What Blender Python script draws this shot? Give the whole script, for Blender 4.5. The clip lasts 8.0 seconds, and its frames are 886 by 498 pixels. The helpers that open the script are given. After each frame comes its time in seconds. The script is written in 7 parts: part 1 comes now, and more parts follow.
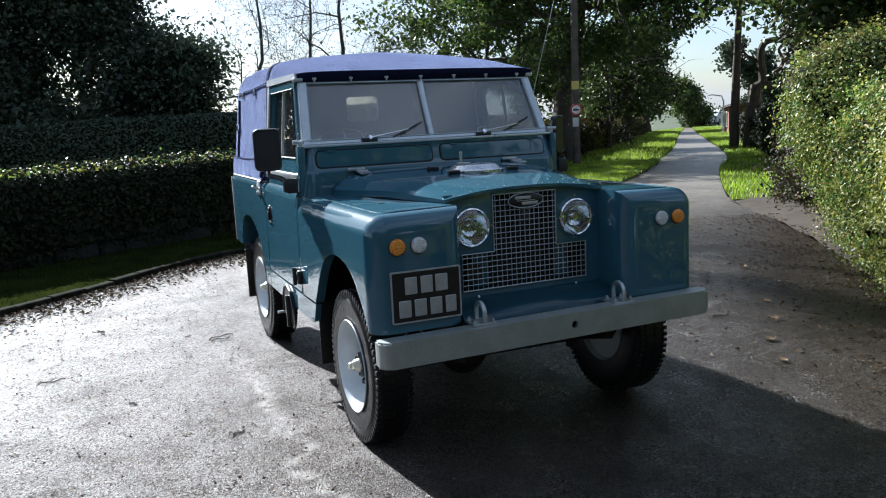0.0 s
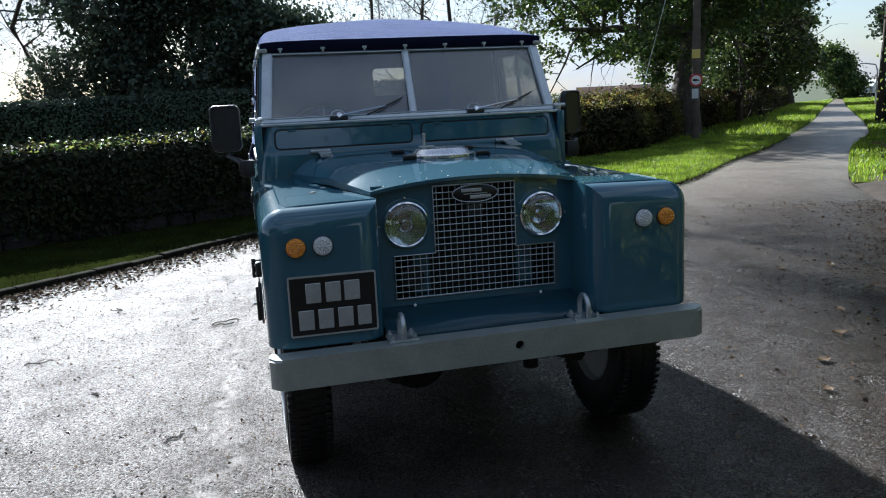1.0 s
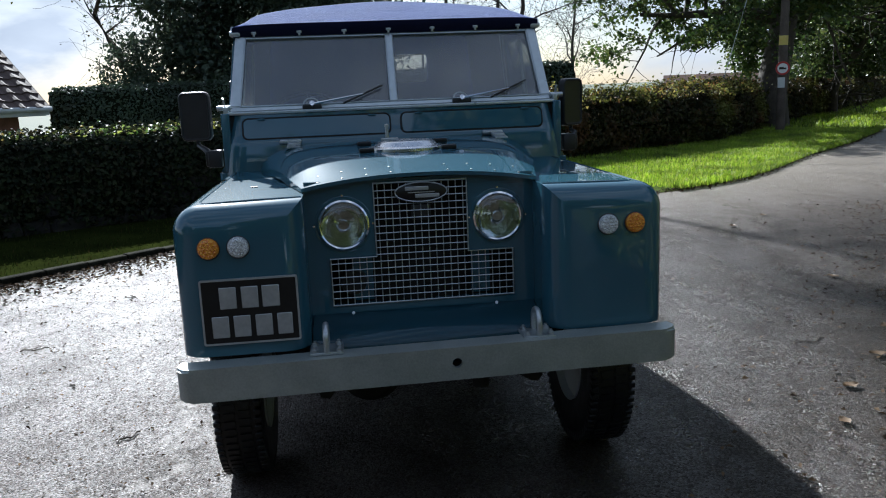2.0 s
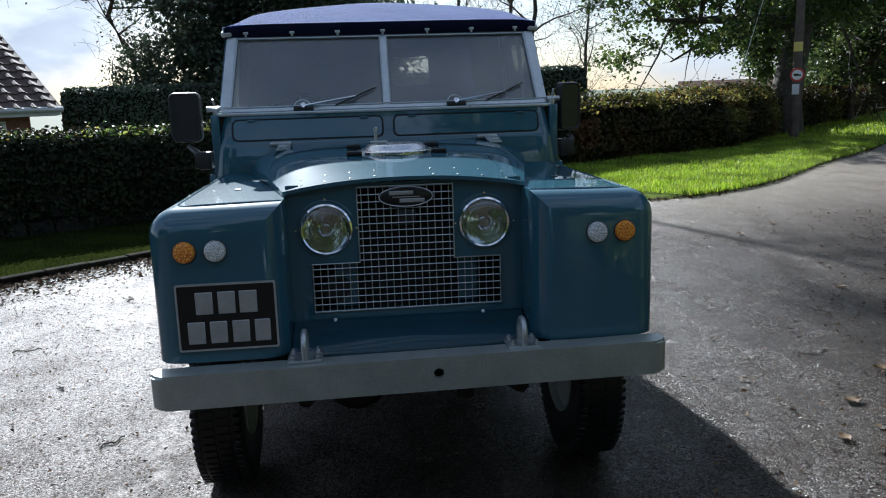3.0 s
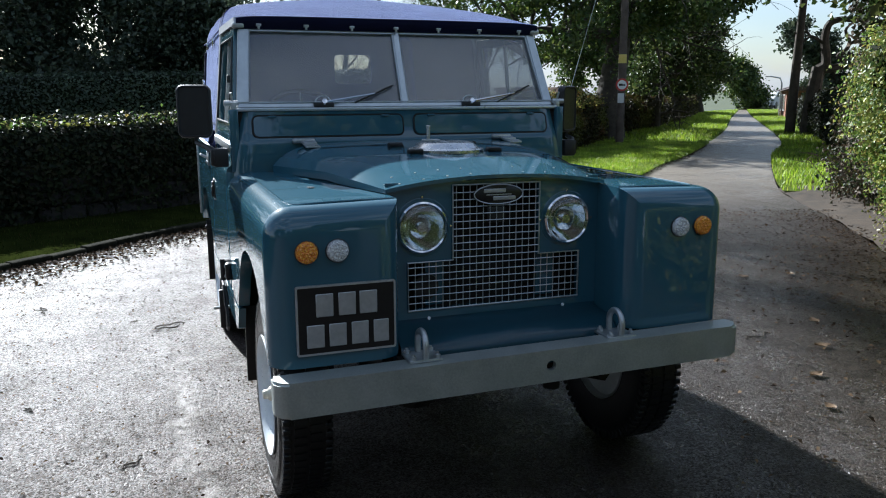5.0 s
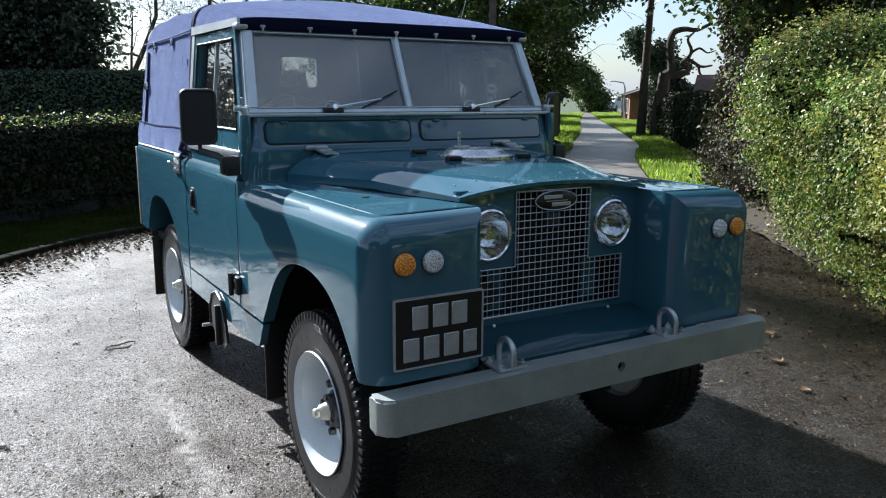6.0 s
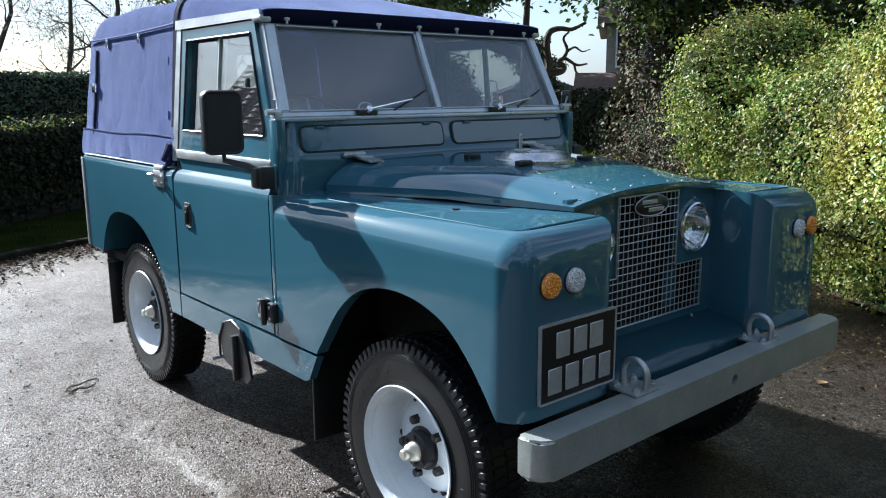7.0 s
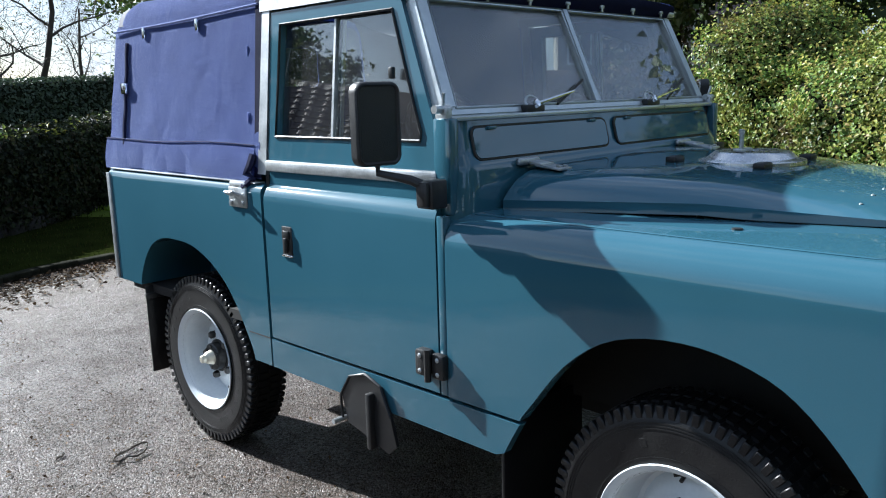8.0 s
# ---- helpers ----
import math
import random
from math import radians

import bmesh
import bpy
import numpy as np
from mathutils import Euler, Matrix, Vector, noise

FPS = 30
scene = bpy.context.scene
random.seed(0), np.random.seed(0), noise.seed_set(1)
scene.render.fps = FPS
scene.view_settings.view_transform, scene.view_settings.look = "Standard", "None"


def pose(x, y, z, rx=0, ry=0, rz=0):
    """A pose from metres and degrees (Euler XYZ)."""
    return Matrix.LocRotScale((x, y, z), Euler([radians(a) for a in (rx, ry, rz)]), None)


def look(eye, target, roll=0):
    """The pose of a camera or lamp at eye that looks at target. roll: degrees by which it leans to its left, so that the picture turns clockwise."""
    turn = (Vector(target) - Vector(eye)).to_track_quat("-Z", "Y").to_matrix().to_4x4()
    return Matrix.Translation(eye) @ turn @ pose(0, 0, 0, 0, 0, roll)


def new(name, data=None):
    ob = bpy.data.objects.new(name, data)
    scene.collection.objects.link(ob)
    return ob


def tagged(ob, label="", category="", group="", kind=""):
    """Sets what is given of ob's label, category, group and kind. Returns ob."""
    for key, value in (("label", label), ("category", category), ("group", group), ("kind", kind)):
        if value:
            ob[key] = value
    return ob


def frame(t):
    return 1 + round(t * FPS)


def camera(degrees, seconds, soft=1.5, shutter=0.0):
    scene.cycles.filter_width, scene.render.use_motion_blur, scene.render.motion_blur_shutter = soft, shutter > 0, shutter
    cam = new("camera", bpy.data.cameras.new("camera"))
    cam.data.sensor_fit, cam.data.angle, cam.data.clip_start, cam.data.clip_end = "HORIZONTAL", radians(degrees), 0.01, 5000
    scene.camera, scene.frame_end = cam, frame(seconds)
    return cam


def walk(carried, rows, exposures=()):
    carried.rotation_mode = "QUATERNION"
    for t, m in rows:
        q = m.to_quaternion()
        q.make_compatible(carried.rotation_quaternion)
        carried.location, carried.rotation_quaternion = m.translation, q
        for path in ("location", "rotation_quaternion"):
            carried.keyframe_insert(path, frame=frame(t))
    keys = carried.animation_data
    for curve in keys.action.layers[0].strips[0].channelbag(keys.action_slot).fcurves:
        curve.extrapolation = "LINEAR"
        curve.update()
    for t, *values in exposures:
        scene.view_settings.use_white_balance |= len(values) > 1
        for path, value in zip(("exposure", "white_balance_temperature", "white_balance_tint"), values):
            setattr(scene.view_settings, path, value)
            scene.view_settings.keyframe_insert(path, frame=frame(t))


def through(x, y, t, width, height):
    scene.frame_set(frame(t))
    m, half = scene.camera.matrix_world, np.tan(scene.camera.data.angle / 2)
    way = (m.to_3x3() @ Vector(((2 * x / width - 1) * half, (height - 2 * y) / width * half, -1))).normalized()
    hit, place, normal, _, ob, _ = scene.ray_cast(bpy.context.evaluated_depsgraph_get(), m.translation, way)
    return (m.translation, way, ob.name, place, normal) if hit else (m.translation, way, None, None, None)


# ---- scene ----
cam = camera(58.0, 8.0, 1.1)
PATH = [
    (0, (-1.794, -3.531, 1.496), (-1.024, -1.712, 1.182), -2.8),
    (0.5, (-1.3, -3.358, 1.493), (-0.688, -1.485, 1.148), -2.75),
    (1, (-0.844, -3.275, 1.488), (-0.39, -1.362, 1.118), -2.7),
    (1.5, (-0.483, -3.192, 1.481), (-0.159, -1.257, 1.094), -2.6),
    (1.7, (-0.382, -3.138, 1.474), (-0.097, -1.198, 1.083), -2.5),
    (2.8, (-0.175, -3.025, 1.466), (0.031, -1.075, 1.079), -1.95),
    (3, (-0.171, -3.017, 1.462), (0.041, -1.065, 1.081), -1.8),
    (3.5, (-0.268, -3.006, 1.46), (0.007, -1.062, 1.081), -1.5),
    (4, (-0.547, -3.006, 1.462), (-0.171, -1.08, 1.078), -1.1),
    (4.2, (-0.644, -2.99, 1.46), (-0.22, -1.074, 1.075), -1.0),
    (5.3, (-1.335, -2.757, 1.482), (-0.566, -0.952, 1.098), 0.1),
    (5.5, (-1.479, -2.701, 1.49), (-0.641, -0.926, 1.106), 0.2),
    (6, (-1.773, -2.5, 1.486), (-0.77, -0.812, 1.106), 0.25),
    (6.5, (-2.004, -2.225, 1.486), (-0.849, -0.636, 1.106), 0.1),
    (7, (-2.212, -1.841, 1.486), (-0.943, -0.343, 1.105), -0.4),
    (7.5, (-2.33, -1.36, 1.475), (-0.985, 0.071, 1.095), -1.0),
    (8, (-2.395, -0.81, 1.466), (-1.002, 0.574, 1.086), -1.6),
]
EXPOSURES = [(0, 1.07, 5650, 8), (1.5, 0.84, 5600, 8), (4, 0.93, 5600, 8), (6, 1.10, 5640, 7), (7, 1.27, 5620, 7), (8, 1.25, 5620, 7)]
walk(cam, [(t, look(eye, target, roll)) for t, eye, target, roll in PATH], EXPOSURES)

# ---- light: a low autumn sun behind the car, and a sky of bright broken cloud ----
SUN_WAY = Vector((-0.34, 1.55, 1.0)).normalized()
ELEVATION = math.asin(SUN_WAY.z)
sun = new("sun", bpy.data.lights.new("sun", "SUN"))
sun.data.energy, sun.data.angle, sun.data.color = 6.3, radians(0.6), (1.0, 0.95, 0.87)
sun.matrix_world = look((-34, 155, 100), (0, 0, 0))

world = bpy.data.worlds.new("world")
scene.world = world
world.use_nodes = True
wn, wl = world.node_tree.nodes, world.node_tree.links
wn.clear()
sky = wn.new("ShaderNodeTexSky")
sky.sky_type, sky.sun_disc = "NISHITA", False
sky.sun_elevation, sky.sun_rotation = ELEVATION, math.atan2(SUN_WAY.x, SUN_WAY.y)
way = wn.new("ShaderNodeTexCoord")
stretch = wn.new("ShaderNodeMapping")
stretch.inputs["Scale"].default_value = (1.0, 1.0, 2.6)
puffs = wn.new("ShaderNodeTexNoise")
puffs.inputs["Scale"].default_value, puffs.inputs["Detail"].default_value, puffs.inputs["Roughness"].default_value = 2.6, 7.0, 0.55
cover = wn.new("ShaderNodeValToRGB")
cover.color_ramp.elements[0].position, cover.color_ramp.elements[1].position = 0.43, 0.67
cover.color_ramp.elements[0].color, cover.color_ramp.elements[1].color = (0.16, 0.16, 0.16, 1), (0.97, 0.97, 0.97, 1)
shade = wn.new("ShaderNodeTexNoise")
shade.inputs["Scale"].default_value, shade.inputs["Detail"].default_value = 5.0, 5.0
tone = wn.new("ShaderNodeValToRGB")
tone.color_ramp.elements[0].position, tone.color_ramp.elements[1].position = 0.3, 0.7
tone.color_ramp.elements[0].color, tone.color_ramp.elements[1].color = (3.5, 3.95, 4.8, 1), (6.6, 6.9, 7.4, 1)
blend = wn.new("ShaderNodeMix")
blend.data_type = "RGBA"
back = wn.new("ShaderNodeBackground")
back.inputs["Strength"].default_value = 0.068
wout = wn.new("ShaderNodeOutputWorld")
wl.new(way.outputs["Generated"], stretch.inputs["Vector"])
wl.new(stretch.outputs["Vector"], puffs.inputs["Vector"])
wl.new(stretch.outputs["Vector"], shade.inputs["Vector"])
wl.new(puffs.outputs["Fac"], cover.inputs["Fac"])
wl.new(shade.outputs["Fac"], tone.inputs["Fac"])
wl.new(cover.outputs["Color"], blend.inputs[0])
wl.new(sky.outputs["Color"], blend.inputs[6])
wl.new(tone.outputs["Color"], blend.inputs[7])
wl.new(blend.outputs[2], back.inputs["Color"])
wl.new(back.outputs["Background"], wout.inputs["Surface"])


# ---- materials ----
def material(name, a, b=None, scale=6.0, rough=0.6, rough_b=None, metal=0.0, grain=0.0, grain_scale=80.0, coat=0.0, per_piece=0.0, soft=(0.35, 0.65), spec=0.5):
    """A principled surface: colours a to b by noise at two scales, roughness likewise, fine bump."""
    m = bpy.data.materials.new(name)
    m.use_nodes = True
    n, l = m.node_tree.nodes, m.node_tree.links
    p = n["Principled BSDF"]
    p.inputs["Metallic"].default_value = metal
    p.inputs["Specular IOR Level"].default_value = spec
    p.inputs["Coat Weight"].default_value = coat
    p.inputs["Coat Roughness"].default_value = 0.04
    b = b or a
    where = n.new("ShaderNodeTexCoord")
    big, fine = n.new("ShaderNodeTexNoise"), n.new("ShaderNodeTexNoise")
    big.inputs["Scale"].default_value, big.inputs["Detail"].default_value = scale, 6
    fine.inputs["Scale"].default_value, fine.inputs["Detail"].default_value = grain_scale, 4
    both = n.new("ShaderNodeMath")
    both.operation = "MULTIPLY_ADD"
    both.inputs[1].default_value = 0.4
    half = n.new("ShaderNodeMath")
    half.operation = "MULTIPLY"
    half.inputs[1].default_value = 0.6
    l.new(where.outputs["Object"], big.inputs["Vector"])
    l.new(where.outputs["Object"], fine.inputs["Vector"])
    l.new(big.outputs["Fac"], half.inputs[0])
    l.new(fine.outputs["Fac"], both.inputs[0])
    l.new(half.outputs[0], both.inputs[2])
    ramp = n.new("ShaderNodeValToRGB")
    ramp.color_ramp.elements[0].position, ramp.color_ramp.elements[1].position = soft
    ramp.color_ramp.elements[0].color, ramp.color_ramp.elements[1].color = (*a, 1), (*b, 1)
    l.new(both.outputs[0], ramp.inputs["Fac"])
    colour = ramp.outputs["Color"]
    if per_piece:
        info = n.new("ShaderNodeObjectInfo")
        vary = n.new("ShaderNodeMapRange")
        vary.inputs["To Min"].default_value, vary.inputs["To Max"].default_value = 1 - per_piece, 1 + per_piece
        hsv = n.new("ShaderNodeHueSaturation")
        l.new(info.outputs["Random"], vary.inputs["Value"])
        l.new(vary.outputs["Result"], hsv.inputs["Value"])
        l.new(colour, hsv.inputs["Color"])
        colour = hsv.outputs["Color"]
    l.new(colour, p.inputs["Base Color"])
    span = n.new("ShaderNodeMapRange")
    span.inputs["From Min"].default_value, span.inputs["From Max"].default_value = 0.3, 0.7
    span.inputs["To Min"].default_value, span.inputs["To Max"].default_value = rough, rough if rough_b is None else rough_b
    l.new(both.outputs[0], span.inputs["Value"])
    l.new(span.outputs["Result"], p.inputs["Roughness"])
    if grain:
        bump = n.new("ShaderNodeBump")
        bump.inputs["Strength"].default_value, bump.inputs["Distance"].default_value = min(1.0, grain), 0.004 * max(1.0, grain)
        l.new(fine.outputs["Fac"], bump.inputs["Height"])
        l.new(bump.outputs["Normal"], p.inputs["Normal"])
    return m


def leaf_material(name, colours, rough=0.45, through=0.35, spec=0.5, patches=None):
    """Leaves: a colour of its own for each island, glossy above, and some light let through."""
    m = bpy.data.materials.new(name)
    m.use_nodes = True
    n, l = m.node_tree.nodes, m.node_tree.links
    p = n["Principled BSDF"]
    p.inputs["Roughness"].default_value = rough
    p.inputs["Specular IOR Level"].default_value = spec
    geo, ramp = n.new("ShaderNodeNewGeometry"), n.new("ShaderNodeValToRGB")
    for k, c in enumerate(colours):
        e = ramp.color_ramp.elements[k] if k < 2 else ramp.color_ramp.elements.new(0.5)
        e.color = (*c, 1)
    for k, e in enumerate(ramp.color_ramp.elements):
        e.position = k / (len(colours) - 1)
    for k, c in enumerate(colours):
        ramp.color_ramp.elements[k].color = (*c, 1)
    l.new(geo.outputs["Random Per Island"], ramp.inputs["Fac"])
    where, patch = n.new("ShaderNodeTexCoord"), n.new("ShaderNodeTexNoise")
    patch.inputs["Scale"].default_value = 1.3
    hsv, span = n.new("ShaderNodeHueSaturation"), n.new("ShaderNodeMapRange")
    span.inputs["From Min"].default_value, span.inputs["From Max"].default_value = 0.3, 0.7
    span.inputs["To Min"].default_value, span.inputs["To Max"].default_value = 0.65, 1.3
    l.new(where.outputs["Object"], patch.inputs["Vector"])
    l.new(patch.outputs["Fac"], span.inputs["Value"])
    l.new(span.outputs["Result"], hsv.inputs["Value"])
    source = ramp.outputs["Color"]
    for k, (colour, size, low, high) in enumerate(patches or ()):
        cloud, much, over = n.new("ShaderNodeTexNoise"), n.new("ShaderNodeMapRange"), n.new("ShaderNodeMix")
        cloud.inputs["Scale"].default_value, cloud.inputs["Detail"].default_value = size, 5
        much.inputs["From Min"].default_value, much.inputs["From Max"].default_value = low, high
        much.inputs["To Max"].default_value = 0.8
        over.data_type = "RGBA"
        over.inputs[7].default_value = (*colour, 1)
        l.new(where.outputs["Object"], cloud.inputs["Vector"])
        l.new(cloud.outputs["Fac"], much.inputs["Value"])
        l.new(much.outputs["Result"], over.inputs[0])
        l.new(source, over.inputs[6])
        source = over.outputs[2]
    l.new(source, hsv.inputs["Color"])
    l.new(hsv.outputs["Color"], p.inputs["Base Color"])
    glow, mix, out = n.new("ShaderNodeBsdfTranslucent"), n.new("ShaderNodeMixShader"), n["Material Output"]
    l.new(hsv.outputs["Color"], glow.inputs["Color"])
    mix.inputs["Fac"].default_value = through
    l.new(p.outputs["BSDF"], mix.inputs[1])
    l.new(glow.outputs["BSDF"], mix.inputs[2])
    l.new(mix.outputs["Shader"], out.inputs["Surface"])
    return m




def pane_material(name, tint, veil=0.0, steepness=3.8):
    """Thin glass: clear with a mirror sheen by Fresnel, and a slight dusty, hazy film."""
    m = bpy.data.materials.new(name)
    m.use_nodes = True
    n, l = m.node_tree.nodes, m.node_tree.links
    n.remove(n["Principled BSDF"])
    clear, gloss, dust_haze = n.new("ShaderNodeBsdfTransparent"), n.new("ShaderNodeBsdfGlossy"), n.new("ShaderNodeBsdfDiffuse")
    clear.inputs["Color"].default_value = (*tint, 1)
    gloss.inputs["Roughness"].default_value = 0.0
    dust_haze.inputs["Color"].default_value = (0.5, 0.5, 0.52, 1)
    film, mix, edge = n.new("ShaderNodeMixShader"), n.new("ShaderNodeMixShader"), n.new("ShaderNodeLayerWeight")
    edge.inputs["Blend"].default_value = 0.5
    steep, sheen = n.new("ShaderNodeMath"), n.new("ShaderNodeMath")
    steep.operation, sheen.operation = "POWER", "MULTIPLY_ADD"
    steep.inputs[1].default_value, sheen.inputs[1].default_value, sheen.inputs[2].default_value = steepness, 0.92, 0.08
    l.new(edge.outputs["Facing"], steep.inputs[0])
    l.new(steep.outputs[0], sheen.inputs[0])
    film.inputs["Fac"].default_value = veil
    l.new(clear.outputs["BSDF"], film.inputs[1])
    l.new(dust_haze.outputs["BSDF"], film.inputs[2])
    l.new(sheen.outputs[0], mix.inputs["Fac"])
    l.new(film.outputs["Shader"], mix.inputs[1])
    l.new(gloss.outputs["BSDF"], mix.inputs[2])
    l.new(mix.outputs["Shader"], n["Material Output"].inputs["Surface"])
    return m


def asphalt_material():
    """Damp tarmac: dark binder with pale chippings, worn streaks, damp and dry patches."""
    m = bpy.data.materials.new("damp_tarmac")
    m.use_nodes = True
    n, l = m.node_tree.nodes, m.node_tree.links
    p = n["Principled BSDF"]
    where = n.new("ShaderNodeTexCoord")
    chips = n.new("ShaderNodeTexVoronoi")
    chips.inputs["Scale"].default_value = 120
    sand, patch, streak = (n.new("ShaderNodeTexNoise") for _ in range(3))
    sand.inputs["Scale"].default_value, sand.inputs["Detail"].default_value = 240, 3
    patch.inputs["Scale"].default_value, patch.inputs["Detail"].default_value, patch.inputs["Roughness"].default_value = 2.2, 12, 0.72
    streak.inputs["Scale"].default_value, streak.inputs["Detail"].default_value = 1.0, 6
    drawn = n.new("ShaderNodeMapping")
    drawn.inputs["Rotation"].default_value, drawn.inputs["Scale"].default_value = (0, 0, 0.75), (5.0, 0.7, 1)
    for node in (chips, sand, patch):
        l.new(where.outputs["Object"], node.inputs["Vector"])
    l.new(where.outputs["Object"], drawn.inputs["Vector"])
    l.new(drawn.outputs["Vector"], streak.inputs["Vector"])
    stone = n.new("ShaderNodeValToRGB")
    stone.color_ramp.elements[0].color, stone.color_ramp.elements[1].color = (0.024, 0.0195, 0.0165, 1), (0.132, 0.102, 0.085, 1)
    stone.color_ramp.elements[0].position, stone.color_ramp.elements[1].position = 0.15, 0.95
    l.new(chips.outputs["Color"], stone.inputs["Fac"])
    dirt = n.new("ShaderNodeMix")
    dirt.data_type = "RGBA"
    dirt.inputs[7].default_value = (0.040, 0.033, 0.025, 1)
    cover = n.new("ShaderNodeMapRange")
    cover.inputs["From Min"].default_value, cover.inputs["From Max"].default_value = 0.42, 0.75
    cover.inputs["To Max"].default_value = 0.75
    l.new(patch.outputs["Fac"], cover.inputs["Value"])
    l.new(cover.outputs["Result"], dirt.inputs[0])
    l.new(stone.outputs["Color"], dirt.inputs[6])
    # mud and leaf mould washed over the side below the ivy bank
    axes = n.new("ShaderNodeSeparateXYZ")
    l.new(where.outputs["Object"], axes.inputs["Vector"])
    ax, ay, edge = (n.new("ShaderNodeMath") for _ in range(3))
    for node, k in ((ax, 0.857), (ay, -0.515)):
        node.operation = "MULTIPLY"
        node.inputs[1].default_value = k
    edge.operation = "ADD"
    l.new(axes.outputs["X"], ax.inputs[0])
    l.new(axes.outputs["Y"], ay.inputs[0])
    l.new(ax.outputs[0], edge.inputs[0])
    l.new(ay.outputs[0], edge.inputs[1])
    ragged = n.new("ShaderNodeMath")
    ragged.operation = "MULTIPLY_ADD"
    ragged.inputs[1].default_value = 3.2
    l.new(patch.outputs["Fac"], ragged.inputs[0])
    l.new(edge.outputs[0], ragged.inputs[2])
    muddy = n.new("ShaderNodeMapRange")
    muddy.interpolation_type = "SMOOTHSTEP"
    muddy.inputs["From Min"].default_value, muddy.inputs["From Max"].default_value = 2.7, 3.9
    muddy.inputs["To Max"].default_value = 0.85
    l.new(ragged.outputs[0], muddy.inputs["Value"])
    # the mud ends where the lane begins
    near = n.new("ShaderNodeMapRange")
    near.inputs["From Min"].default_value, near.inputs["From Max"].default_value = 2.5, 6.5
    near.inputs["To Min"].default_value, near.inputs["To Max"].default_value = 1.0, 0.12
    l.new(axes.outputs["Y"], near.inputs["Value"])
    kept = n.new("ShaderNodeMath")
    kept.operation = "MULTIPLY"
    l.new(muddy.outputs["Result"], kept.inputs[0])
    l.new(near.outputs["Result"], kept.inputs[1])
    # black leaf dirt along the forecourt's kerb, with the hedge's shadow painted in
    kx, ky, kerbside = (n.new("ShaderNodeMath") for _ in range(3))
    for node, k, axis_name in ((kx, 0.718, "X"), (ky, -0.696, "Y")):
        node.operation = "MULTIPLY_ADD"
        node.inputs[1].default_value = k
        node.inputs[2].default_value = 2.69
        l.new(axes.outputs[axis_name], node.inputs[0])
    kerbside.operation = "ADD"
    l.new(kx.outputs[0], kerbside.inputs[0])
    l.new(ky.outputs[0], kerbside.inputs[1])
    tattered = n.new("ShaderNodeMath")
    tattered.operation = "MULTIPLY_ADD"
    tattered.inputs[1].default_value = 1.6
    l.new(patch.outputs["Fac"], tattered.inputs[0])
    l.new(kerbside.outputs[0], tattered.inputs[2])
    black = n.new("ShaderNodeMapRange")
    black.inputs["From Min"].default_value, black.inputs["From Max"].default_value = 1.35, 1.75
    black.inputs["To Min"].default_value, black.inputs["To Max"].default_value = 0.95, 0.0
    l.new(tattered.outputs[0], black.inputs["Value"])
    grime_and_shade = n.new("ShaderNodeMath")
    grime_and_shade.operation = "MAXIMUM"
    l.new(kept.outputs[0], grime_and_shade.inputs[0])
    l.new(black.outputs["Result"], grime_and_shade.inputs[1])
    # the lane beyond is dry and paler
    dry = n.new("ShaderNodeMapRange")
    dry.inputs["From Min"].default_value, dry.inputs["From Max"].default_value = 4.0, 9.0
    dry.inputs["To Max"].default_value = 0.88
    l.new(axes.outputs["Y"], dry.inputs["Value"])
    pale = n.new("ShaderNodeMix")
    pale.data_type = "RGBA"
    pale.inputs[7].default_value = (0.29, 0.252, 0.208, 1)
    l.new(dry.outputs["Result"], pale.inputs[0])
    l.new(dirt.outputs[2], pale.inputs[6])
    brown = n.new("ShaderNodeMix")
    brown.data_type = "RGBA"
    gritty = n.new("ShaderNodeValToRGB")
    gritty.color_ramp.elements[0].color, gritty.color_ramp.elements[1].color = (0.004, 0.003, 0.002, 1), (0.046, 0.033, 0.022, 1)
    gritty.color_ramp.elements[0].position, gritty.color_ramp.elements[1].position = 0.3, 0.8
    l.new(chips.outputs["Color"], gritty.inputs["Fac"])
    l.new(grime_and_shade.outputs[0], brown.inputs[0])
    # a pale streak rubbed into the tarmac beside the car
    only_y, sway, gaps = n.new("ShaderNodeMapping"), n.new("ShaderNodeTexNoise"), n.new("ShaderNodeTexNoise")
    only_y.inputs["Scale"].default_value = (0.0, 1.0, 0.0)
    sway.inputs["Scale"].default_value, sway.inputs["Detail"].default_value = 2.4, 5
    gaps.inputs["Scale"].default_value, gaps.inputs["Detail"].default_value, gaps.inputs["Distortion"].default_value = 11, 6, 1.0
    l.new(where.outputs["Object"], only_y.inputs["Vector"])
    l.new(only_y.outputs["Vector"], sway.inputs["Vector"])
    l.new(where.outputs["Object"], gaps.inputs["Vector"])
    drift, aside, far = (n.new("ShaderNodeMath") for _ in range(3))
    drift.operation, aside.operation, far.operation = "MULTIPLY_ADD", "ADD", "ABSOLUTE"
    drift.inputs[1].default_value, drift.inputs[2].default_value = 0.5, 1.06 - 0.25
    l.new(sway.outputs["Fac"], drift.inputs[0])
    l.new(drift.outputs[0], aside.inputs[0])
    l.new(axes.outputs["X"], aside.inputs[1])
    l.new(aside.outputs[0], far.inputs[0])
    band, torn, reach, rear = (n.new("ShaderNodeMapRange") for _ in range(4))
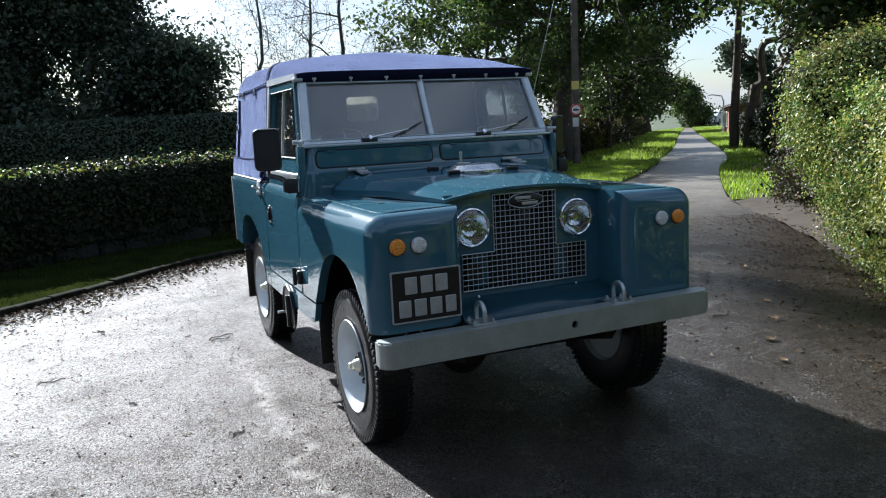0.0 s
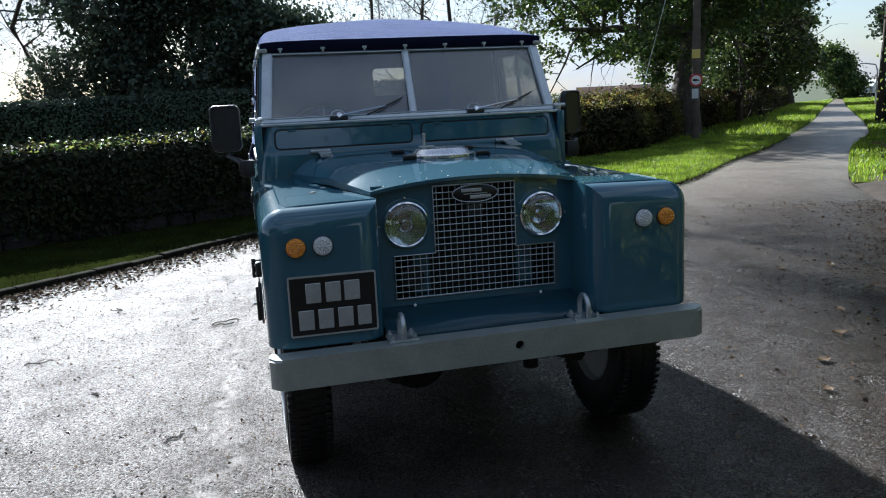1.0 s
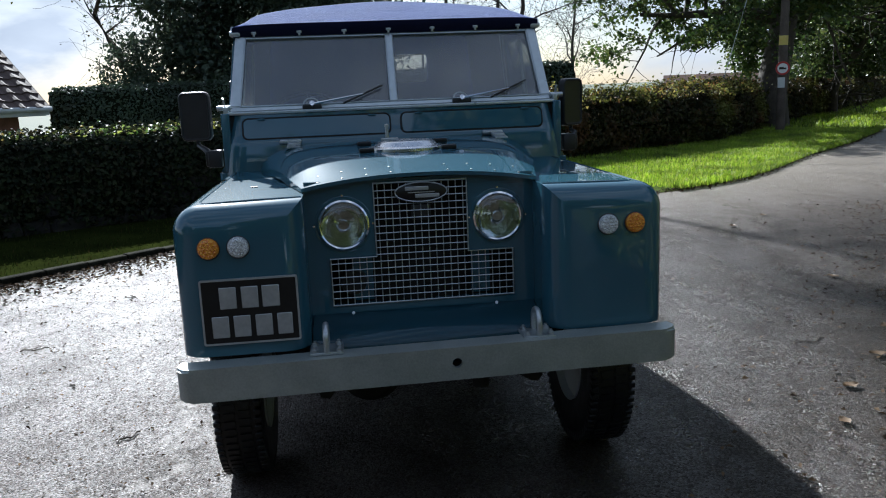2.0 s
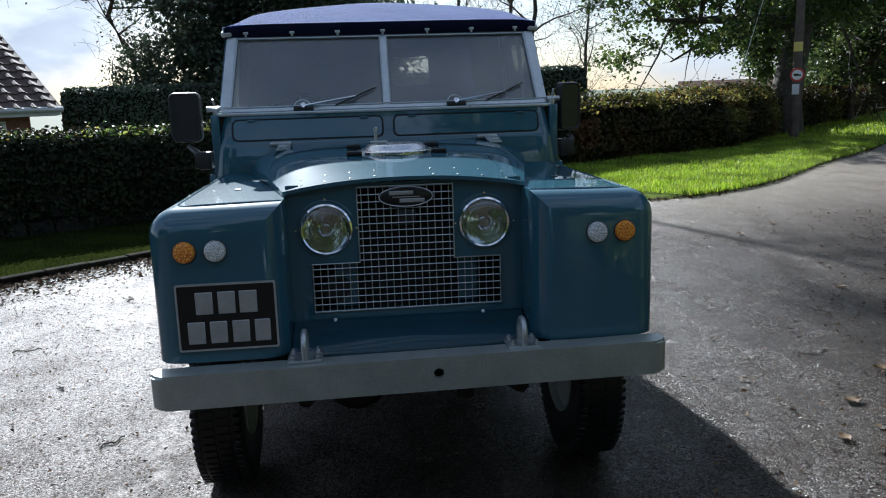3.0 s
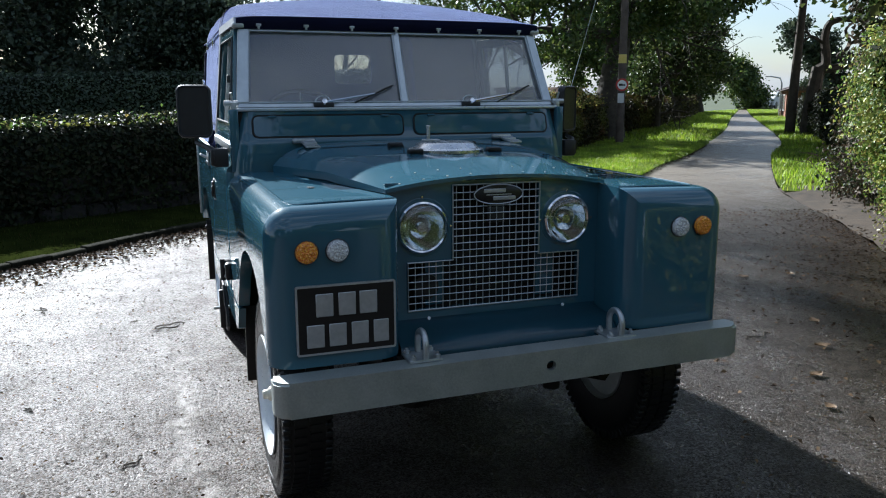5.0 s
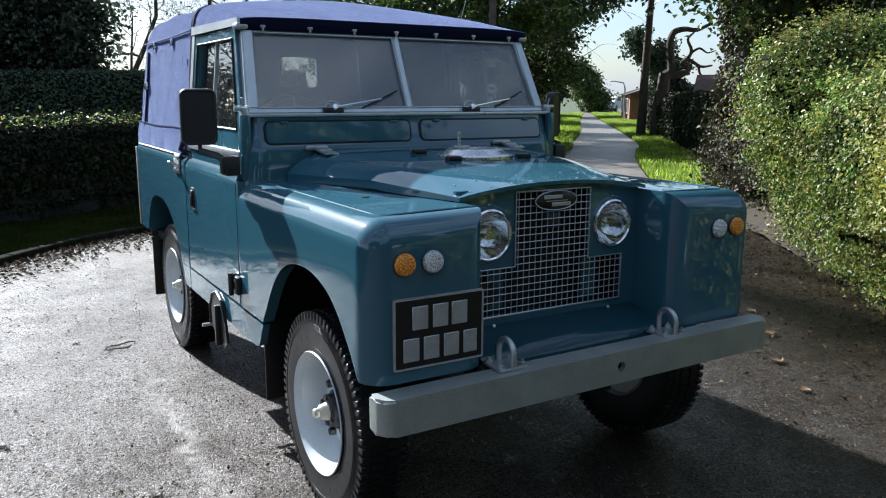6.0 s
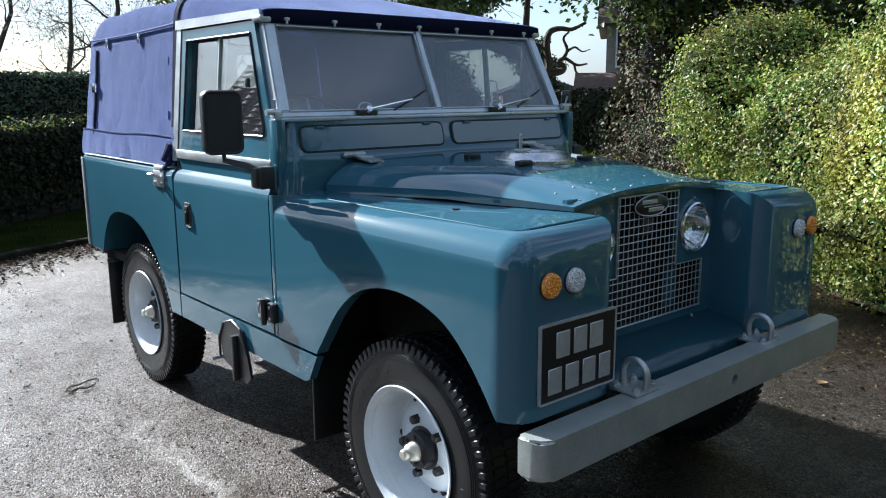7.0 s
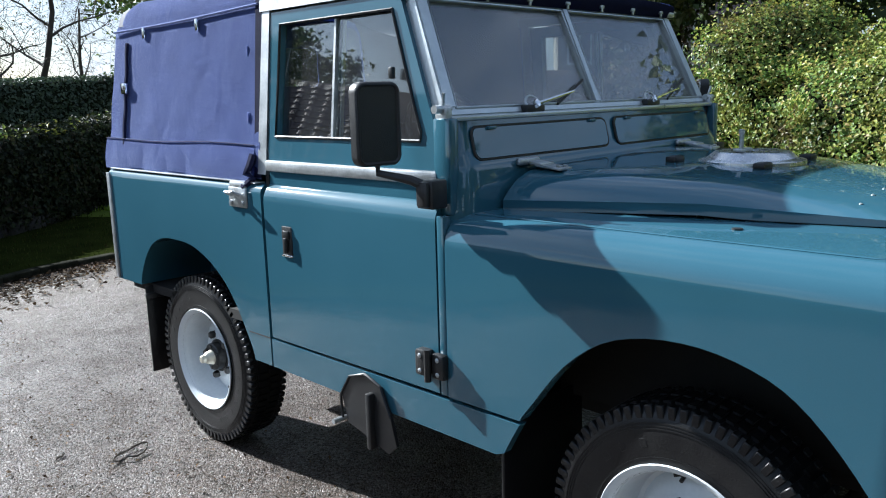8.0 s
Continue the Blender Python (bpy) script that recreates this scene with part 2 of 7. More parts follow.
    for node, source, a, b, lo, hi in ((band, far.outputs[0], 0.0, 0.075, 0.42, 0.0), (torn, gaps.outputs["Fac"], 0.36, 0.62, 0.0, 1.0), (reach, axes.outputs["Y"], 1.5, 2.0, 1.0, 0.0), (rear, axes.outputs["Y"], -0.9, -0.4, 0.0, 1.0)):
        node.inputs["From Min"].default_value, node.inputs["From Max"].default_value = a, b
        node.inputs["To Min"].default_value, node.inputs["To Max"].default_value = lo, hi
        l.new(source, node.inputs["Value"])
    rub = band.outputs["Result"]
    for node in (torn, reach, rear):
        times = n.new("ShaderNodeMath")
        times.operation = "MULTIPLY"
        l.new(rub, times.inputs[0])
        l.new(node.outputs["Result"], times.inputs[1])
        rub = times.outputs[0]
    rubbed = n.new("ShaderNodeMix")
    rubbed.data_type = "RGBA"
    rubbed.inputs[7].default_value = (0.62, 0.58, 0.53, 1)
    l.new(rub, rubbed.inputs[0])
    # darker and wetter towards the bank; the darkening also deepens the car's shadow
    soaked_shade = n.new("ShaderNodeMapRange")
    soaked_shade.interpolation_type = "SMOOTHSTEP"
    soaked_shade.inputs["From Min"].default_value, soaked_shade.inputs["From Max"].default_value = 0.6, 1.9
    soaked_shade.inputs["To Max"].default_value = 0.58
    l.new(ragged.outputs[0], soaked_shade.inputs["Value"])
    soak_shade = n.new("ShaderNodeMath")
    soak_shade.operation = "MULTIPLY"
    l.new(soaked_shade.outputs["Result"], soak_shade.inputs[0])
    l.new(near.outputs["Result"], soak_shade.inputs[1])
    damp = n.new("ShaderNodeMix")
    damp.data_type = "RGBA"
    damp.inputs[7].default_value = (0.007, 0.006, 0.005, 1)
    l.new(soak_shade.outputs[0], damp.inputs[0])
    l.new(pale.outputs[2], damp.inputs[6])
    # dark flecks: cracks, scraps of leaf and grit, in loose drifts
    veins, drifts = n.new("ShaderNodeTexNoise"), n.new("ShaderNodeTexNoise")
    veins.inputs["Scale"].default_value, veins.inputs["Detail"].default_value, veins.inputs["Distortion"].default_value = 24, 3, 2.2
    drifts.inputs["Scale"].default_value, drifts.inputs["Detail"].default_value = 7, 3
    for node in (veins, drifts):
        l.new(where.outputs["Object"], node.inputs["Vector"])
    line = n.new("ShaderNodeValToRGB")
    line.color_ramp.elements[0].position, line.color_ramp.elements[0].color = 0.60, (0, 0, 0, 1)
    line.color_ramp.elements[1].position, line.color_ramp.elements[1].color = 0.635, (1, 1, 1, 1)
    some = n.new("ShaderNodeMapRange")
    some.inputs["From Min"].default_value, some.inputs["From Max"].default_value = 0.46, 0.58
    some.inputs["To Max"].default_value = 0.85
    l.new(veins.outputs["Fac"], line.inputs["Fac"])
    l.new(drifts.outputs["Fac"], some.inputs["Value"])
    fleck = n.new("ShaderNodeMath")
    fleck.operation = "MULTIPLY"
    l.new(line.outputs["Color"], fleck.inputs[0])
    l.new(some.outputs["Result"], fleck.inputs[1])
    flecked = n.new("ShaderNodeMix")
    flecked.data_type = "RGBA"
    flecked.inputs[7].default_value = (0.008, 0.006, 0.004, 1)
    l.new(fleck.outputs[0], flecked.inputs[0])
    l.new(damp.outputs[2], flecked.inputs[6])
    l.new(flecked.outputs[2], rubbed.inputs[6])
    l.new(rubbed.outputs[2], brown.inputs[6])
    l.new(gritty.outputs["Color"], brown.inputs[7])
    l.new(brown.outputs[2], p.inputs["Base Color"])
    mixed = n.new("ShaderNodeMath")
    mixed.operation = "MULTIPLY_ADD"
    mixed.inputs[1].default_value = 0.5
    halved = n.new("ShaderNodeMath")
    halved.operation = "MULTIPLY"
    halved.inputs[1].default_value = 0.5
    l.new(streak.outputs["Fac"], halved.inputs[0])
    l.new(patch.outputs["Fac"], mixed.inputs[0])
    l.new(halved.outputs[0], mixed.inputs[2])
    wet = n.new("ShaderNodeMapRange")
    wet.inputs["From Min"].default_value, wet.inputs["From Max"].default_value = 0.36, 0.64
    wet.inputs["To Min"].default_value, wet.inputs["To Max"].default_value = 0.34, 0.54
    l.new(mixed.outputs[0], wet.inputs["Value"])
    sleek = n.new("ShaderNodeMath")
    sleek.operation = "MULTIPLY_ADD"
    sleek.inputs[1].default_value = -0.12
    l.new(soak_shade.outputs[0], sleek.inputs[0])
    l.new(wet.outputs["Result"], sleek.inputs[2])
    # some chippings are clean and wet, others dull with dirt
    sheen, dull = n.new("ShaderNodeMapRange"), n.new("ShaderNodeMath")
    sheen.inputs["From Min"].default_value, sheen.inputs["From Max"].default_value = 0.25, 0.95
    sheen.inputs["To Min"].default_value, sheen.inputs["To Max"].default_value = 0.06, 0.72
    split = n.new("ShaderNodeSeparateColor")
    l.new(chips.outputs["Color"], split.inputs[0])
    l.new(split.outputs[2], sheen.inputs["Value"])
    # the clean chippings are smoother as well, so they sparkle
    polish = n.new("ShaderNodeMath")
    polish.operation, polish.use_clamp = "MULTIPLY_ADD", True
    polish.inputs[1].default_value = -0.10
    l.new(split.outputs[2], polish.inputs[0])
    l.new(sleek.outputs[0], polish.inputs[2])
    l.new(polish.outputs[0], p.inputs["Roughness"])
    clean = n.new("ShaderNodeMapRange")
    clean.inputs["From Min"].default_value, clean.inputs["From Max"].default_value = 0.42, 0.60
    clean.inputs["To Min"].default_value, clean.inputs["To Max"].default_value = 1.0, 0.35
    l.new(patch.outputs["Fac"], clean.inputs["Value"])
    dull.operation = "MULTIPLY"
    l.new(sheen.outputs["Result"], dull.inputs[0])
    l.new(clean.outputs["Result"], dull.inputs[1])
    matt = n.new("ShaderNodeMix")
    matt.inputs[3].default_value = 0.12
    l.new(grime_and_shade.outputs[0], matt.inputs[0])
    l.new(dull.outputs[0], matt.inputs[2])
    unfleck = n.new("ShaderNodeMix")
    unfleck.inputs[3].default_value = 0.05
    l.new(fleck.outputs[0], unfleck.inputs[0])
    l.new(matt.outputs[0], unfleck.inputs[2])
    shine = n.new("ShaderNodeMath")
    shine.operation = "MULTIPLY_ADD"
    shine.use_clamp = True
    l.new(unfleck.outputs[0], shine.inputs[0])
    shine.inputs[1].default_value = 0.3
    l.new(unfleck.outputs[0], shine.inputs[2])
    l.new(shine.outputs[0], p.inputs["Specular IOR Level"])
    rise = n.new("ShaderNodeMath")
    rise.operation = "MULTIPLY_ADD"
    rise.inputs[1].default_value = -1.0
    l.new(chips.outputs["Distance"], rise.inputs[0])
    l.new(sand.outputs["Fac"], rise.inputs[2])
    bump = n.new("ShaderNodeBump")
    bump.inputs["Strength"].default_value, bump.inputs["Distance"].default_value = 0.85, 0.005
    l.new(rise.outputs[0], bump.inputs["Height"])
    # each chipping lies at a tilt of its own
    tilt, facet, unit = (n.new("ShaderNodeVectorMath") for _ in range(3))
    tilt.operation, facet.operation, unit.operation = "MULTIPLY_ADD", "ADD", "NORMALIZE"
    tilt.inputs[1].default_value, tilt.inputs[2].default_value = (0.28, 0.28, 0.0), (-0.14, -0.14, 0.0)
    l.new(chips.outputs["Color"], tilt.inputs[0])
    more, wider = n.new("ShaderNodeMath"), n.new("ShaderNodeVectorMath")
    more.operation, wider.operation = "MULTIPLY_ADD", "SCALE"
    more.inputs[1].default_value, more.inputs[2].default_value = 2.0, 1.0
    l.new(soak_shade.outputs[0], more.inputs[0])
    l.new(tilt.outputs[0], wider.inputs[0])
    l.new(more.outputs[0], wider.inputs["Scale"])
    l.new(wider.outputs[0], facet.inputs[0])
    l.new(bump.outputs["Normal"], facet.inputs[1])
    l.new(facet.outputs[0], unit.inputs[0])
    l.new(unit.outputs[0], p.inputs["Normal"])
    return m


TARMAC = asphalt_material()
PAINT = material("marine_blue_paint", (0.032, 0.099, 0.138), (0.037, 0.109, 0.151), scale=3, rough=0.40, rough_b=0.46, coat=1.0, grain_scale=300, spec=0.01)
PAINT.node_tree.nodes["Principled BSDF"].inputs["Coat IOR"].default_value = 1.65
GALV = material("galvanised_steel", (0.40, 0.42, 0.43), (0.56, 0.58, 0.59), scale=14, rough=0.34, rough_b=0.5, metal=0.85, grain=0.15, grain_scale=120)
BUMPER_GALV = material("dull_galvanised_steel", (0.335, 0.36, 0.34), (0.465, 0.49, 0.465), scale=10, rough=0.38, rough_b=0.55, metal=0.6, grain=0.2, grain_scale=160)
SILVER = material("silver_painted_frame", (0.46, 0.50, 0.52), (0.58, 0.62, 0.64), scale=9, rough=0.26, rough_b=0.4, metal=0.6, grain=0.08, grain_scale=40)
CHROME = material("polished_chrome", (0.75, 0.76, 0.77), (0.82, 0.83, 0.84), rough=0.08, rough_b=0.14, metal=1.0)
CANVAS = material("blue_canvas", (0.088, 0.120, 0.318), (0.112, 0.150, 0.385), scale=5, rough=0.8, rough_b=0.9, grain=0.5, grain_scale=420, spec=0.1)
PIPING = material("pale_blue_piping", (0.12, 0.15, 0.31), (0.17, 0.20, 0.37), scale=20, rough=0.85, spec=0.05)
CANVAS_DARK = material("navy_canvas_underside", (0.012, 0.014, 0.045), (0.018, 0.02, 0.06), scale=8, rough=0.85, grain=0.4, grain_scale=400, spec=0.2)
LINING = material("grey_hood_lining", (0.14, 0.14, 0.155), (0.19, 0.19, 0.205), scale=4, rough=0.9)
RUBBER = material("black_rubber", (0.006, 0.006, 0.007), (0.012, 0.012, 0.012), scale=20, rough=0.30, rough_b=0.46, spec=0.38, grain=0.2, grain_scale=200)
BLACK = material("black_plastic", (0.010, 0.010, 0.011), (0.017, 0.017, 0.018), scale=20, rough=0.38, rough_b=0.5, grain=0.25, grain_scale=320)
BLACK_METAL = material("black_painted_steel", (0.012, 0.012, 0.013), (0.02, 0.02, 0.02), scale=12, rough=0.32, rough_b=0.45)
UNDER = material("dirty_underbody", (0.010, 0.009, 0.008), (0.02, 0.018, 0.015), scale=9, rough=0.8, rough_b=0.95)
WHEEL_WHITE = material("limestone_wheel_paint", (0.62, 0.66, 0.68), (0.72, 0.75, 0.77), scale=8, rough=0.28, rough_b=0.4, coat=0.4)
CREAM = material("worn_hub_cap", (0.45, 0.42, 0.34), (0.6, 0.57, 0.48), scale=30, rough=0.35, metal=0.5)
GLASS = pane_material("window_glass", (0.80, 0.84, 0.84), 0.03, 2.5)


def ripple(m, scale, distance, strength=1.0, socket="Normal"):
    """Adds a broad, shallow unevenness to a material's surface."""
    n, l = m.node_tree.nodes, m.node_tree.links
    p = n["Principled BSDF"]
    where, waves, bump = n.new("ShaderNodeTexCoord"), n.new("ShaderNodeTexNoise"), n.new("ShaderNodeBump")
    waves.inputs["Scale"].default_value, waves.inputs["Detail"].default_value, waves.inputs["Distortion"].default_value = scale, 2, 0.6
    bump.inputs["Strength"].default_value, bump.inputs["Distance"].default_value = strength, distance
    l.new(where.outputs["Object"], waves.inputs["Vector"])
    l.new(waves.outputs["Fac"], bump.inputs["Height"])
    if p.inputs[socket].is_linked:
        l.new(p.inputs[socket].links[0].from_socket, bump.inputs["Normal"])
    l.new(bump.outputs["Normal"], p.inputs[socket])


ripple(PAINT, 4.0, 0.0012, 1.0, "Coat Normal")
ripple(CANVAS, 6.0, 0.008)
cloth = CANVAS.node_tree.nodes["Principled BSDF"]
cloth.inputs["Sheen Weight"].default_value, cloth.inputs["Sheen Roughness"].default_value = 1.0, 0.3
cloth.inputs["Sheen Tint"].default_value = (0.55, 0.65, 1.0, 1)
REAR_GLASS = pane_material("clear_hood_plastic", (0.78, 0.80, 0.80), 0.05)
# the heavier veil paints the sky's grey reflection over the windscreen
SCREEN_GLASS = pane_material("windscreen_glass", (0.84, 0.86, 0.86), 0.14)
LAMP_GLASS = pane_material("lamp_glass", (0.93, 0.95, 0.95), 0.008)
REFLECTOR = material("lamp_reflector", (0.72, 0.73, 0.72), (0.86, 0.87, 0.86), scale=30, rough=0.04, rough_b=0.1, metal=1.0, grain=0.16, grain_scale=40)
ORANGE = material("orange_lamp_lens", (0.74, 0.15, 0.004), (1.0, 0.48, 0.03), scale=240, rough=0.1, rough_b=0.2, metal=0.15, coat=1.0, grain=1.0, grain_scale=330, soft=(0.44, 0.56))
CLEAR = material("clear_lamp_lens", (0.46, 0.47, 0.48), (0.98, 0.985, 0.99), scale=260, rough=0.06, rough_b=0.2, metal=0.3, coat=1.0, grain=1.0, grain_scale=350, soft=(0.44, 0.56))
PLATE_BLACK = material("black_plate", (0.008, 0.008, 0.009), (0.013, 0.013, 0.014), rough=0.3, scale=20)
PLATE_SILVER = material("silver_plate_marks", (0.42, 0.43, 0.44), (0.52, 0.53, 0.54), rough=0.35, metal=0.5, scale=25)
SEAT = material("dark_seat_vinyl", (0.015, 0.015, 0.017), (0.03, 0.03, 0.032), rough=0.5, scale=12)
SOIL = material("field_grass_and_soil", (0.035, 0.05, 0.015), (0.06, 0.075, 0.025), scale=0.6, rough=0.9, grain=1.0, grain_scale=40)
# mossy soil, darkened to carry the hedge's shade
MOSSY_SHADED = material("shaded_mossy_soil", (0.008, 0.011, 0.003), (0.022, 0.028, 0.006), scale=2.5, rough=1.0, grain=1.0, grain_scale=60, spec=0.0)
DISH = material("polished_aluminium", (0.55, 0.56, 0.57), (0.66, 0.67, 0.68), scale=20, rough=0.2, rough_b=0.34, metal=0.95, grain=0.06, grain_scale=90)
VERGE = material("verge_turf", (0.05, 0.075, 0.012), (0.09, 0.12, 0.02), scale=1.5, rough=0.95, grain=1.0, grain_scale=60, spec=0.02)
# moss tone taken darker: the hedge's shadow is in the kerb's colour
KERB = material("shaded_mossy_kerb_stone", (0.010, 0.011, 0.006), (0.030, 0.029, 0.020), scale=7, rough=0.95, spec=0.03, grain=0.9, grain_scale=70, per_piece=0.25)
WALLSTONE = material("dark_wall_stone", (0.012, 0.011, 0.009), (0.035, 0.030, 0.024), scale=5, rough=0.9, grain=1.0, grain_scale=40, per_piece=0.3)
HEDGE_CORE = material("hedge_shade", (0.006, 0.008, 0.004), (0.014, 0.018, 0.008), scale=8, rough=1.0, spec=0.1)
BARK = material("tree_bark", (0.035, 0.028, 0.020), (0.085, 0.07, 0.052), scale=6, rough=0.9, grain=1.0, grain_scale=30)
TWIG = material("bare_twig_bark", (0.045, 0.036, 0.03), (0.08, 0.066, 0.055), scale=6, rough=0.9)
POLE_WOOD = material("weathered_pole_wood", (0.06, 0.045, 0.035), (0.13, 0.10, 0.08), scale=4, rough=0.8, grain=0.8, grain_scale=50)
ROOF_TILE = material("brown_roof_tile", (0.065, 0.043, 0.035), (0.125, 0.085, 0.068), scale=6, rough=0.75, rough_b=0.85, per_piece=0.25)
BRICK = material("red_brick", (0.20, 0.085, 0.055), (0.30, 0.14, 0.09), scale=9, rough=0.85, grain=0.6, grain_scale=60)
WHITE_PAINT = material("white_paint", (0.70, 0.70, 0.68), (0.8, 0.8, 0.78), scale=5, rough=0.5)
STONE_WALL = material("grey_rendered_wall", (0.25, 0.22, 0.18), (0.36, 0.32, 0.27), scale=4, rough=0.85)
TIN = material("rusty_barn_roof", (0.11, 0.072, 0.056), (0.18, 0.125, 0.10), scale=2, rough=0.95, spec=0.05)
DARK_GLASS = material("dark_window_pane", (0.02, 0.022, 0.025), (0.03, 0.032, 0.036), rough=0.08, scale=3)
SIGN_RED = material("sign_red", (0.40, 0.03, 0.03), (0.5, 0.05, 0.04), rough=0.5)
SIGN_YELLOW = material("yellow_band", (0.60, 0.46, 0.10), (0.7, 0.55, 0.16), rough=0.6)
LIGHT_GREY = material("light_grey_sheet", (0.5, 0.5, 0.48), (0.62, 0.62, 0.6), rough=0.6)
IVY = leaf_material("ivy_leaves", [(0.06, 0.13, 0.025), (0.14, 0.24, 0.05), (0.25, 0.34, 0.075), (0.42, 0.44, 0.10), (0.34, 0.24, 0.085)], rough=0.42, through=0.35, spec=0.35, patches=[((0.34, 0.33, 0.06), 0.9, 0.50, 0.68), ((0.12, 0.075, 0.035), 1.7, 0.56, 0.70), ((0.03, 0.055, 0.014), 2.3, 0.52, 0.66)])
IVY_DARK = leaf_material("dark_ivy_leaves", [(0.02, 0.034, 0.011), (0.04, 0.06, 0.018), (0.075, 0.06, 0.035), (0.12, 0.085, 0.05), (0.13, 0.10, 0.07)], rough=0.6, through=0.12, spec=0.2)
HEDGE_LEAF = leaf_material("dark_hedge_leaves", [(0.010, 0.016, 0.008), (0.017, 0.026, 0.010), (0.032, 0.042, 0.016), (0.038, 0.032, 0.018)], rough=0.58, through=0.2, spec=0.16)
# hawthorn: body leaves darkened for shade, sprig leaves brightened for sun
HAW = leaf_material("shaded_hawthorn_leaves", [(0.018, 0.022, 0.007), (0.032, 0.036, 0.011), (0.055, 0.050, 0.016), (0.06, 0.032, 0.016)], rough=0.6, through=0.25, spec=0.2, patches=[((0.16, 0.17, 0.035), 0.7, 0.50, 0.64), ((0.10, 0.045, 0.02), 1.3, 0.55, 0.68)])
HAW_LIT = leaf_material("lit_hawthorn_sprigs", [(0.10, 0.11, 0.02), (0.19, 0.20, 0.04), (0.27, 0.24, 0.06), (0.22, 0.11, 0.04)], rough=0.5, through=0.45, spec=0.3)
OAK = leaf_material("oak_leaves", [(0.024, 0.05, 0.010), (0.05, 0.09, 0.017), (0.085, 0.13, 0.026), (0.15, 0.17, 0.042)], rough=0.42, through=0.42)
# oak leaves again, darkened for trees seen from their unlit side
OAK_SHADE = leaf_material("shaded_oak_leaves", [(0.024, 0.044, 0.012), (0.045, 0.075, 0.020), (0.08, 0.115, 0.030), (0.14, 0.15, 0.045)], rough=0.45, through=0.35, spec=0.4)
YEW = leaf_material("evergreen_leaves", [(0.030, 0.048, 0.032), (0.055, 0.080, 0.046), (0.10, 0.12, 0.070)], rough=0.45, through=0.3, spec=0.4)
CLIPPED = leaf_material("clipped_hedge_leaves", [(0.030, 0.052, 0.028), (0.050, 0.078, 0.040), (0.078, 0.105, 0.054)], rough=0.45, through=0.25, spec=0.45)
# mossy blades with the hedge's shade put into their colour
MOSS_SHADED = leaf_material("shaded_mossy_grass", [(0.012, 0.022, 0.005), (0.025, 0.04, 0.008), (0.045, 0.06, 0.012), (0.05, 0.035, 0.015)], rough=0.9, through=0.2, spec=0.03)
GRASS = leaf_material("grass_blades", [(0.14, 0.24, 0.012), (0.23, 0.36, 0.018), (0.34, 0.47, 0.03), (0.42, 0.44, 0.08)], rough=0.5, through=0.45, patches=[((0.10, 0.15, 0.02), 1.1, 0.5, 0.68)])
OLD_LITTER = leaf_material("rotting_leaves", [(0.02, 0.012, 0.007), (0.04, 0.024, 0.013), (0.065, 0.042, 0.022), (0.14, 0.09, 0.045)], rough=0.8, through=0.1, spec=0.1)
LITTER = leaf_material("fallen_leaves", [(0.05, 0.028, 0.014), (0.10, 0.055, 0.025), (0.16, 0.10, 0.045), (0.24, 0.18, 0.09)], rough=0.6, through=0.1)


# ---- mesh helpers ----
def smooth_faces(me, angle=38):
    me.shade_smooth()
    me.set_sharp_from_angle(angle=radians(angle))


def obj_from(name, bm, mat, parent=None, label="", smooth=True):
    me = bpy.data.meshes.new(name)
    bmesh.ops.recalc_face_normals(bm, faces=bm.faces)
    bm.to_mesh(me)
    bm.free()
    for m in mat if isinstance(mat, (list, tuple)) else [mat]:
        me.materials.append(m)
    if smooth:
        smooth_faces(me)
    ob = new(name, me)
    if parent:
        ob.parent = parent
    return tagged(ob, label=label) if label else ob


def part(name, bm, mat, parent, label=""):
    return obj_from(name, bm, mat, parent, label)


def thing(name, label, category, group="", kind="", at=(0, 0, 0)):
    ob = new(name)
    ob.empty_display_size = 0.1
    ob.location = at
    return tagged(ob, label, category, group, kind)


def add_box(bm, lo, hi, bevel=0.0, seg=2, m=None):
    """A box between two corners, its edges rounded, turned and moved by m."""
    c, s = (Vector(lo) + Vector(hi)) / 2, Vector(hi) - Vector(lo)
    made = bmesh.ops.create_cube(bm, size=1.0, matrix=Matrix.Translation(c) @ Matrix.Diagonal((*s, 1)))["verts"]
    if bevel:
        edges = list({e for v in made for e in v.link_edges})
        made = [v for v in made if v.is_valid] + bmesh.ops.bevel(bm, geom=edges, offset=bevel, segments=seg, affect="EDGES", profile=0.5)["verts"]
    if m is not None:
        bmesh.ops.transform(bm, matrix=m, verts=list({v for v in made if v.is_valid}))
    return bm


def box(lo, hi, bevel=0.0, seg=2, m=None):
    return add_box(bmesh.new(), lo, hi, bevel, seg, m)


def add_lathe(bm, profile, n=32, m=Matrix()):
    """Turns (radius, height) pairs round z, then places the body by m."""
    rings = []
    for r, h in profile:
        if r < 1e-6:
            rings.append([bm.verts.new(m @ Vector((0, 0, h)))])
        else:
            rings.append([bm.verts.new(m @ Vector((r * math.cos(a), r * math.sin(a), h))) for a in (2 * math.pi * k / n for k in range(n))])
    for a, b in zip(rings, rings[1:]):
        for k in range(n):
            q = [a[k % len(a)], a[(k + 1) % len(a)], b[(k + 1) % len(b)], b[k % len(b)]]
            q = list(dict.fromkeys(q))
            if len(q) > 2:
                bm.faces.new(q)
    return bm


def lathe(profile, n=32, m=Matrix()):
    return add_lathe(bmesh.new(), profile, n, m)


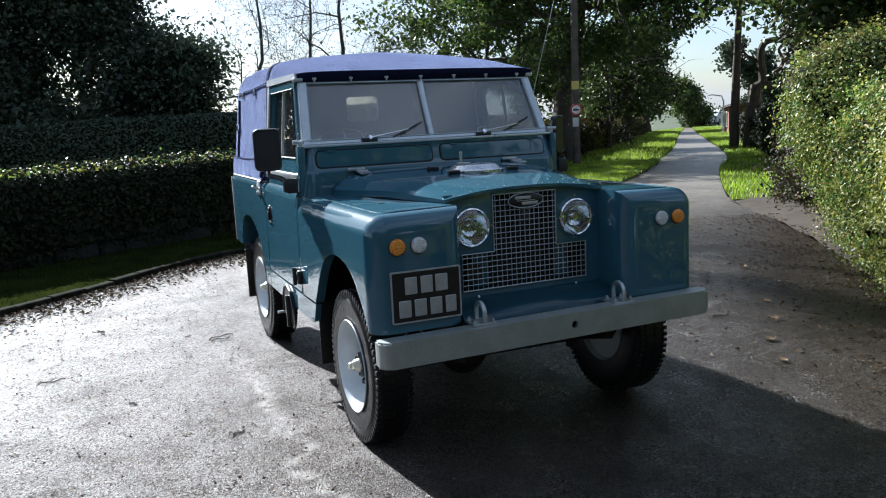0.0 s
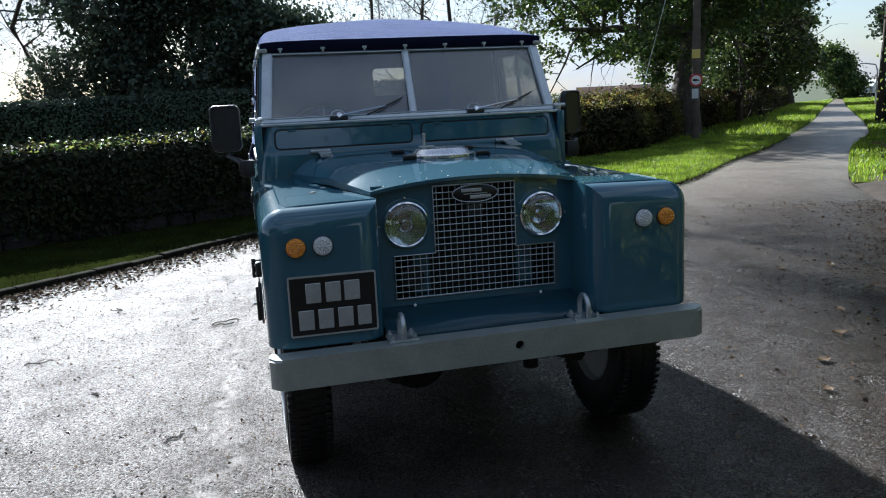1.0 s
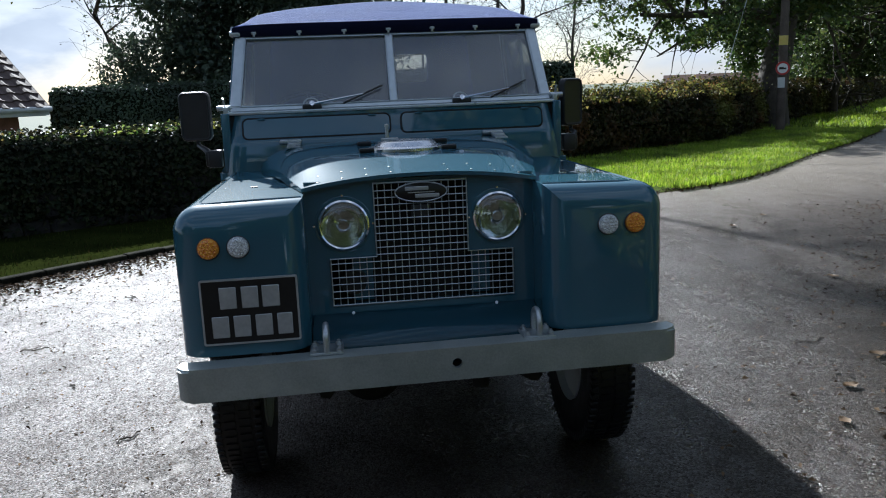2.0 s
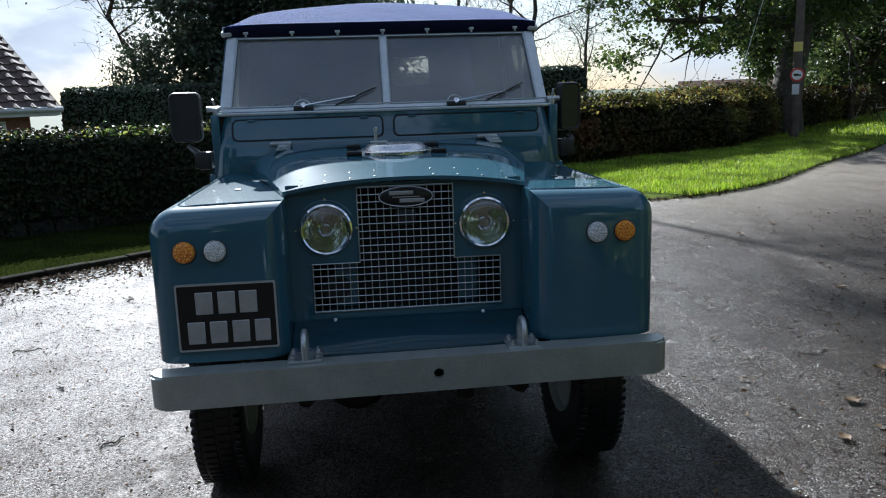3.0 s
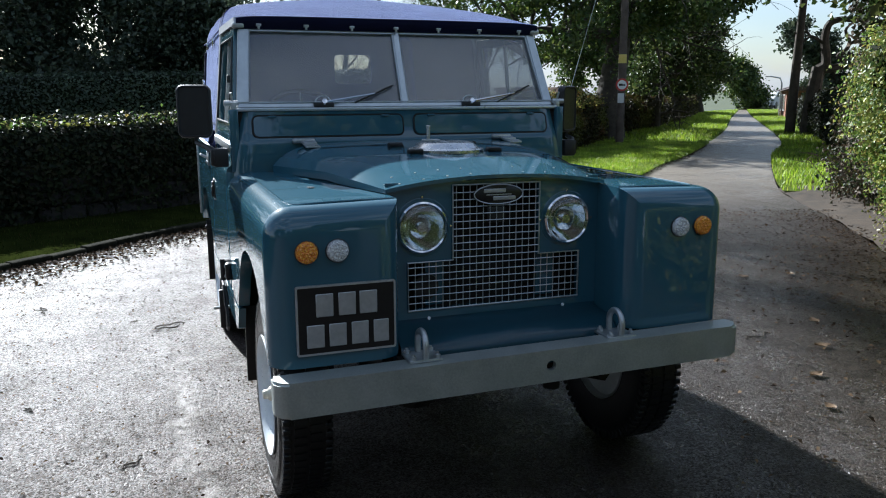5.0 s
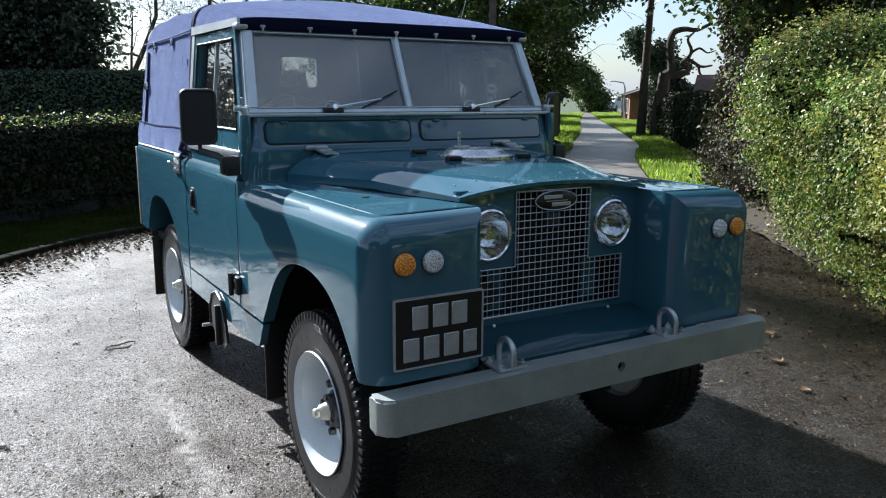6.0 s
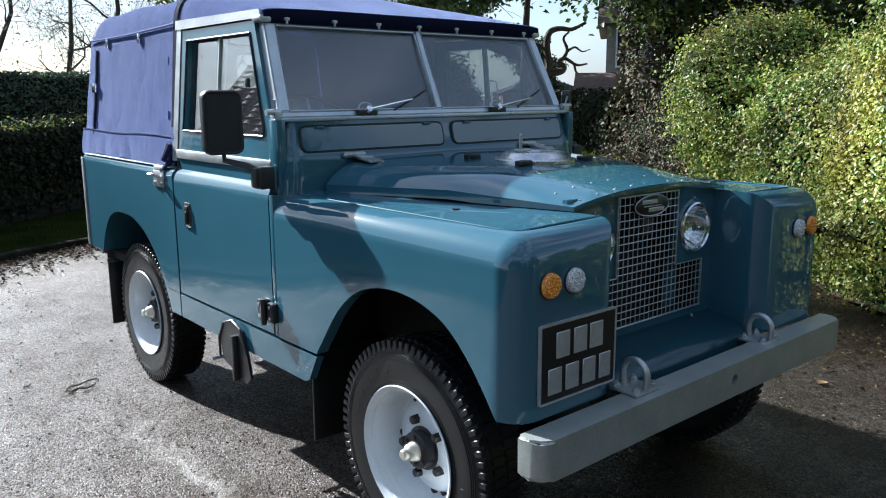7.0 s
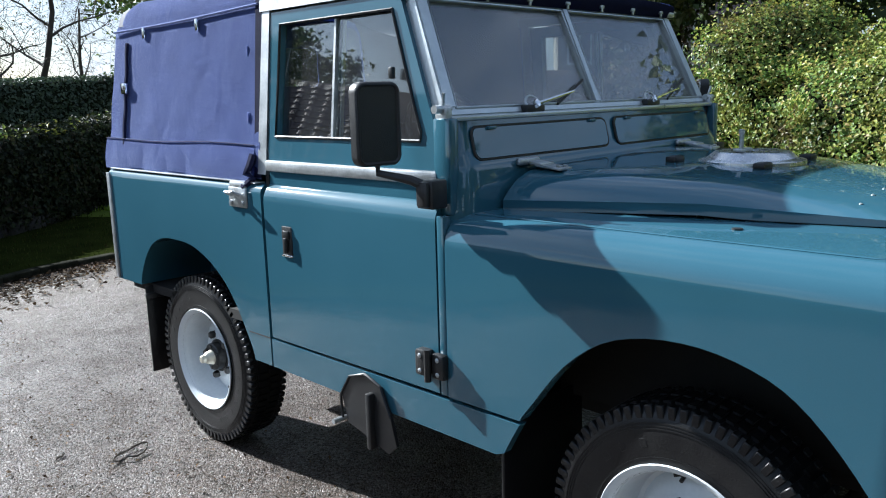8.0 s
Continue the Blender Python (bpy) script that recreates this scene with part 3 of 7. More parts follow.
def add_tube(bm, path, radius, n=8, closed=False, cap=True):
    """A round bar along a path; radius: a number or one for each point."""
    path = [Vector(p) for p in path]
    rad = radius if isinstance(radius, (list, tuple)) else [radius] * len(path)
    rings, up = [], None
    for k, p in enumerate(path):
        a = path[k - 1] if k or closed else p
        b = path[(k + 1) % len(path)] if k + 1 < len(path) or closed else p
        d = (b - a).normalized()
        if up is None:
            up = d.orthogonal().normalized()
        up = (up - d * up.dot(d)).normalized()
        side = d.cross(up)
        rings.append([bm.verts.new(p + rad[k] * (math.cos(t) * up + math.sin(t) * side)) for t in (2 * math.pi * j / n for j in range(n))])
    pairs = list(zip(rings, rings[1:])) + ([(rings[-1], rings[0])] if closed else [])
    for a, b in pairs:
        for j in range(n):
            bm.faces.new([a[j], a[(j + 1) % n], b[(j + 1) % n], b[j]])
    if cap and not closed:
        bm.faces.new(rings[0][::-1]), bm.faces.new(rings[-1])
    return bm


def tube(path, radius, n=8, closed=False):
    return add_tube(bmesh.new(), path, radius, n, closed)


def add_prism(bm, outline, depth, m=Matrix(), hole=None):
    """A flat outline (u, v) given thickness along w; hole: an outline with as many points, cut through it."""
    def ring(pts, w):
        return [bm.verts.new(m @ Vector((u, v, w))) for u, v in pts]
    a, b = ring(outline, 0), ring(outline, depth)
    n = len(outline)
    for k in range(n):
        bm.faces.new([a[k], a[(k + 1) % n], b[(k + 1) % n], b[k]])
    if hole:
        c, d = ring(hole, 0), ring(hole, depth)
        for k in range(n):
            j = (k + 1) % n
            bm.faces.new([c[j], c[k], d[k], d[j]])
            bm.faces.new([a[j], a[k], c[k], c[j]])
            bm.faces.new([b[k], b[j], d[j], d[k]])
    else:
        bm.faces.new(a[::-1]), bm.faces.new(b)
    return bm


def prism(outline, depth, m=Matrix(), hole=None):
    return add_prism(bmesh.new(), outline, depth, m, hole)


def rounded(x0, y0, x1, y1, r, seg=5):
    """The outline of a rectangle with round corners."""
    pts = []
    for cx, cy, a0 in ((x1 - r, y1 - r, 0), (x0 + r, y1 - r, 90), (x0 + r, y0 + r, 180), (x1 - r, y0 + r, 270)):
        for k in range(seg + 1):
            a = radians(a0 + 90 * k / seg)
            pts.append((cx + r * math.cos(a), cy + r * math.sin(a)))
    return pts


def curve_points(pts, n=8):
    """A smooth line through the points (Catmull-Rom), n steps between two."""
    p = [Vector(q) for q in pts]
    p = [2 * p[0] - p[1]] + p + [2 * p[-1] - p[-2]]
    out = []
    for k in range(1, len(p) - 2):
        for j in range(n):
            t = j / n
            out.append(0.5 * (2 * p[k] + (p[k + 1] - p[k - 1]) * t + (2 * p[k - 1] - 5 * p[k] + 4 * p[k + 1] - p[k + 2]) * t * t + (3 * p[k] - p[k - 1] - 3 * p[k + 1] + p[k + 2]) * t ** 3))
    return out + [p[-2]]


def grid_surface(f, nu, nv, bm=None, thick=0.0):
    """A sheet f(u, v) for u and v from 0 to 1; thick: a second skin that far inwards."""
    bm = bm or bmesh.new()
    rows = [[bm.verts.new(f(i / nu, j / nv)) for i in range(nu + 1)] for j in range(nv + 1)]
    for j in range(nv):
        for i in range(nu):
            bm.faces.new([rows[j][i], rows[j][i + 1], rows[j + 1][i + 1], rows[j + 1][i]])
    if thick:
        bmesh.ops.solidify(bm, geom=bm.faces[:], thickness=thick)
    return bm


def carve(bm, *cutters):
    """The body less the cutters, as a new bmesh."""
    def temp(b):
        me = bpy.data.meshes.new("tmp")
        bmesh.ops.recalc_face_normals(b, faces=b.faces)
        b.to_mesh(me)
        b.free()
        return new("tmp", me)
    body = temp(bm)
    tools = [temp(c) for c in cutters]
    for t in tools:
        mod = body.modifiers.new("cut", "BOOLEAN")
        mod.operation, mod.object, mod.solver = "DIFFERENCE", t, "EXACT"
    dg = bpy.context.evaluated_depsgraph_get()
    out = bmesh.new()
    out.from_mesh(body.evaluated_get(dg).to_mesh())
    for ob in (body, *tools):
        me = ob.data
        bpy.data.objects.remove(ob)
        bpy.data.meshes.remove(me)
    return out


def mirrored(bm):
    """A copy of the bmesh on the other side of the car."""
    out = bm.copy()
    bmesh.ops.transform(out, matrix=Matrix.Diagonal((-1, 1, 1, 1)), verts=out.verts)
    bmesh.ops.reverse_faces(out, faces=out.faces)
    return out


def mesh_arrays(name, verts, faces, mat):
    """A mesh from arrays; all faces with the same number of corners."""
    verts, faces = np.asarray(verts, np.float32), np.asarray(faces, np.int32)
    me = bpy.data.meshes.new(name)
    me.vertices.add(len(verts))
    me.vertices.foreach_set("co", verts.ravel())
    k = faces.shape[1]
    me.loops.add(faces.size)
    me.loops.foreach_set("vertex_index", faces.ravel())
    me.polygons.add(len(faces))
    me.polygons.foreach_set("loop_start", np.arange(0, faces.size, k, dtype=np.int32))
    me.update(calc_edges=True)
    me.materials.append(mat)
    return me


# ---- ground, road, verges ----
KERB_LINE = [(-16, -9), (-10, -3), (-6, 1.15), (-3.05, 4.02), (-1.95, 5.05), (-1.0, 6.05), (-0.2, 6.55), (0.7, 6.74), (2.4, 6.9), (4.0, 7.15), (5.76, 8.2), (8.2, 10.7), (11.5, 13.9), (19.6, 22.7), (30.2, 35.2), (50, 58)]
RIGHT_LINE = [(3.4, -20), (2.7, -8), (2.75, -3.5), (2.95, -1.4), (3.3, 0.1), (4.05, 1.05), (4.7, 1.9), (5.3, 2.75), (5.8, 3.5), (6.3, 4.3), (7.1, 5.7), (8.2, 7.3), (12.3, 12.0), (17.7, 17.7), (34, 38), (53, 61)]
HEDGE_LINE = [(-20, -3), (-12, 1.2), (-6, 4.9), (-3.84, 6.2), (-2.5, 6.95), (-1.0, 7.75), (0.6, 8.9), (2.6, 10.6), (4.8, 12.6), (8.0, 14.3), (10.6, 17.2), (13.3, 20.4), (21.6, 28.9), (33, 42)]


def flat_line(pts, n=8):
    return [Vector((p.x, p.y, 0)) for p in curve_points([(x, y, 0) for x, y in pts], n)]


KERB_PTS, RIGHT_PTS, HEDGE_PTS = flat_line(KERB_LINE), flat_line(RIGHT_LINE), flat_line(HEDGE_LINE)
HEDGE_XY = np.array([(p.x, p.y) for p in HEDGE_PTS])


def behind_hedge(x, y):
    """Metres beyond the hedge line (0 on the road's side of it)."""
    d = HEDGE_XY - (x, y)
    k = int(np.argmin((d * d).sum(1)))
    a, b = HEDGE_XY[max(0, k - 1)], HEDGE_XY[min(len(HEDGE_XY) - 1, k + 1)]
    side = (b[0] - a[0]) * (y - a[1]) - (b[1] - a[1]) * (x - a[0])
    return float(np.hypot(*d[k])) if side > 0 else 0.0


def ground_z(x, y):
    f = min(1.0, max(0.0, (behind_hedge(x, y) - 1.5) / 6))
    return -0.05 - 1.1 * f * f * (3 - 2 * f)


axis = sorted({round(v, 2) for v in [*np.arange(-24, 44, 1.4), *(s * 30 * 1.5 ** k for k in range(1, 12) for s in (-1, 1))]})
gb = bmesh.new()
rows = [[gb.verts.new((x, y, ground_z(x, y))) for x in axis] for y in axis]
for j in range(len(axis) - 1):
    for i in range(len(axis) - 1):
        gb.faces.new([rows[j][i], rows[j][i + 1], rows[j + 1][i + 1], rows[j + 1][i]])
ground = tagged(obj_from("ground", gb, SOIL), "rough grass field reaching to the horizon", "ground", kind="structure")


def strip(left, right, across, za, zb, bump=0.0):
    bm = bmesh.new()
    n = min(len(left), len(right))
    grid = []
    for k in range(n):
        a, b = left[k], right[k]
        grid.append([bm.verts.new((*(a.lerp(b, i / across).xy), za + (zb - za) * i / across + bump * noise.noise(a.lerp(b, i / across) * 1.7))) for i in range(across + 1)])
    for k in range(n - 1):
        for i in range(across):
            bm.faces.new([grid[k][i], grid[k][i + 1], grid[k + 1][i + 1], grid[k + 1][i]])
    return bm


road = tagged(obj_from("road", strip(KERB_PTS, RIGHT_PTS, 14, 0.0, 0.0), TARMAC), "damp grey tarmac lane and forecourt with leaf litter", "road", kind="structure")


def resample(pts, n):
    d = [0.0]
    for a, b in zip(pts, pts[1:]):
        d.append(d[-1] + (b - a).length)
    out, k = [], 0
    for i in range(n):
        s = d[-1] * i / (n - 1)
        while k < len(pts) - 2 and d[k + 1] < s:
            k += 1
        out.append(pts[k].lerp(pts[k + 1], (s - d[k]) / max(1e-9, d[k + 1] - d[k])))
    return out


def shifted(pts, far):
    """The line moved sideways, to its left."""
    out = []
    for k, p in enumerate(pts):
        d = (pts[min(k + 1, len(pts) - 1)] - pts[max(k - 1, 0)]).normalized()
        out.append(p + Vector((-d.y, d.x, 0)) * far)
    return out


def nearest_pairs(a, b):
    return [min(b, key=lambda q: (q - p).length) for p in a]


verge_in = resample([p for p in KERB_PTS if p.y < 50], 160)
verge_out = nearest_pairs(verge_in, resample(shifted(HEDGE_PTS, 0.5), 400))
MOSS_END = max(k for k, p in enumerate(verge_in) if p.x < 3.9)
verge = tagged(obj_from("verge", strip(shifted(verge_in, -0.05)[MOSS_END:], verge_out[MOSS_END:], 8, 0.004, 0.075, 0.012), VERGE), "sunlit grass verge between lane and hedge", "verge", kind="structure")
verge_3 = tagged(obj_from("verge_mossy_shaded", strip(shifted(verge_in, 0.06)[:MOSS_END + 1], verge_out[:MOSS_END + 1], 8, 0.035, 0.07, 0.02), MOSSY_SHADED), "mossy verge between kerb and wall, darkened for the hedge's shade", "verge", kind="structure")
right_in = resample([p for p in RIGHT_PTS if p.y > 6.3 and p.y < 50], 60)
verge_2 = tagged(obj_from("verge_right", strip(right_in, shifted(right_in, -3.4), 6, 0.03, 0.08, 0.03), VERGE), "grass verge in front of a trimmed hedge", "verge", kind="structure")
bank_in = resample([p for p in RIGHT_PTS if -9 < p.y < 7], 50)
bank = tagged(obj_from("bank", strip(bank_in, shifted(bank_in, -3.0), 8, 0.004, 0.25, 0.06), material("leaf_mould", (0.02, 0.014, 0.008), (0.06, 0.04, 0.022), scale=6, rough=0.9, grain=1.0, grain_scale=60)), "dark leaf mould bank under the ivy", "bank", kind="structure")

# kerb stones round the forecourt
kerb = tagged(new("kerb"), "low mossy kerb of stones darkened for the hedge's shadow", "kerb", kind="structure")
line = resample([p for p in KERB_PTS if -9 < p.x < 3.4 and p.y < 7.8], 42)
stone_mesh = None
for a, b in zip(line, line[1:]):
    mid, d = (a + b) / 2, b - a
    if stone_mesh is None:
        sb = box((-0.5, -0.055, -0.05), (0.5, 0.055, 0.062), 0.018, 2)
        stone_mesh = bpy.data.meshes.new("kerb_stone")
        sb.to_mesh(stone_mesh)
        sb.free()
        stone_mesh.materials.append(KERB)
    ob = new("kerb_stone", stone_mesh)
    ob.parent = kerb
    ob.matrix_world = Matrix.Translation((mid.x, mid.y, random.uniform(-0.01, 0.006))) @ pose(0, 0, 0, random.uniform(-2, 2), 0, math.degrees(math.atan2(d.y, d.x)) + random.uniform(-1, 1)) @ Matrix.Diagonal((d.length * 0.985, 1, 1, 1))



# ---- plants ----
def leaf_arrays(at, normals, size, rng, spread=0.6, fold=0.25, slim=0.7):
    """Small folded leaves, each of two triangles: base, sides and tip."""
    n = len(at)
    nrm = normals + rng.normal(0, spread, (n, 3))
    nrm /= np.linalg.norm(nrm, axis=1, keepdims=True) + 1e-9
    t = rng.normal(size=(n, 3))
    t -= nrm * (t * nrm).sum(1, keepdims=True)
    t /= np.linalg.norm(t, axis=1, keepdims=True) + 1e-9
    b = np.cross(nrm, t)
    s = (size * rng.uniform(0.6, 1.35, (n, 1)))
    lift = nrm * s * fold
    v = np.stack([at - t * s * 0.5, at + b * s * 0.5 * slim + lift - t * s * 0.08, at + t * s * 0.5, at - b * s * 0.5 * slim + lift - t * s * 0.08], 1).reshape(-1, 3)
    base = 4 * np.arange(n)[:, None]
    f = np.concatenate([base + [0, 1, 2], base + [0, 2, 3]])
    return v, f


def leaf_mesh(name, at, normals, size, mat, rng, **kw):
    v, f = leaf_arrays(np.asarray(at), np.asarray(normals), size, rng, **kw)
    return mesh_arrays(name, v, f, mat)


def lumpy(p, scale, amount):
    return amount * noise.noise(Vector(p) * scale) + 0.5 * amount * noise.noise(Vector(p) * scale * 2.7 + Vector((9, 3, 1)))


def hedge(name, label, line, height, depth, mat, leaves, size, lump=0.12, group="", core=HEDGE_CORE, seed=1, shag=0.06, coat=(1.0, 1, 1, 1, 1, 1, 0.6, 0.25, 0.15, 0.05)):
    """A hedge along a line: a dark lumpy core and a coat of leaves. height: a number or f(x, y); the line is its front foot."""
    rng = np.random.default_rng(seed)
    tall = height if callable(height) else (lambda x, y: height)
    n = len(line)
    out = shifted(line, 1.0)
    prof = [(0.10, -0.1), (-0.02, 0.25), (-0.05, 0.55), (0.0, 0.85), (0.10, 0.97), (0.35, 1.0), (0.65, 1.0), (0.9, 0.96), (1.0, 0.8), (1.0, 0.4), (0.95, -0.1)]
    bm = bmesh.new()
    grid, pts = [], []
    for k in range(n):
        d = (out[k] - line[k]).normalized()
        row = []
        for a, h in prof:
            p = line[k] + d * a * depth
            z = ground_z(p.x, p.y) * (1 if h < 0 else max(0, 1 - h)) + h * tall(p.x, p.y)
            q = Vector((p.x, p.y, z))
            q += d * (lumpy(q, 0.9, lump) if 0 < h < 0.97 else 0) + Vector((0, 0, lumpy(q, 1.3, lump) if h > 0.7 else 0))
            row.append(q)
        pts.append(row)
        grid.append([bm.verts.new(q) for q in row])
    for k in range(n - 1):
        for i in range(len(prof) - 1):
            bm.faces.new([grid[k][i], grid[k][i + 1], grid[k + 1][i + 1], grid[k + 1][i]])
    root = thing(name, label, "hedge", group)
    # near-black sheet under the leaves, its colour standing in for inner shade
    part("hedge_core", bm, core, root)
    P = np.array([[tuple(q) for q in row] for row in pts])
    a, b, c = P[:-1, :-1].reshape(-1, 3), P[1:, :-1].reshape(-1, 3), P[:-1, 1:].reshape(-1, 3)
    area = np.linalg.norm(np.cross(b - a, c - a), axis=1)
    prob = area * np.tile(np.array(coat), n - 1)
    pick = rng.choice(len(a), leaves, p=prob / prob.sum())
    u, w = rng.random((leaves, 1)), rng.random((leaves, 1))
    at = a[pick] + u * (b - a)[pick] + w * (c - a)[pick]
    nrm = np.cross((b - a)[pick], (c - a)[pick])
    nrm /= np.linalg.norm(nrm, axis=1, keepdims=True) + 1e-9
    flip = np.where(((at - (a[pick] * 0 + P[:, 4:7].mean(1)[np.minimum(pick // (P.shape[1] - 1), n - 1)])) * nrm).sum(1) < -0.02, -1.0, 1.0)[:, None]
    nrm = nrm * flip
    at = at + nrm * np.abs(rng.normal(0, shag, (leaves, 1)))
    leaf = new("hedge_leaves", leaf_mesh("hedge_leaves", at, nrm + [0, 0, 0.25], size, mat, rng, spread=0.55))
    leaf.parent = root
    tagged(leaf, kind="stuff")
    return root, at, nrm


def branch_paths(base, height, spread, rng, levels=3, trunk_r=0.3, lean=(0, 0), first=0.35, kids=(7, 6, 5), wobble=0.14, droop=0.0, up=0.55, thin=0.55):
    """The limbs of a tree: paths of points with radii, and the tips where leaves hang."""
    limbs, tips = [], []

    def grow(p, d, length, r, level):
        n = 7 if level == 0 else 5
        pts, rad = [p.copy()], [r]
        for k in range(n):
            d = (d + Vector(rng.normal(0, wobble, 3)) + Vector((0, 0, -droop if level else 0.0))).normalized()
            p = p + d * length / n
            pts.append(p.copy())
            rad.append(r * (1 - 0.75 * (k + 1) / n) if level < levels else r * (1 - 0.9 * (k + 1) / n))
        limbs.append((pts, rad, level))
        if level >= levels:
            tips.append(pts[-1])
            tips.append(pts[n // 2 + 1])
            return
        for k in range(kids[level]):
            f = first + (1 - first) * (k + rng.random()) / kids[level] if level == 0 else 0.3 + 0.7 * (k + rng.random()) / kids[level]
            i = min(n - 1, int(f * n))
            q = pts[i].lerp(pts[i + 1], f * n - i)
            a = rng.uniform(0, 2 * math.pi)
            side = d.orthogonal().normalized()
            side = Matrix.Rotation(a, 3, d) @ side
            way = (side + d * rng.uniform(0.2, 0.8) + Vector((0, 0, up * rng.uniform(0, 1)))).normalized()
            if level == 0:
                way = (Vector((math.cos(a), math.sin(a), 0)) + Vector((0, 0, up * rng.uniform(0.1, 1.3)))).normalized()
            grow(q, way, spread * (0.56, 0.33, 0.2)[level] * rng.uniform(0.7, 1.2) * (1.15 - 0.45 * (f if level == 0 else 0)), rad[i] * thin, level + 1)

    grow(Vector(base), Vector((lean[0], lean[1], 1)).normalized(), height, trunk_r, 0)
    return limbs, tips


def tubes_mesh(name, limbs, mat, sides=(9, 6, 4, 3, 3)):
    V, F, o = [], [], 0
    for pts, rad, level in limbs:
        n = sides[level]
        for k, p in enumerate(pts):
            d = (pts[min(k + 1, len(pts) - 1)] - pts[max(k - 1, 0)]).normalized()
            up = d.orthogonal().normalized()
            side = d.cross(up)
            for j in range(n):
                t = 2 * math.pi * j / n
                V.append(p + max(rad[k], 0.004) * (math.cos(t) * up + math.sin(t) * side))
        for k in range(len(pts) - 1):
            for j in range(n):
                F.append((o + k * n + j, o + k * n + (j + 1) % n, o + (k + 1) * n + (j + 1) % n, o + (k + 1) * n + j))
        o += n * len(pts)
    me = mesh_arrays(name, [tuple(v) for v in V], F, mat)
    smooth_faces(me, 60)
    return me


def tree(name, label, base, height, spread, leaves, size, mat, seed, heart=0, clump=0.9, bark=BARK, category="tree", group="", trunk_r=0.3, flat=0.75, levels=3, clear=None, **kw):
    rng = np.random.default_rng(seed)
    root = thing(name, label, category, group, at=(0, 0, 0))
    limbs, tips = branch_paths(base, height, spread, rng, trunk_r=trunk_r, levels=levels, **kw)
    trunk = new("trunk", tubes_mesh("trunk", limbs[:1], bark))
    trunk.parent = root
    boughs = new("branchwork", tubes_mesh("branchwork", limbs[1:], bark))
    boughs.parent = root
    tagged(boughs, kind="stuff")
    if leaves:
        T = np.array([tuple(t) for t in tips])
        at = T[rng.integers(0, len(T), leaves)]
        off = rng.normal(0, 1, (leaves, 3)) * [clump, clump, clump * flat] * 0.55
        at = at + off
        if heart:
            # big overlapping leaves in the middle of the clumps close the crown
            at[:heart] = at[:heart] - 0.5 * off[:heart]
            size = np.where(np.arange(leaves) < heart, 1.7 * size, size)[:, None]
        if clear:
            keep = np.array([not clear(x, y, z) for x, y, z in at])
            at, size = at[keep], size[keep] if heart else size
            leaves = len(at)
        crown = new("crown", leaf_mesh("crown", at, np.tile([0, 0, 0.7], (leaves, 1)), size, mat, rng, spread=0.8))
        crown.parent = root
        tagged(crown, kind="stuff")
    return root


# hedge on its low wall beside the forecourt
left_line = resample([p for p in HEDGE_PTS if -13 < p.x < 4.0], 70)
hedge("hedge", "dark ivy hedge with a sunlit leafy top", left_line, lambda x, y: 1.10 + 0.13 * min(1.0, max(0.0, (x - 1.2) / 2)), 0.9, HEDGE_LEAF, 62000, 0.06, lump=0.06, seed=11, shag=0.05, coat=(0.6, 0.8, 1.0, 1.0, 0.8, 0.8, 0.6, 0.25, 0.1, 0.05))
# brighter ivy leaves along its top, sunlight put in by colour
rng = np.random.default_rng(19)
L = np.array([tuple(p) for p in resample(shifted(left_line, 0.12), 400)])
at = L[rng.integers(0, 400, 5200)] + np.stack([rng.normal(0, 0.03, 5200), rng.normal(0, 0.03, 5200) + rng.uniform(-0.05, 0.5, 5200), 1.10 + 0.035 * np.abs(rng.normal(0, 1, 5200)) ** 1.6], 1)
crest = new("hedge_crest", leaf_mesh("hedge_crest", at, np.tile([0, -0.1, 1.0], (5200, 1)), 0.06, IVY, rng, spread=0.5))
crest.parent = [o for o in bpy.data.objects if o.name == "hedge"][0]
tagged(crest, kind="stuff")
mid_line = resample([p for p in HEDGE_PTS if 3.7 < p.x < 11.0], 40)
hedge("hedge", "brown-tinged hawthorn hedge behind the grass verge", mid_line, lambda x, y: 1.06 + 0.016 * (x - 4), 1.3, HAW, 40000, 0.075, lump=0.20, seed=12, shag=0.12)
# sprigs along its top carry sunlight in a brighter leaf colour
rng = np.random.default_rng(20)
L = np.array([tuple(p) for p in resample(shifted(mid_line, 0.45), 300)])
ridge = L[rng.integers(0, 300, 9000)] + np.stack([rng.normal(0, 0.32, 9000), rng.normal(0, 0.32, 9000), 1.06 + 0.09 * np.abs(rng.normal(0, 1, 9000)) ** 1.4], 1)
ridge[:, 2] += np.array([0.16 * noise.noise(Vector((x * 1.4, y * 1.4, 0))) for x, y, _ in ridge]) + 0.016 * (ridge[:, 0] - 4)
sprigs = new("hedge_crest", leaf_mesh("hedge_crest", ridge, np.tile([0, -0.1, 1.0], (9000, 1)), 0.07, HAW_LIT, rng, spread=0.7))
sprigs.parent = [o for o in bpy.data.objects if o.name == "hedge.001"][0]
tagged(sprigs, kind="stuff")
far_line = resample([p for p in HEDGE_PTS if 10.6 < p.x < 32], 46)
hedge("hedge", "dark clipped roadside hedge under the trees", far_line, 1.12, 1.2, HAW, 30000, 0.10, lump=0.16, seed=13, shag=0.10)
# tall clipped hedge behind
clip_line = resample([Vector((-6.2, 14.8, 0)), Vector((-1, 15.4, 0)), Vector((5.7, 16.7, 0))], 40)
hedge("clipped_hedge", "tall smooth dark green clipped hedge", clip_line, lambda x, y: 1.78 + 0.02 * (x + 6), 1.2, CLIPPED, 34000, 0.07, lump=0.03, seed=14, shag=0.025)
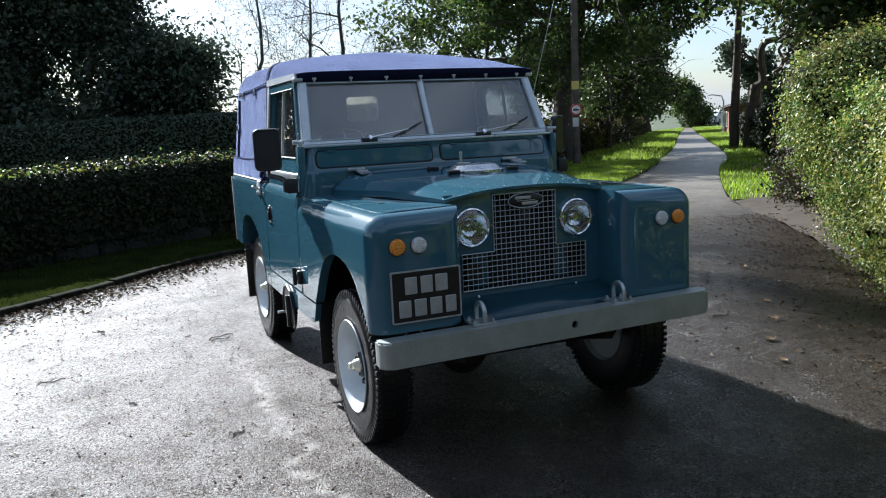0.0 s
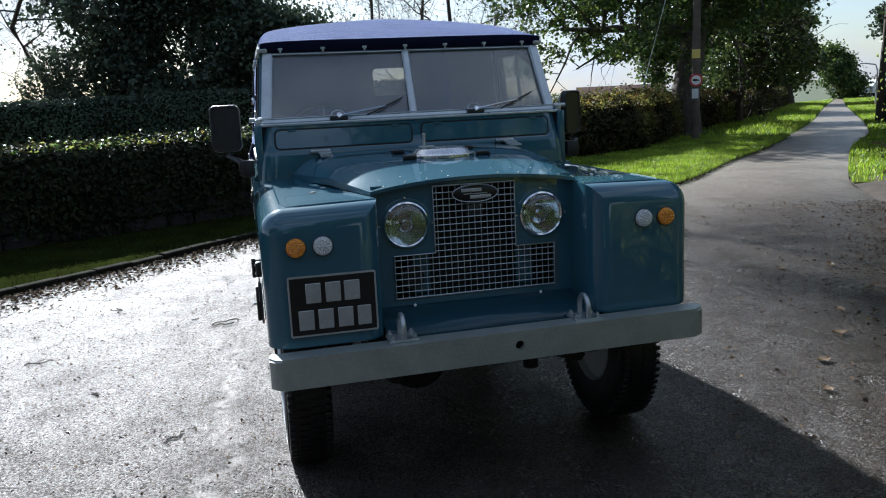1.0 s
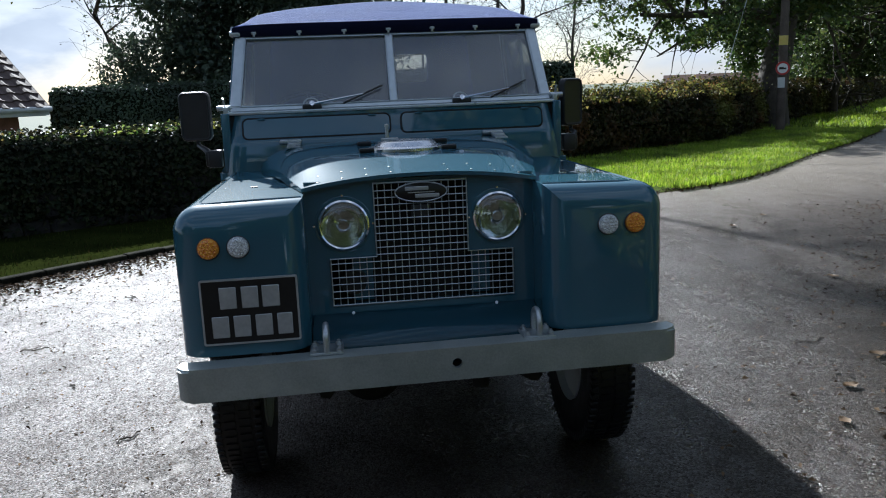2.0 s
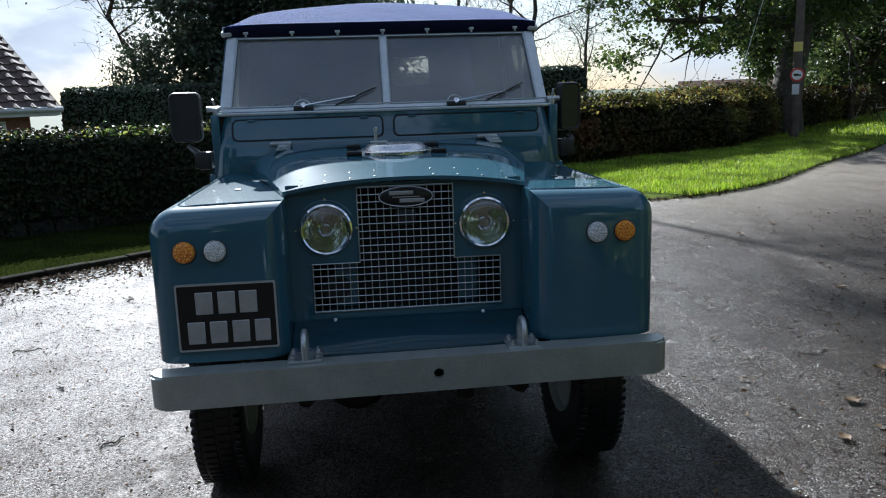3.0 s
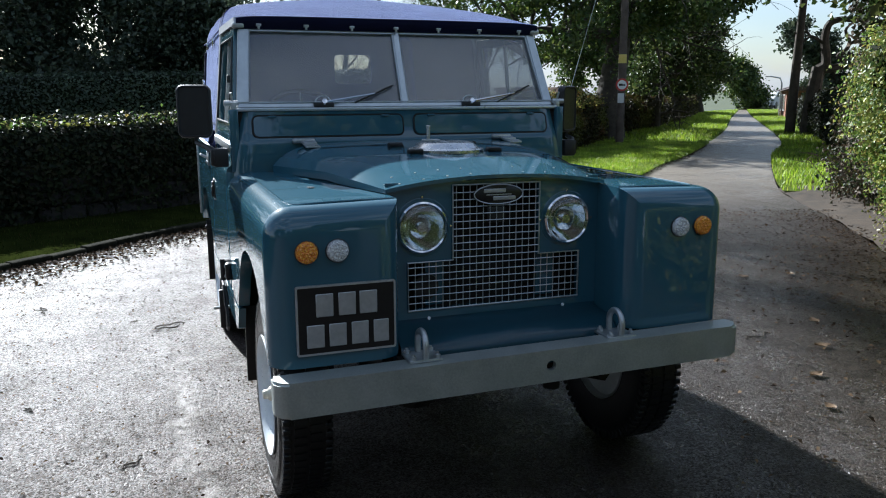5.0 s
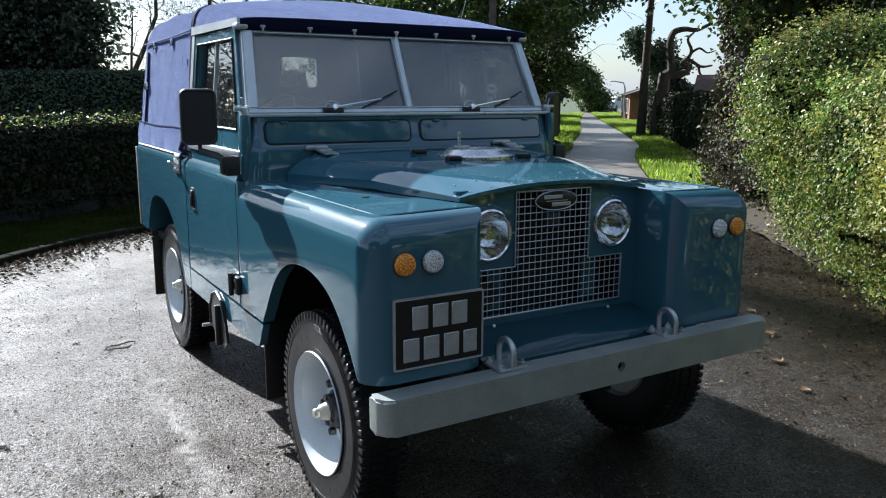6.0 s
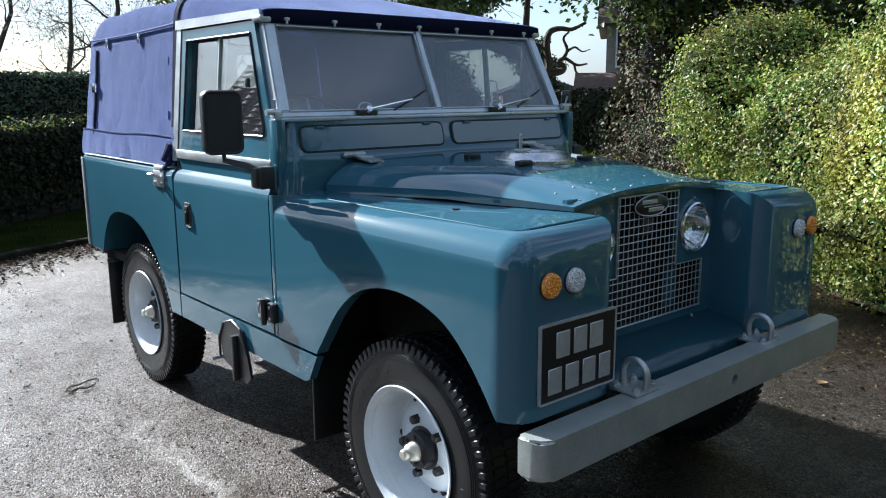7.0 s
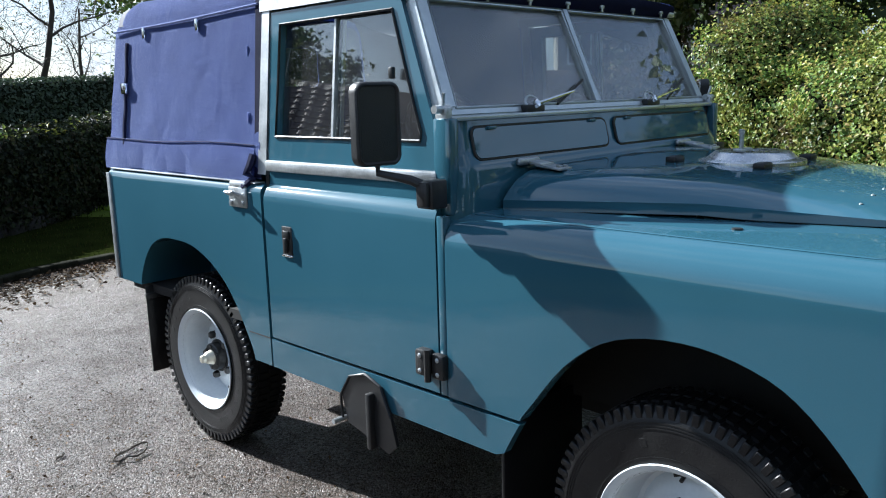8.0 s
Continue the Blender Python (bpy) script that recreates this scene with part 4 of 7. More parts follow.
# trimmed hedge beyond the ivy
rl = [Vector((11.9, 9.2, 0)), Vector((14.6, 12.4, 0)), Vector((18.3, 16.6, 0)), Vector((21.5, 20.8, 0))]
hedge("hedge", "rounded clipped hedge behind the grass verge", resample(rl, 30)[::-1], 1.42, 1.6, HEDGE_LEAF, 22000, 0.10, lump=0.12, seed=15, shag=0.06)

# the ivy bank
ivy_line = resample([p for p in RIGHT_PTS if -7.5 < p.y < 3.1], 70)[::-1]
hedge("ivy_bank", "sunlit green and yellow ivy covering a tall bank", shifted(ivy_line, 0.15), lambda x, y: 1.78 + 0.16 * math.sin(x * 1.9 + y) + 0.12 * math.sin(2.7 * y + 1) + 0.05 * max(0, 2 - y) - 0.35 * min(2.0, max(0.0, -0.8 - y)), 1.9, IVY, 210000, 0.038, lump=0.46, seed=16, shag=0.12)
trunk_line = resample([p for p in RIGHT_PTS if 2.7 < p.y < 6.6], 30)[::-1]
hedge("ivy_thicket", "dark ivy and dead stems round a tree foot", shifted(trunk_line, 0.85), lambda x, y: 1.05 + 0.25 * math.sin(3 * x), 1.5, IVY_DARK, 30000, 0.05, lump=0.4, seed=17, shag=0.2)
# dead brown stems standing in it
stems = thing("dead_stems", "tangle of dead brown stems in the ivy", "stems", kind="stuff")
rng = np.random.default_rng(18)
tangle = []
for _ in range(110):
    q = trunk_line[int(rng.integers(0, len(trunk_line)))]
    p = Vector((q.x + 0.75 + rng.uniform(-0.25, 0.5), q.y - 0.55 + rng.uniform(-0.4, 0.3), 0.05))
    d = Vector((rng.normal(0, 0.35) - 0.2, rng.normal(0, 0.35) - 0.2, 1.0))
    stem = [p.copy()]
    for k in range(6):
        d += Vector((rng.normal(0, 0.3), rng.normal(0, 0.3), -0.12))
        p = p + d.normalized() * 0.2
        stem.append(p.copy())
    tangle.append((stem, [0.009 - 0.001 * k for k in range(7)], 3))
tangled = new("stem", tubes_mesh("stem", tangle, material("dead_stem_bark", (0.10, 0.065, 0.04), (0.20, 0.14, 0.09), scale=9, rough=0.8)))
tangled.parent = stems

# trees along the lane
tree("oak_tree", "broad green oak tree over the lane", (12.2, 18.8, -0.3), 9.5, 7.0, 74000, 0.14, OAK, 21, heart=3000, clump=0.44, trunk_r=0.5, first=0.34, kids=(13, 7, 5), up=0.32, droop=0.05, clear=lambda x, y, z: z < 2.6 + 0.35 * (x - 12.4) if x > 12.4 else z < (2.5 if 8.0 < x + 0.35 * (18.8 - y) < 11.9 else 1.9) + 0.5 * noise.noise(Vector((x * 1.3, y * 1.3, 0))))
tree("oak_tree", "shaded oak tree beside the lane", (23.2, 35.6, -0.3), 6.6, 3.4, 18000, 0.22, OAK, 22, heart=2000, clump=0.65, trunk_r=0.4, first=0.2, kids=(11, 6, 5), up=0.35, droop=0.04)
tree("oak_tree", "distant oak tree beside the lane", (33.4, 42.2, -0.3), 5.6, 3.0, 13000, 0.24, OAK, 28, heart=2000, clump=0.65, trunk_r=0.35, first=0.2, kids=(10, 6, 4), up=0.4)
tree("lane_tree", "round tree at the end of the lane", (45.0, 51.3, -0.9), 4.4, 2.1, 12000, 0.22, OAK, 23, clump=0.6, trunk_r=0.35, first=0.2, kids=(10, 6, 4), up=0.5)
tree("ivy_tree", "tall tree with an ivy-clad trunk", (9.2, 5.9, 0.0), 9, 3.4, 56000, 0.11, OAK_SHADE, 24, heart=8000, clump=0.56, trunk_r=0.36, first=0.30, kids=(11, 6, 5), up=0.45, droop=0.03)
tree("bank_tree", "dark leafy tree standing behind the ivy", (10.6, 2.6, 0.2), 8, 4.8, 62000, 0.12, OAK_SHADE, 25, heart=14000, clump=0.65, trunk_r=0.4, first=0.24, kids=(12, 6, 5), up=0.4, droop=0.04)
tree("lane_tree", "bare dark trunk with high leaves beside the lane", (19.6, 19.3, -0.2), 10, 4, 7000, 0.2, OAK, 26, clump=0.8, trunk_r=0.18, first=0.55, kids=(8, 5, 4), up=0.4, wobble=0.03)
# dark trees crowding behind the roadside hedge, and two behind the ivy bank
for x, y, h, w, sd in ((17.8, 24.6, 4.6, 2.6, 61), (22.4, 31.0, 5.4, 2.8, 63)):
    tree("hedgerow_tree", "dark crowded tree behind the roadside hedge", (x, y, -0.4), h, w, 12000, 0.16, OAK_SHADE, sd, clear=lambda a, b, c: c < 1.35, clump=0.5, trunk_r=0.2, first=0.12, kids=(12, 6, 5), up=0.35, droop=0.03, group="hedgerow trees")
for x, y, sd in ((8.8, -2.2, 64), (8.4, -7.4, 65)):
    tree("bank_tree", "low dark leafy tree behind the ivy bank", (x, y, 0.2), 2.8, 2.4, 14000, 0.12, OAK_SHADE, sd, heart=2000, clump=0.5, trunk_r=0.3, first=0.3, kids=(12, 6, 5), up=0.4, droop=0.03)
tree("garden_tree", "round leafy tree beyond the forecourt hedge", (-24.0, 34.0, -1.1), 8.2, 5.0, 16000, 0.24, OAK_SHADE, 66, heart=5000, clump=0.8, trunk_r=0.25, first=0.2, kids=(11, 6, 4), up=0.4)
# a dead crooked tree beside it
dead = thing("dead_tree", "crooked leafless limbs of a dead tree", "tree")
ACROSS = Vector((0.71, -0.70, 0))
FOOT = Vector((20.0, 18.6, -0.1))
def crooked(path, radii):
    path = [(a, z) if z < 2.2 else (0.72 * a, 2.2 + 0.78 * (z - 2.2)) for a, z in path]
    radii = [1.05 * r for r in radii]
    pts = curve_points([FOOT + ACROSS * a + Vector((0.1 * math.sin(3 * z), 0.1 * math.cos(2 * a), z)) for a, z in path], 4)
    return pts, [radii[0] + (radii[1] - radii[0]) * k / (len(pts) - 1) for k in range(len(pts))]
for nm, path, radii in (("trunk", [(-0.1, -0.2), (-0.05, 1.2), (0.0, 2.4)], (0.26, 0.2)), ("limb", [(0.0, 2.3), (0.25, 2.6), (0.25, 3.6), (0.45, 4.2), (0.9, 4.35), (1.4, 4.3), (2.0, 4.6)], (0.17, 0.05)),
                        ("limb", [(0.05, 2.3), (0.8, 2.4), (0.95, 2.62), (0.7, 2.85), (1.0, 3.0), (1.5, 2.7), (2.0, 2.75)], (0.14, 0.03)), ("limb", [(0.9, 2.95), (1.15, 3.4), (1.05, 3.9), (1.3, 4.2)], (0.07, 0.03)),
                        ("limb", [(1.4, 2.72), (1.5, 2.4), (1.75, 2.2), (1.7, 1.95)], (0.05, 0.015)), ("limb", [(1.1, 3.3), (1.5, 3.5), (1.8, 3.3), (2.2, 3.4)], (0.05, 0.015)), ("limb", [(0.3, 3.3), (-0.3, 3.7), (-0.7, 3.5), (-1.1, 3.9)], (0.06, 0.02))):
    pts, rad = crooked(path, radii)
    part(nm, tube(pts, rad, 8), BARK, dead)
# a monkey-puzzle conifer further off: tiers of drooping boughs
tree("monkey_puzzle_tree", "dark tiered monkey-puzzle conifer beyond the lane", (30.9, 28.0, -0.3), 5.6, 1.7, 9000, 0.2, YEW, 27, clump=0.32, trunk_r=0.2, first=0.18, kids=(26, 4, 3), up=0.05, droop=0.05, flat=0.5)
# evergreens behind the clipped hedge; one tall unseen crown added to shade the road
for x, y, h, w, sd in ((-2.9, 18.8, 8.5, 2.3, 31), (-1.12, 20.6, 14.6, 2.2, 32), (-0.1, 19.6, 5.0, 1.3, 33), (-1.4, 19.0, 8, 2.6, 35), (-0.1, 18.6, 6.6, 1.9, 36)):
    tree("evergreen_tree", "dark dense evergreen tree behind the clipped hedge", (x, y, -1.1), h, w, 23000, 0.12, YEW, sd, heart=4000, wobble=0.14 if h < 10 else 0.03, clump=0.75, trunk_r=0.13, first=0.08 if h < 10 else 0.8, kids=(17, 6, 5), up=0.4, group="evergreen trees", clear=None if h < 10 else (lambda a, b, c: not (12.25 < c < 13.1 and -2.3 < a < -0.95)))
tree("conifer", "small dark conifer behind the clipped hedge", (-5.4, 18.2, -1.1), 3.7, 1.2, 9000, 0.09, YEW, 34, clump=0.34, trunk_r=0.08, first=0.05, kids=(18, 4, 3), up=0.3)
for x, y, h, w, sd in ((-5.0, 21, 8, 4.5, 41), (3.9, 21.5, 8, 4.5, 42), (2.2, 22.5, 7.0, 4.0, 45), (5.2, 24, 7.5, 4.0, 43), (7.6, 27, 6.0, 3.6, 44)):
    tree("bare_tree", "bare twiggy tree against the sky", (x, y, -1.1), h, w, 350, 0.08, HAW, sd, clump=0.5, bark=TWIG, trunk_r=0.12, first=0.25, kids=(9, 7, 6), up=0.7, wobble=0.24, thin=0.47, group="bare trees")


# ---- the car: front axle at y = 0, nose towards -y ----
AXLES, HALF, HUB_Z, TRACK = (0.034, 2.265), 0.83, 0.370, 0.696
car = thing("off_road_car", "dark teal-blue off-road car with a blue canvas hood on tarmac", "car")

FRONT_ARCH = [(0.52, 0.40), (0.485, 0.575), (0.43, 0.66), (0.33, 0.785), (0.22, 0.868), (0.10, 0.905), (-0.03, 0.91), (-0.15, 0.885), (-0.24, 0.84), (-0.33, 0.755), (-0.41, 0.65), (-0.445, 0.58), (-0.455, 0.40)]
REAR_ARCH = [(2.72, 0.40), (2.71, 0.62), (2.67, 0.73), (2.58, 0.835), (2.47, 0.885), (2.35, 0.895), (2.20, 0.885), (2.06, 0.835), (1.95, 0.76), (1.875, 0.675), (1.815, 0.58), (1.775, 0.50), (1.77, 0.40)]
YZ = Matrix(((0, 0, 1, 0), (1, 0, 0, 0), (0, 1, 0, 0), (0, 0, 0, 1)))  # outline (u, v) to (y, z), thickness along x
XZ = Matrix(((1, 0, 0, 0), (0, 0, 1, 0), (0, 1, 0, 0), (0, 0, 0, 1)))  # outline to (x, z), thickness along y


def arch_cutter(outline, x0, depth):
    pts = [(p.x, p.y) for p in curve_points([(a, b, 0) for a, b in outline], 3)]
    return prism(pts, depth, Matrix.Translation((x0, 0, 0)) @ YZ)


def wing_body():
    """One front wing (the offside one): a rounded hollow shell with the wheel arch cut out of its side."""
    bm = box((-HALF, -0.49, 0.60), (-0.405, 0.739, 1.140))
    round_edges = [e for e in bm.edges if abs((e.verts[0].co.x + e.verts[1].co.x) / 2 + HALF) < 1e-4 and (e.verts[0].co.z + e.verts[1].co.z) / 2 > 1.13]
    round_edges += [e for e in bm.edges if abs((e.verts[0].co.y + e.verts[1].co.y) / 2 + 0.49) < 1e-4 and (e.verts[0].co.z + e.verts[1].co.z) / 2 > 0.7]
    bmesh.ops.bevel(bm, geom=list(set(round_edges)), offset=0.085, segments=8, affect="EDGES", profile=0.5)
    for v in bm.verts:
        # the top is a little crowned
        if v.co.z > 1.0:
            v.co.z -= 0.012 * ((-v.co.x - 0.405) / 0.42) ** 2
    return carve(
        bm,
        box((-0.784, -0.444, 0.4), (-0.43, 0.715, 1.085)),
        arch_cutter(FRONT_ARCH, -0.9, 0.45),
        box((-0.9, -0.6, 0.4), (-0.3, -0.40, 0.638)),
    )


wing = wing_body()
wing_l = mirrored(wing)
part("front_wing", wing, PAINT, car)
part("front_wing", wing_l, PAINT, car)
for s in (-1, 1):
    # pressed edge line along the wing's shoulder, and the stud on its top
    part("wing_stud", lathe([(0.013, 0), (0.013, 0.003), (0.0, 0.004)], 10, Matrix.Translation((s * 0.60, 0.0, 1.136))), BLACK, car)
    # welded seam where the wing's top meets its rounded side and nose
    seam = [(s * 0.747, 0.72 - 0.1 * k, 1.1322) for k in range(11)] + [(s * 0.745, -0.345, 1.132), (s * 0.734, -0.385, 1.1315), (s * 0.717, -0.400, 1.1325), (s * 0.68, -0.404, 1.135), (s * 0.55, -0.405, 1.1385), (s * 0.41, -0.405, 1.140)]
    part("wing_seam", tube(seam, 0.0032, 6), PAINT, car)
    # sill panel below door and wing
    sill = prism([(1.65, 0.595), (0.475, 0.588), (0.50, 0.545), (0.53, 0.49), (0.56, 0.478), (1.65, 0.488)], 0.03, Matrix.Translation((s * HALF - (0.03 if s > 0 else 0), 0, 0)) @ YZ)
    part("sill_panel", sill, PAINT, car)
    # inner wheel boxes, dark
    wb = box((s * 0.43, -0.44, 0.55), (s * 0.47, 0.72, 1.05))
    part("inner_wing", wb, UNDER, car)
    bk = box((min(s * 0.44, s * 0.80), 0.60, 0.50), (max(s * 0.44, s * 0.80), 0.62, 1.05))
    part("splash_panel", bk, UNDER, car)


# radiator panel with its cut-outs, and the grille mesh
def panel_body():
    bm = box((-0.405, -0.28, 0.66), (0.405, -0.262, 1.172))
    cuts = [box((-0.163, -0.3, 0.73), (0.163, -0.2, 1.156)), box((-0.327, -0.3, 0.729), (0.327, -0.2, 0.894))]
    for s in (-1, 1):
        cuts.append(lathe([(0, -0.06), (0.082, -0.06), (0.082, 0.06), (0, 0.06)], 32, Matrix.Translation((s * 0.2755, -0.27, 1.017)) @ pose(0, 0, 0, 90)))
    return carve(bm, *cuts)


part("radiator_panel", panel_body(), PAINT, car)
mesh = bmesh.new()
PITCH = 0.0252
wires_x = [PITCH * i for i in range(-13, 14)]
for x in wires_x:
    top = 1.157 if abs(x) < 0.166 else 0.896
    add_tube(mesh, [(x, -0.283, 0.728), (x, -0.283, top)], 0.0019, 5)
z = 0.728
while z < 1.16:
    w = 0.3276 if z < 0.897 else 0.1645
    add_tube(mesh, [(-w, -0.2865, z), (w, -0.2865, z)], 0.0019, 5)
    z += PITCH
outline = [(-0.329, 0.727), (0.329, 0.727), (0.329, 0.897), (0.165, 0.897), (0.165, 1.158), (-0.165, 1.158), (-0.165, 0.897), (-0.329, 0.897)]
add_tube(mesh, [(x, -0.286, z) for x, z in outline], 0.0034, 6, closed=True)
part("grille_mesh", mesh, GALV, car, "galvanised wire grille mesh")
part("radiator", box((-0.39, -0.16, 0.68), (0.39, -0.10, 1.15)), UNDER, car)
part("grille_surround", box((-0.40, -0.262, 0.66), (-0.385, -0.15, 1.16)), UNDER, car)
part("grille_surround", box((0.385, -0.262, 0.66), (0.40, -0.15, 1.16)), UNDER, car)
part("horn", lathe([(0, 0), (0.045, 0), (0.05, 0.02), (0.02, 0.05), (0.012, 0.07), (0, 0.07)], 20, Matrix.Translation((-0.25, -0.25, 0.80)) @ pose(0, 0, 0, -90)), BLACK_METAL, car)
for s in (-1, 1):
    part("air_guide", box((s * 0.215 - 0.035, -0.235, 0.73), (s * 0.215 + 0.035, -0.228, 0.90)), PAINT, car)
part("grille_clip", box((-0.035, -0.284, 1.02), (0.035, -0.276, 1.075), 0.004), BLACK, car)

# badge: an oval plate with plain marks
badge = part("badge", lathe([(0, 0.006), (0.8, 0.006), (0.86, 0.004), (0.9, 0.0), (0.9, -0.004), (0, -0.004)], 40, Matrix.Translation((0.002, -0.291, 1.121)) @ pose(0, 0, 0, 90) @ Matrix.Diagonal((0.105, 0.039, 1, 1))), PLATE_BLACK, car, "black oval badge with silver marks")
part("badge_rim", tube([(0.002 + 0.092 * math.cos(a), -0.296, 1.121 + 0.034 * math.sin(a)) for a in (2 * math.pi * k / 36 for k in range(36))], 0.0022, 5, closed=True), PLATE_SILVER, badge)
part("badge_mark", box((-0.055, -0.3, 1.127), (0.028, -0.296, 1.141), 0.002, 1), PLATE_SILVER, badge)
part("badge_mark", box((-0.020, -0.3, 1.100), (0.066, -0.296, 1.114), 0.002, 1), PLATE_SILVER, badge)
part("badge_stroke", box((-0.045, -0.299, 1.1185), (0.05, -0.296, 1.1215), m=Matrix.Translation((0, 0, 0))), PLATE_SILVER, badge)

# apron below the grille, rolled forward
prof = [Vector(p) for p in ((-0.272, 0.705), (-0.285, 0.692), (-0.31, 0.684), (-0.36, 0.678), (-0.40, 0.670), (-0.432, 0.652), (-0.450, 0.622), (-0.455, 0.585), (-0.455, 0.54))]
part("front_apron", grid_surface(lambda u, v: Vector((-0.402 + 0.804 * u, prof[round(v * 8)].x, prof[round(v * 8)].y)), 2, 8, thick=0.006), PAINT, car)
for s in (-1, 1):
    part("apron_bolt", lathe([(0.006, 0), (0.006, 0.004), (0, 0.005)], 8, Matrix.Translation((s * 0.26, -0.30, 0.70)) @ pose(0, 0, 0, 60)), GALV, car)


# bonnet
def bonnet_at(u, v):
    s = 2 * u - 1
    y = -0.312 + 1.0 * v
    w = 0.412 + 0.222 * v
    top = 1.192 + 0.034 * min(1, v * 2.2) + 0.030 * v
    drop = 0.022 + 0.060 * v
    return Vector((s * w, y, top - 0.014 * s * s - drop * abs(s) ** (2.4 + 6.6 * min(1.0, 1.6 * v))))


def bonnet_shape():
    bm = grid_surface(bonnet_at, 40, 20)
    edge = [e for e in bm.edges if e.is_boundary]
    made = bmesh.ops.extrude_edge_only(bm, edges=edge)["geom"]
    for v in made:
        if isinstance(v, bmesh.types.BMVert):
            # the side edges fold down to the wings
            along = min(1.0, max(0.0, (v.co.y + 0.312) * 3))
            v.co.z -= 0.013 + (0.017 * along if abs(v.co.x) > 0.95 * (0.412 + 0.222 * (v.co.y + 0.312)) else 0.0)
    return bm


part("bonnet", bonnet_shape(), PAINT, car)
for s in (-1, 1):
    for j in range(4):
        x = s * (0.10 + 0.085 * j)
        for y in (-0.285, -0.19):
            p = bonnet_at((x / (0.412 + 0.222 * (y + 0.312)) + 1) / 2, y + 0.312)
            part("bonnet_rivet", lathe([(0.0045, -0.001), (0.0042, 0.0015), (0, 0.003)], 8, Matrix.Translation(p)), BUMPER_GALV, car)
    # bonnet hinges
    hb = box((-0.030, -0.045, 0), (0.030, 0.05, 0.008), 0.002)
    add_box(hb, (-0.03, 0.02, 0.002), (0.03, 0.095, 0.014), 0.004)
    add_box(hb, (-0.070, 0.072, 0.0), (0.032, 0.094, 0.022), 0.009)
    for dx in (-0.016, 0.016):
        add_lathe(hb, [(0.008, 0.006), (0.008, 0.013), (0, 0.014)], 6, Matrix.Translation((dx, -0.03, 0)))
    bmesh.ops.transform(hb, matrix=Matrix.Translation((s * 0.475, 0.625, 1.242)) @ pose(0, 0, 0, 6), verts=hb.verts)
    part("bonnet_hinge", hb, GALV, car, "bright zinc bonnet hinge")
    for y in (0.13, 0.40):
        p = bonnet_at((s * 0.165 / (0.412 + 0.222 * (y + 0.312)) + 1) / 2, y + 0.312)
        part("rubber_pad", box((p.x - 0.03, y - 0.018, p.z - 0.003), (p.x + 0.03, y + 0.018, p.z + 0.017), 0.006), RUBBER, car)
    part("bonnet_side_rest", box((s * 0.40 - 0.012, -0.25, 1.118), (s * 0.40 + 0.012, 0.6, 1.150)), UNDER, car)
dz = bonnet_at(0.5, 0.55).z
dish = part("spare_wheel_dish", lathe([(0, 0.027), (0.034, 0.027), (0.039, 0.030), (0.098, 0.031), (0.108, 0.029), (0.116, 0.024), (0.130, 0.011), (0.135, 0.008), (0.151, 0.006), (0.155, 0.003), (0.155, -0.008)], 48, Matrix.Translation((0.0, 0.235, dz))), DISH, car, "bright metal spare-wheel mounting dish")
part("dish_stud", lathe([(0.014, 0.026), (0.012, 0.038), (0.007, 0.040), (0.007, 0.085), (0.009, 0.087), (0.009, 0.096), (0, 0.099)], 12, Matrix.Translation((-0.075, 0.235, dz))), GALV, dish)
part("dish_bar", box((-0.10, 0.22, dz + 0.033), (-0.03, 0.25, dz + 0.042), 0.003), GALV, dish)

